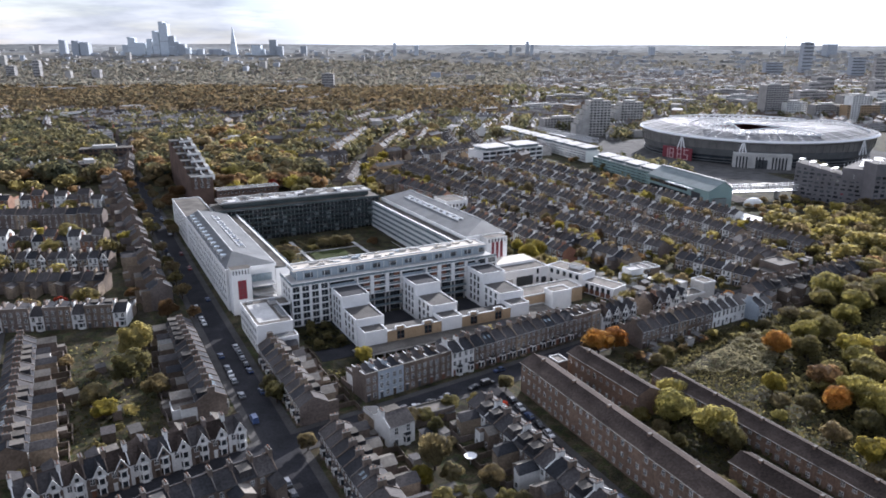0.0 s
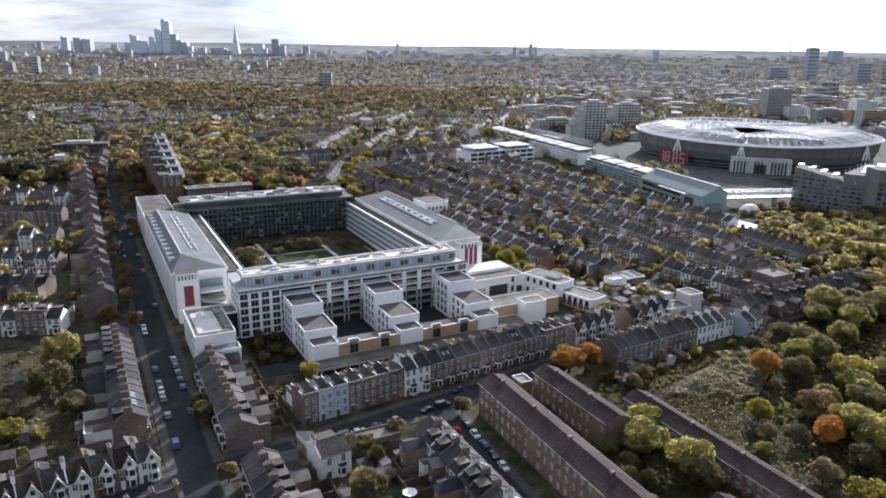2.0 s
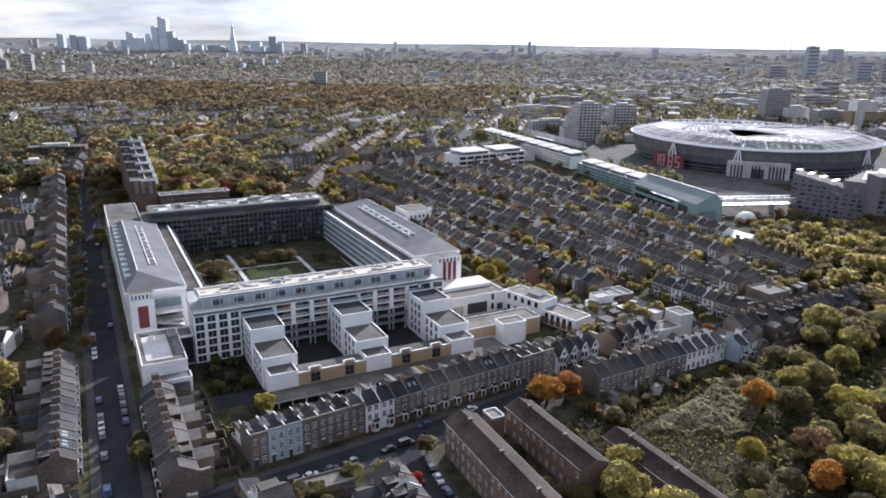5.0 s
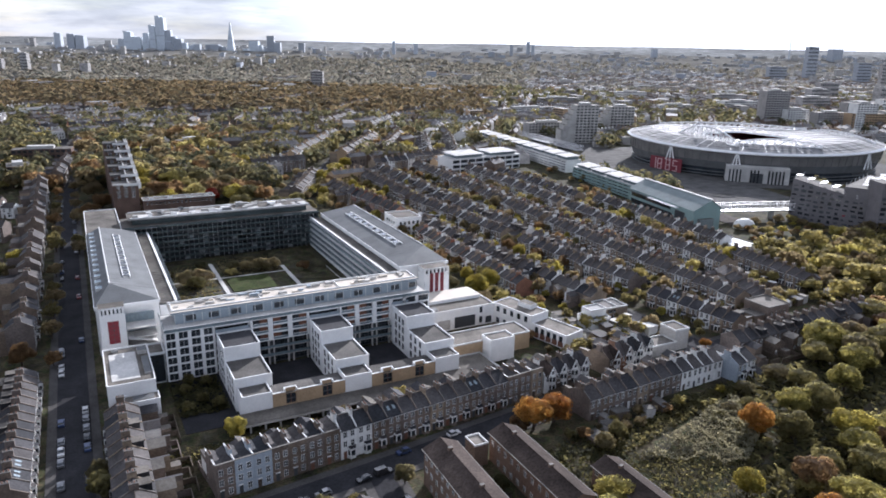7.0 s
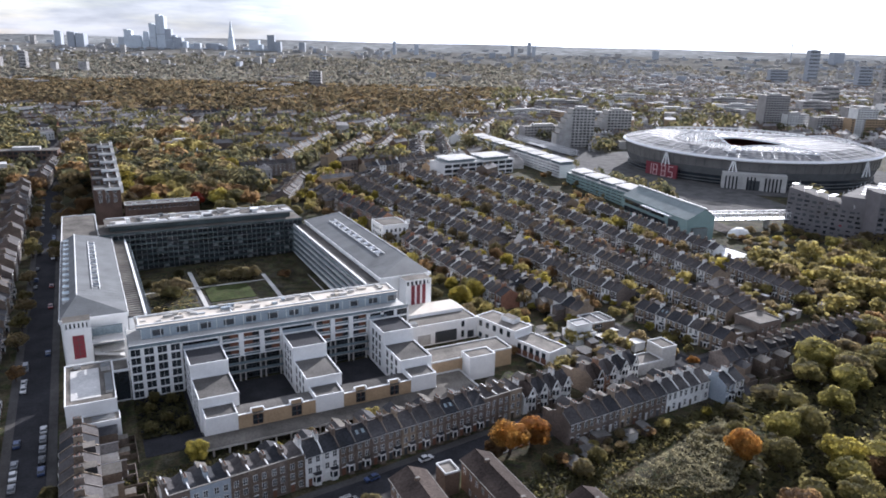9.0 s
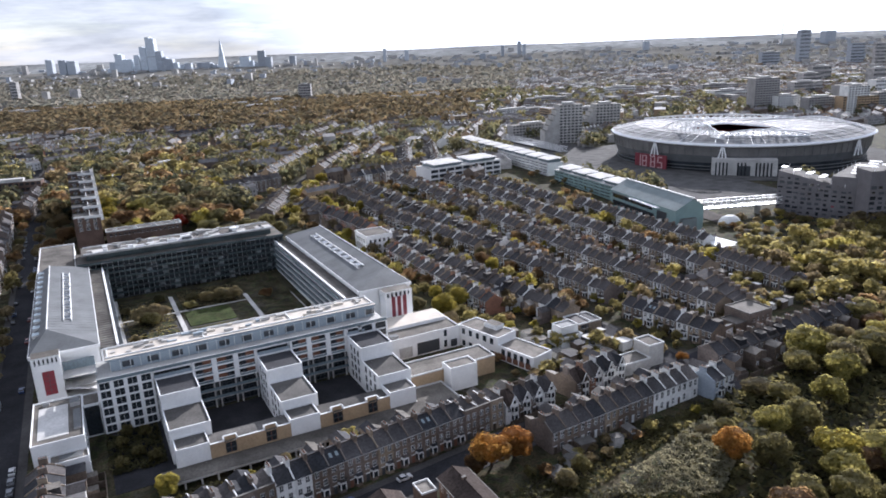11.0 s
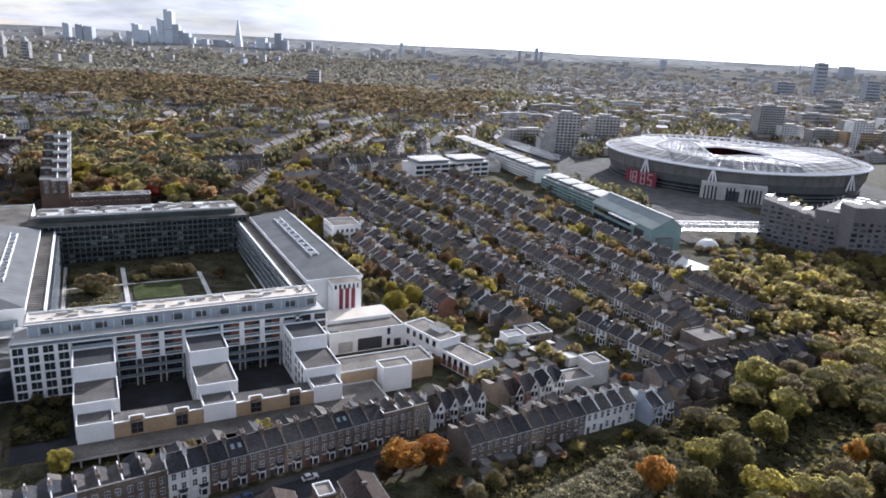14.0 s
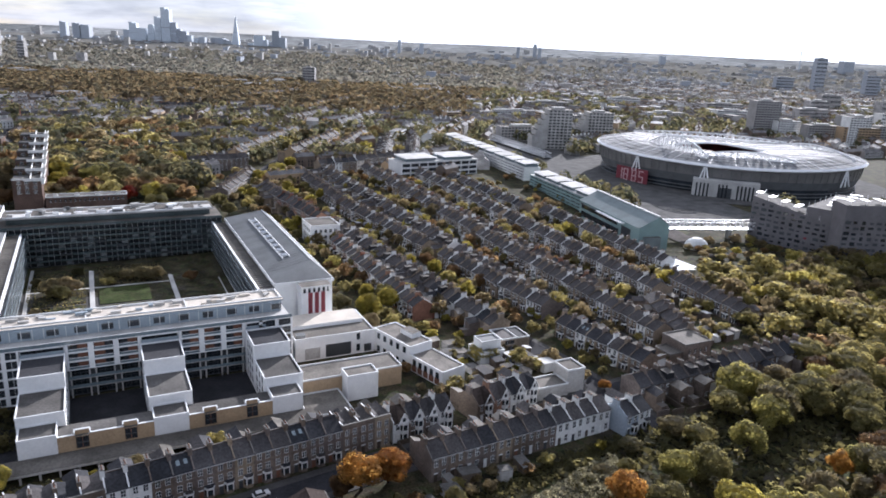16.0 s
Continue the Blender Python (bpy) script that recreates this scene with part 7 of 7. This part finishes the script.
def far_houses():
    """Streets of terraces in patches, each patch with a direction of its own."""
    rnd = random.Random(12)
    s = Shell()
    for ci in range(-14, 26):
        for cj in range(1, 24):
            u0, v0 = ci * 150, 180 + cj * 150
            x, y = to_view(u0, v0)
            if y < 480 or y > 3000 or abs(x - 40) > 0.72 * y + 120:
                continue
            a = 0.5 * math.pi * rnd.random() if (ci + cj) % 3 else rnd.choice((0.0, 1.57, 0.5))
            ca, sa = math.cos(a), math.sin(a)
            step = 27 if y < 1500 else 40
            for j in range(-2, 4):
                p = -75.0
                while p < 75:
                    L = rnd.uniform(16, 48)
                    q = j * step + (9 if j % 2 else 0)
                    u, v = u0 + (p + L / 2) * ca - q * sa, v0 + (p + L / 2) * sa + q * ca
                    p += L + rnd.uniform(3, 14)
                    x, y = to_view(u, v)
                    if y < 560 or rnd.random() < 1.1 * max(0.0, wooded(x, y) - 0.25):
                        continue
                    if not free(u, v, 7) or math.hypot(u - 541, v - 220) < 150:
                        continue
                    terrace(s, rnd, u, v, a, L, y)
    solid("distant_houses", s, "distant brick terraces with roofs paled for haze", "houses", "stuff")


def terrace(s, rnd, u, v, a, L, y):
    z = ground_z(u, v)
    w, h = rnd.uniform(8, 10.5), rnd.uniform(6, 10.5)
    L = min(L, 34)
    ca, sa = math.cos(a), math.sin(a)

    def P(px, py, pz):
        return (u + px * ca - py * sa, v + px * sa + py * ca, z + pz)
    wall = rnd.choice([HAZED_WALL, BRICK, BRICK, WHITE_OLD, BRICK_ESTATE, BRICK_TAN, BRICK])
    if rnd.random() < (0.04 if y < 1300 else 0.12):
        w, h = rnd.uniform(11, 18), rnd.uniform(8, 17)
        wall = rnd.choice([HAZED_WALL, WHITE_OLD, BRICK_TAN, CONCRETE])
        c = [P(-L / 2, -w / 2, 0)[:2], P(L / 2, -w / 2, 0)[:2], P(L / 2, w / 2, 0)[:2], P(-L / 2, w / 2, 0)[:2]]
        s.prism(c, z - 1, z + h, wall, rnd.choice([FELT, HAZED_FLAT, HAZED_FLAT, HAZED_ROOF]))
        for k in range(int(h / 3)):
            for o, e in ((-w / 2 - 0.06, 1), (w / 2 + 0.06, -1)):
                f = [P(-L / 2 + 1, o, 3 * k + 1.0), P(L / 2 - 1, o, 3 * k + 1.0), P(L / 2 - 1, o, 3 * k + 2.5), P(-L / 2 + 1, o, 3 * k + 2.5)]
                s.face(f[::e], GLASS)
        return
    r = h + rnd.uniform(2.2, 3.2)
    A, B, C, D = P(-L / 2, -w / 2, h), P(L / 2, -w / 2, h), P(L / 2, w / 2, h), P(-L / 2, w / 2, h)
    E, G = P(-L / 2, 0, r), P(L / 2, 0, r)
    lo = [P(-L / 2, -w / 2, -1), P(L / 2, -w / 2, -1), P(L / 2, w / 2, -1), P(-L / 2, w / 2, -1)]
    s.face([lo[0], lo[1], B, A], wall); s.face([lo[1], lo[2], C, G, B], wall)
    s.face([lo[2], lo[3], D, C], wall); s.face([lo[3], lo[0], A, E, D], wall)
    s.face([A, B, G, E], HAZED_ROOF); s.face([C, D, E, G], HAZED_ROOF)
    n = int(L / 6)
    for i in range(n):
        cx = -L / 2 + (i + 0.5) * L / n
        q = [P(cx - 0.5, -0.9, 0)[:2], P(cx + 0.5, -0.9, 0)[:2], P(cx + 0.5, 0.9, 0)[:2], P(cx - 0.5, 0.9, 0)[:2]]
        s.prism(q, z + r - 0.8, z + r + 1.6, wall)
        if y < 900:
            for o, e in ((-w / 2 - 0.06, 1), (w / 2 + 0.06, -1)):
                for k in range(2):
                    for dx in (-1.5, 1.3):
                        f = [P(cx + dx - 0.55, o, 1.2 + 3 * k), P(cx + dx + 0.55, o, 1.2 + 3 * k), P(cx + dx + 0.55, o, 3.0 + 3 * k), P(cx + dx - 0.55, o, 3.0 + 3 * k)]
                        s.face(f[::e], GLASS)
            if rnd.random() < 0.3:
                bx = cx + rnd.uniform(-1, 1)
                q = [P(bx - 1.4, w / 2, 0)[:2], P(bx + 1.4, w / 2, 0)[:2], P(bx + 1.4, w / 2 + 4, 0)[:2], P(bx - 1.4, w / 2 + 4, 0)[:2]]
                s.prism(q, z - 1, z + h * 0.7, wall, HAZED_ROOF)


far_houses()


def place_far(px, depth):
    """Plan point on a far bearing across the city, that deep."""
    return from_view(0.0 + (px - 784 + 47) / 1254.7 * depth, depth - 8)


def tower(px, w, top, depth=4300, m=None, taper=0.0, crown=0):
    """A far tower on a bearing, with its width and height in metres."""
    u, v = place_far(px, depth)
    w *= 1.2
    t = thing("skyscraper" if top > 60 else "tower_block", "distant blue-grey city tower in haze", "tower", u, v, ground_z(u, v) - 2, -VIEW_TURN, "city towers")
    s = Shell()
    h = top
    k = taper
    b = [(-w / 2, -w / 2), (w / 2, -w / 2), (w / 2, w / 2), (-w / 2, w / 2)]
    lo = [(x, y, -5) for x, y in b]
    hi = [(x * (1 - k), y * (1 - k), h) for x, y in b]
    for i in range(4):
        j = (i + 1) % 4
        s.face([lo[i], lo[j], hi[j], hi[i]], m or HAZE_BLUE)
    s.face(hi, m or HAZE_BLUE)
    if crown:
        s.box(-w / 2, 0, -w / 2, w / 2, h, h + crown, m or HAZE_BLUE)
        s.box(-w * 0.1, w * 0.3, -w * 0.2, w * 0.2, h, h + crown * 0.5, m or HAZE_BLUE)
    part("shaft", s, t)
    for i in range(1 if h > 90 else 0):
        s = Shell()
        z = h * (i + 0.7) / 1.6
        q = 1 - k * z / h
        s.box(-w / 2 * q - 0.4, w / 2 * q + 0.4, -w / 2 * q - 0.4, w / 2 * q + 0.4, z, z + h * 0.02 + 1.0, HAZED_GLASS if m is None else HAZE_BLUE)
        part("floor_band", s, t)


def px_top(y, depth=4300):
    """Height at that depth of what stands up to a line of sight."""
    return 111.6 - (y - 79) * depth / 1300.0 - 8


rnd = random.Random(77)
for px, w, y, m, tp, cr in ((123, 30, 70, None, 0.0, 4), (145, 34, 71, None, 0, 3), (160, 40, 73, None, 0, 2), (174, 34, 93, None, 0, 0), (229, 34, 78, None, 0.0, 3), (239, 38, 66, HAZED_GLASS, 0.12, 6), (253, 46, 74, HAZED_GLASS, 0.0, 2), (268, 32, 67, HAZED_GLASS, 0.3, 0), (280, 30, 56, HAZED_GLASS, 0.0, 8), (294, 40, 42, HAZED_GLASS, 0.0, 12), (305, 34, 62, None, 0.05, 0), (321, 44, 76, None, 0.12, 3)):
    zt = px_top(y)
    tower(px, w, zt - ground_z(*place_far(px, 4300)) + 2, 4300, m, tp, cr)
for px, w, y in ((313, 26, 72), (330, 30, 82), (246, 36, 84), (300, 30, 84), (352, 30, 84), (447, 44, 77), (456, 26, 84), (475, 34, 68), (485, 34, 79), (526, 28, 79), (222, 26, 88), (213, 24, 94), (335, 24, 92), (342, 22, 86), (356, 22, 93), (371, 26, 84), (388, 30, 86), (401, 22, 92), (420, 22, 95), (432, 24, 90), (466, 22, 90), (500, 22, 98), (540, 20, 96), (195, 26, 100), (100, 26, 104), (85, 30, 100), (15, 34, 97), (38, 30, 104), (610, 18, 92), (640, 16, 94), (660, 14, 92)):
    tower(px, w, px_top(y) - ground_z(*place_far(px, 4300)) + 2, 4300, HAZED_GLASS if px % 3 == 0 else None)
tower(408, 36, px_top(46) - ground_z(*place_far(408, 4300)), 4300, HAZED_GLASS, 0.93)
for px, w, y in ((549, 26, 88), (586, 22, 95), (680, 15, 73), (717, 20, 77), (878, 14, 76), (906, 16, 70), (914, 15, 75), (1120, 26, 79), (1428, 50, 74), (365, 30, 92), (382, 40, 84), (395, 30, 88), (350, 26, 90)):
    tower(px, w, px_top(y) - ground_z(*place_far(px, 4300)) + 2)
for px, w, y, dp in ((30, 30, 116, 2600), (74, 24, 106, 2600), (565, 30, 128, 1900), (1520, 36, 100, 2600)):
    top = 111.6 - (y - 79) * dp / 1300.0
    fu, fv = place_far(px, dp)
    block("tower_block", "grey block of flats among far treetops", fu, fv, w, 20, max(14, top - ground_z(fu, fv)), -VIEW_TURN, HAZED_WALL, 7)
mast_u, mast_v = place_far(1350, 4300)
t = thing("mast", "thin far television mast", "mast", mast_u, mast_v, 60)
s = Shell()
s.tube((0, 0, -10), (0, 0, px_top(58) - 60), 5, HAZE_BLUE, 6, 2)
part("pole", s, t)


def low_city():
    rnd = random.Random(99)
    s = Shell()
    for _ in range(1800):
        y = 2300 + 2250 * rnd.random()
        x = 40 + rnd.uniform(-1, 1) * y * 0.72
        if x < 0.12 * y and y < 3100 and rnd.random() < 0.5:
            continue
        u, v = from_view(x, y)
        z = ground_z(u, v)
        w, l, h = rnd.uniform(12, 40), rnd.uniform(12, 30), rnd.uniform(6, 14)
        if rnd.random() < 0.06:
            h *= rnd.uniform(2, 4 if x < -0.1 * y else 2.6)
        c = [from_view(x - w / 2, y), from_view(x + w / 2, y), from_view(x + w / 2, y + l), from_view(x - w / 2, y + l)]
        s.prism(c, z - 3, z + h, rnd.choice([CONCRETE, HAZE_BLUE, CONCRETE, HAZED_WALL]), rnd.choice([HAZED_FLAT, HAZED_FLAT, FELT]))
    solid("distant_city", s, "far low city blocks towards the horizon", "city", "stuff")


low_city()



# ---- parked cars ----
CAR_COLS = [material("car_white", (0.5, 0.5, 0.5), 0.3, var=0.02, big=0.05, spec=0.6), material("car_black", (0.02, 0.02, 0.022), 0.25, var=0.05, big=0.05, spec=0.7),
            material("car_silver", (0.2, 0.205, 0.215), 0.3, metal=0.5, var=0.02, big=0.05), material("car_blue", (0.03, 0.05, 0.12), 0.3, var=0.05, big=0.05, spec=0.6), material("car_red", (0.15, 0.015, 0.015), 0.3, var=0.05, big=0.05, spec=0.6)]
CAR_NAME = ["white", "black", "silver", "dark blue", "red"]
TYRE = material("tyre", (0.015, 0.015, 0.015), 0.9, var=0.1, big=0.1)
car_cache = {}


def car(u, v, rz, k, van=False):
    key = (k, van)
    m = pose(u, v, ground_z(u, v) + 0.2, 0, 0, rz)
    if key in car_cache:
        return copy_thing(car_cache[key], m)
    t = thing("van" if van else "car", CAR_NAME[k] + (" delivery van parked at the kerb" if van else " hatchback car parked at the kerb"), "van" if van else "car", group="parked vehicles")
    t.matrix_world = m
    L, W, H = (5.2, 1.95, 2.1) if van else (4.2, 1.75, 1.45)
    paint = CAR_COLS[k]
    s = Shell()
    y0, y1 = -W / 2, W / 2
    prof = [(-L / 2, 0.25), (L / 2, 0.25), (L / 2, 0.72), (L / 2 - 0.15, 0.82), (-L / 2 + 0.1, 0.9), (-L / 2, 0.8)]
    n = len(prof)
    for i in range(n):
        (xa, za), (xb, zb) = prof[i], prof[(i + 1) % n]
        s.face([(xa, y1, za), (xb, y1, zb), (xb, y0, zb), (xa, y0, za)], paint)
    s.face([(x, y0, z) for x, z in prof], paint)
    s.face([(x, y1, z) for x, z in prof[::-1]], paint)
    part("body", s, t)
    s = Shell()
    f0, f1 = (-L / 2 + 0.05, L / 2 - 1.3) if van else (-L / 2 + 0.25, L / 2 - 1.15)
    g0, g1 = (f0 + 0.1, f1 - 0.6) if van else (f0 + 0.5, f1 - 0.8)
    lo = [(f0, y0 + 0.05), (f1, y0 + 0.05), (f1, y1 - 0.05), (f0, y1 - 0.05)]
    hi = [(g0, y0 + 0.2), (g1, y0 + 0.2), (g1, y1 - 0.2), (g0, y1 - 0.2)]
    for i in range(4):
        j = (i + 1) % 4
        s.face([(*lo[i], 0.85), (*lo[j], 0.85), (*hi[j], H - 0.05), (*hi[i], H - 0.05)], paint if van and i != 1 else GLASS)
    part("cabin", s, t, "dark glazed cabin")
    s = Shell()
    s.face([(x, y, H) for x, y in hi], paint)
    for i in range(4):
        j = (i + 1) % 4
        s.face([(*hi[i], H - 0.06), (*hi[j], H - 0.06), (*hi[j], H), (*hi[i], H)], paint)
    part("roof", s, t)
    for x in (-L / 2 + 0.8, L / 2 - 0.8):
        for y in (y0, y1):
            s = Shell()
            s.tube((x, y - 0.1, 0.31), (x, y + 0.1, 0.31), 0.31, TYRE, 10)
            part("wheel", s, t)
    car_cache[key] = t


rc = random.Random(3)


def park(a, b, offset, fill=0.6, flip=0):
    a, b = Vector(a), Vector(b)
    L = (b - a).length
    d = (b - a) / L
    nrm = Vector((-d.y, d.x))
    x = 4.0
    while x < L - 4:
        if rc.random() < fill:
            p = a + d * x + nrm * offset
            car(p.x, p.y, math.degrees(math.atan2(d.y, d.x)) + (180 if rc.random() < 0.4 else 0), rc.choice([0, 1, 1, 1, 1, 1, 2, 2, 3, 3, 1, 2, 1, 4]), rc.random() < 0.09)
        x += 5.8


park((-28.5, -150), (-28.5, -104), 3.3)
park((-28.5, -84), (-28.5, 10), 3.3, 0.5)
park((-28.5, -84), (-28.5, 10), -3.3, 0.4)
park((-28.5, 10), (-28.5, 300), 3.3, 0.3)
park((-28.5, 10), (-28.5, 300), -3.3, 0.26)
park((0, -89), (50, -83), -2.8, 0.35)
park((50, -83), (100, -76), 2.8, 0.4)
park((100, -76), (145, -72), 2.8, 0.5)
park((44, -90), (36, -200), 2.3, 0.5)
park((222, -60), (222, 40), 2.4, 0.5)
park((256, 10), (256, 150), 2.4, 0.5)
park((-110, -70), (-110, 50), 2.3, 0.6)

# ---- small things ----
dish = thing("satellite_dish", "round white dish on a short stem", "dish", 15.8, -125.3, ground_z(15.8, -125.3))
s = Shell()
s.tube((0, 0, -0.3), (0, 0, 2.4), 0.12, CONCRETE, 6)
part("stem", s, dish)
s = Shell()
for j in range(3):
    for i in range(16):
        q = []
        for jj, ii in ((j, i), (j, i + 1), (j + 1, i + 1), (j + 1, i)):
            r = 1.8 * jj / 3
            w = 2 * math.pi * ii / 16
            q.append((r * math.cos(w), r * math.sin(w), 2.4 + 0.12 * jj * jj * 0.4))
        s.face(q, WHITE)
part("bowl", s, dish)


def shed(u, v, w, l, h, rz, m, roof):
    """A garden shed or lean-to: walls and an overhanging mono-pitch roof."""
    t = thing("garden_shed", "small garden shed with a felted sloping roof", "shed", u, v, ground_z(u, v), rz, "garden sheds")
    s = Shell()
    s.box(-w / 2, w / 2, -l / 2, l / 2, -0.4, h, m)
    part("wall", s, t)
    s = Shell()
    a = [(-w / 2 - 0.2, -l / 2 - 0.2), (w / 2 + 0.2, -l / 2 - 0.2), (w / 2 + 0.2, l / 2 + 0.2), (-w / 2 - 0.2, l / 2 + 0.2)]
    lo, hi = h + 0.02, h + 0.45
    top = [(x, y, hi + 0.08 if y > 0 else lo + 0.08) for x, y in a]
    bot = [(x, y, hi - 0.04 if y > 0 else lo - 0.04) for x, y in a]
    s.face(top, roof)
    s.face(bot[::-1], roof)
    for i in range(4):
        j = (i + 1) % 4
        s.face([bot[i], bot[j], top[j], top[i]], roof)
    part("roof", s, t)


rnd = random.Random(64)
for u0, u1, v0, v1, n in ((128, 180, -56, -6, 30), (206, 300, -58, 20, 26), (150, 300, 20, 200, 38), (-95, -48, -75, 10, 10), (-8, 30, -150, -98, 8), (106, 172, -100, -90, 6)):
    made = tries = 0
    while made < n and tries < 600:
        tries += 1
        u, v = rnd.uniform(u0, u1), rnd.uniform(v0, v1)
        if not free(u, v, 1.5):
            continue
        made += 1
        shed(u, v, rnd.uniform(2.2, 4.5), rnd.uniform(2.2, 5.5), rnd.uniform(2.1, 3.4), rnd.choice((0, 90, 8, 98)), rnd.choice([FENCE, BRICK, FENCE, CONCRETE] if u < 120 or v < -60 else [FENCE, BRICK, WHITE_OLD, CONCRETE]), rnd.choice([FELT_DARK, SLATE, FELT_DARK] if u < 120 or v < -60 else [FELT, FELT_DARK, SLATE, PALE, LEAN_TO]))
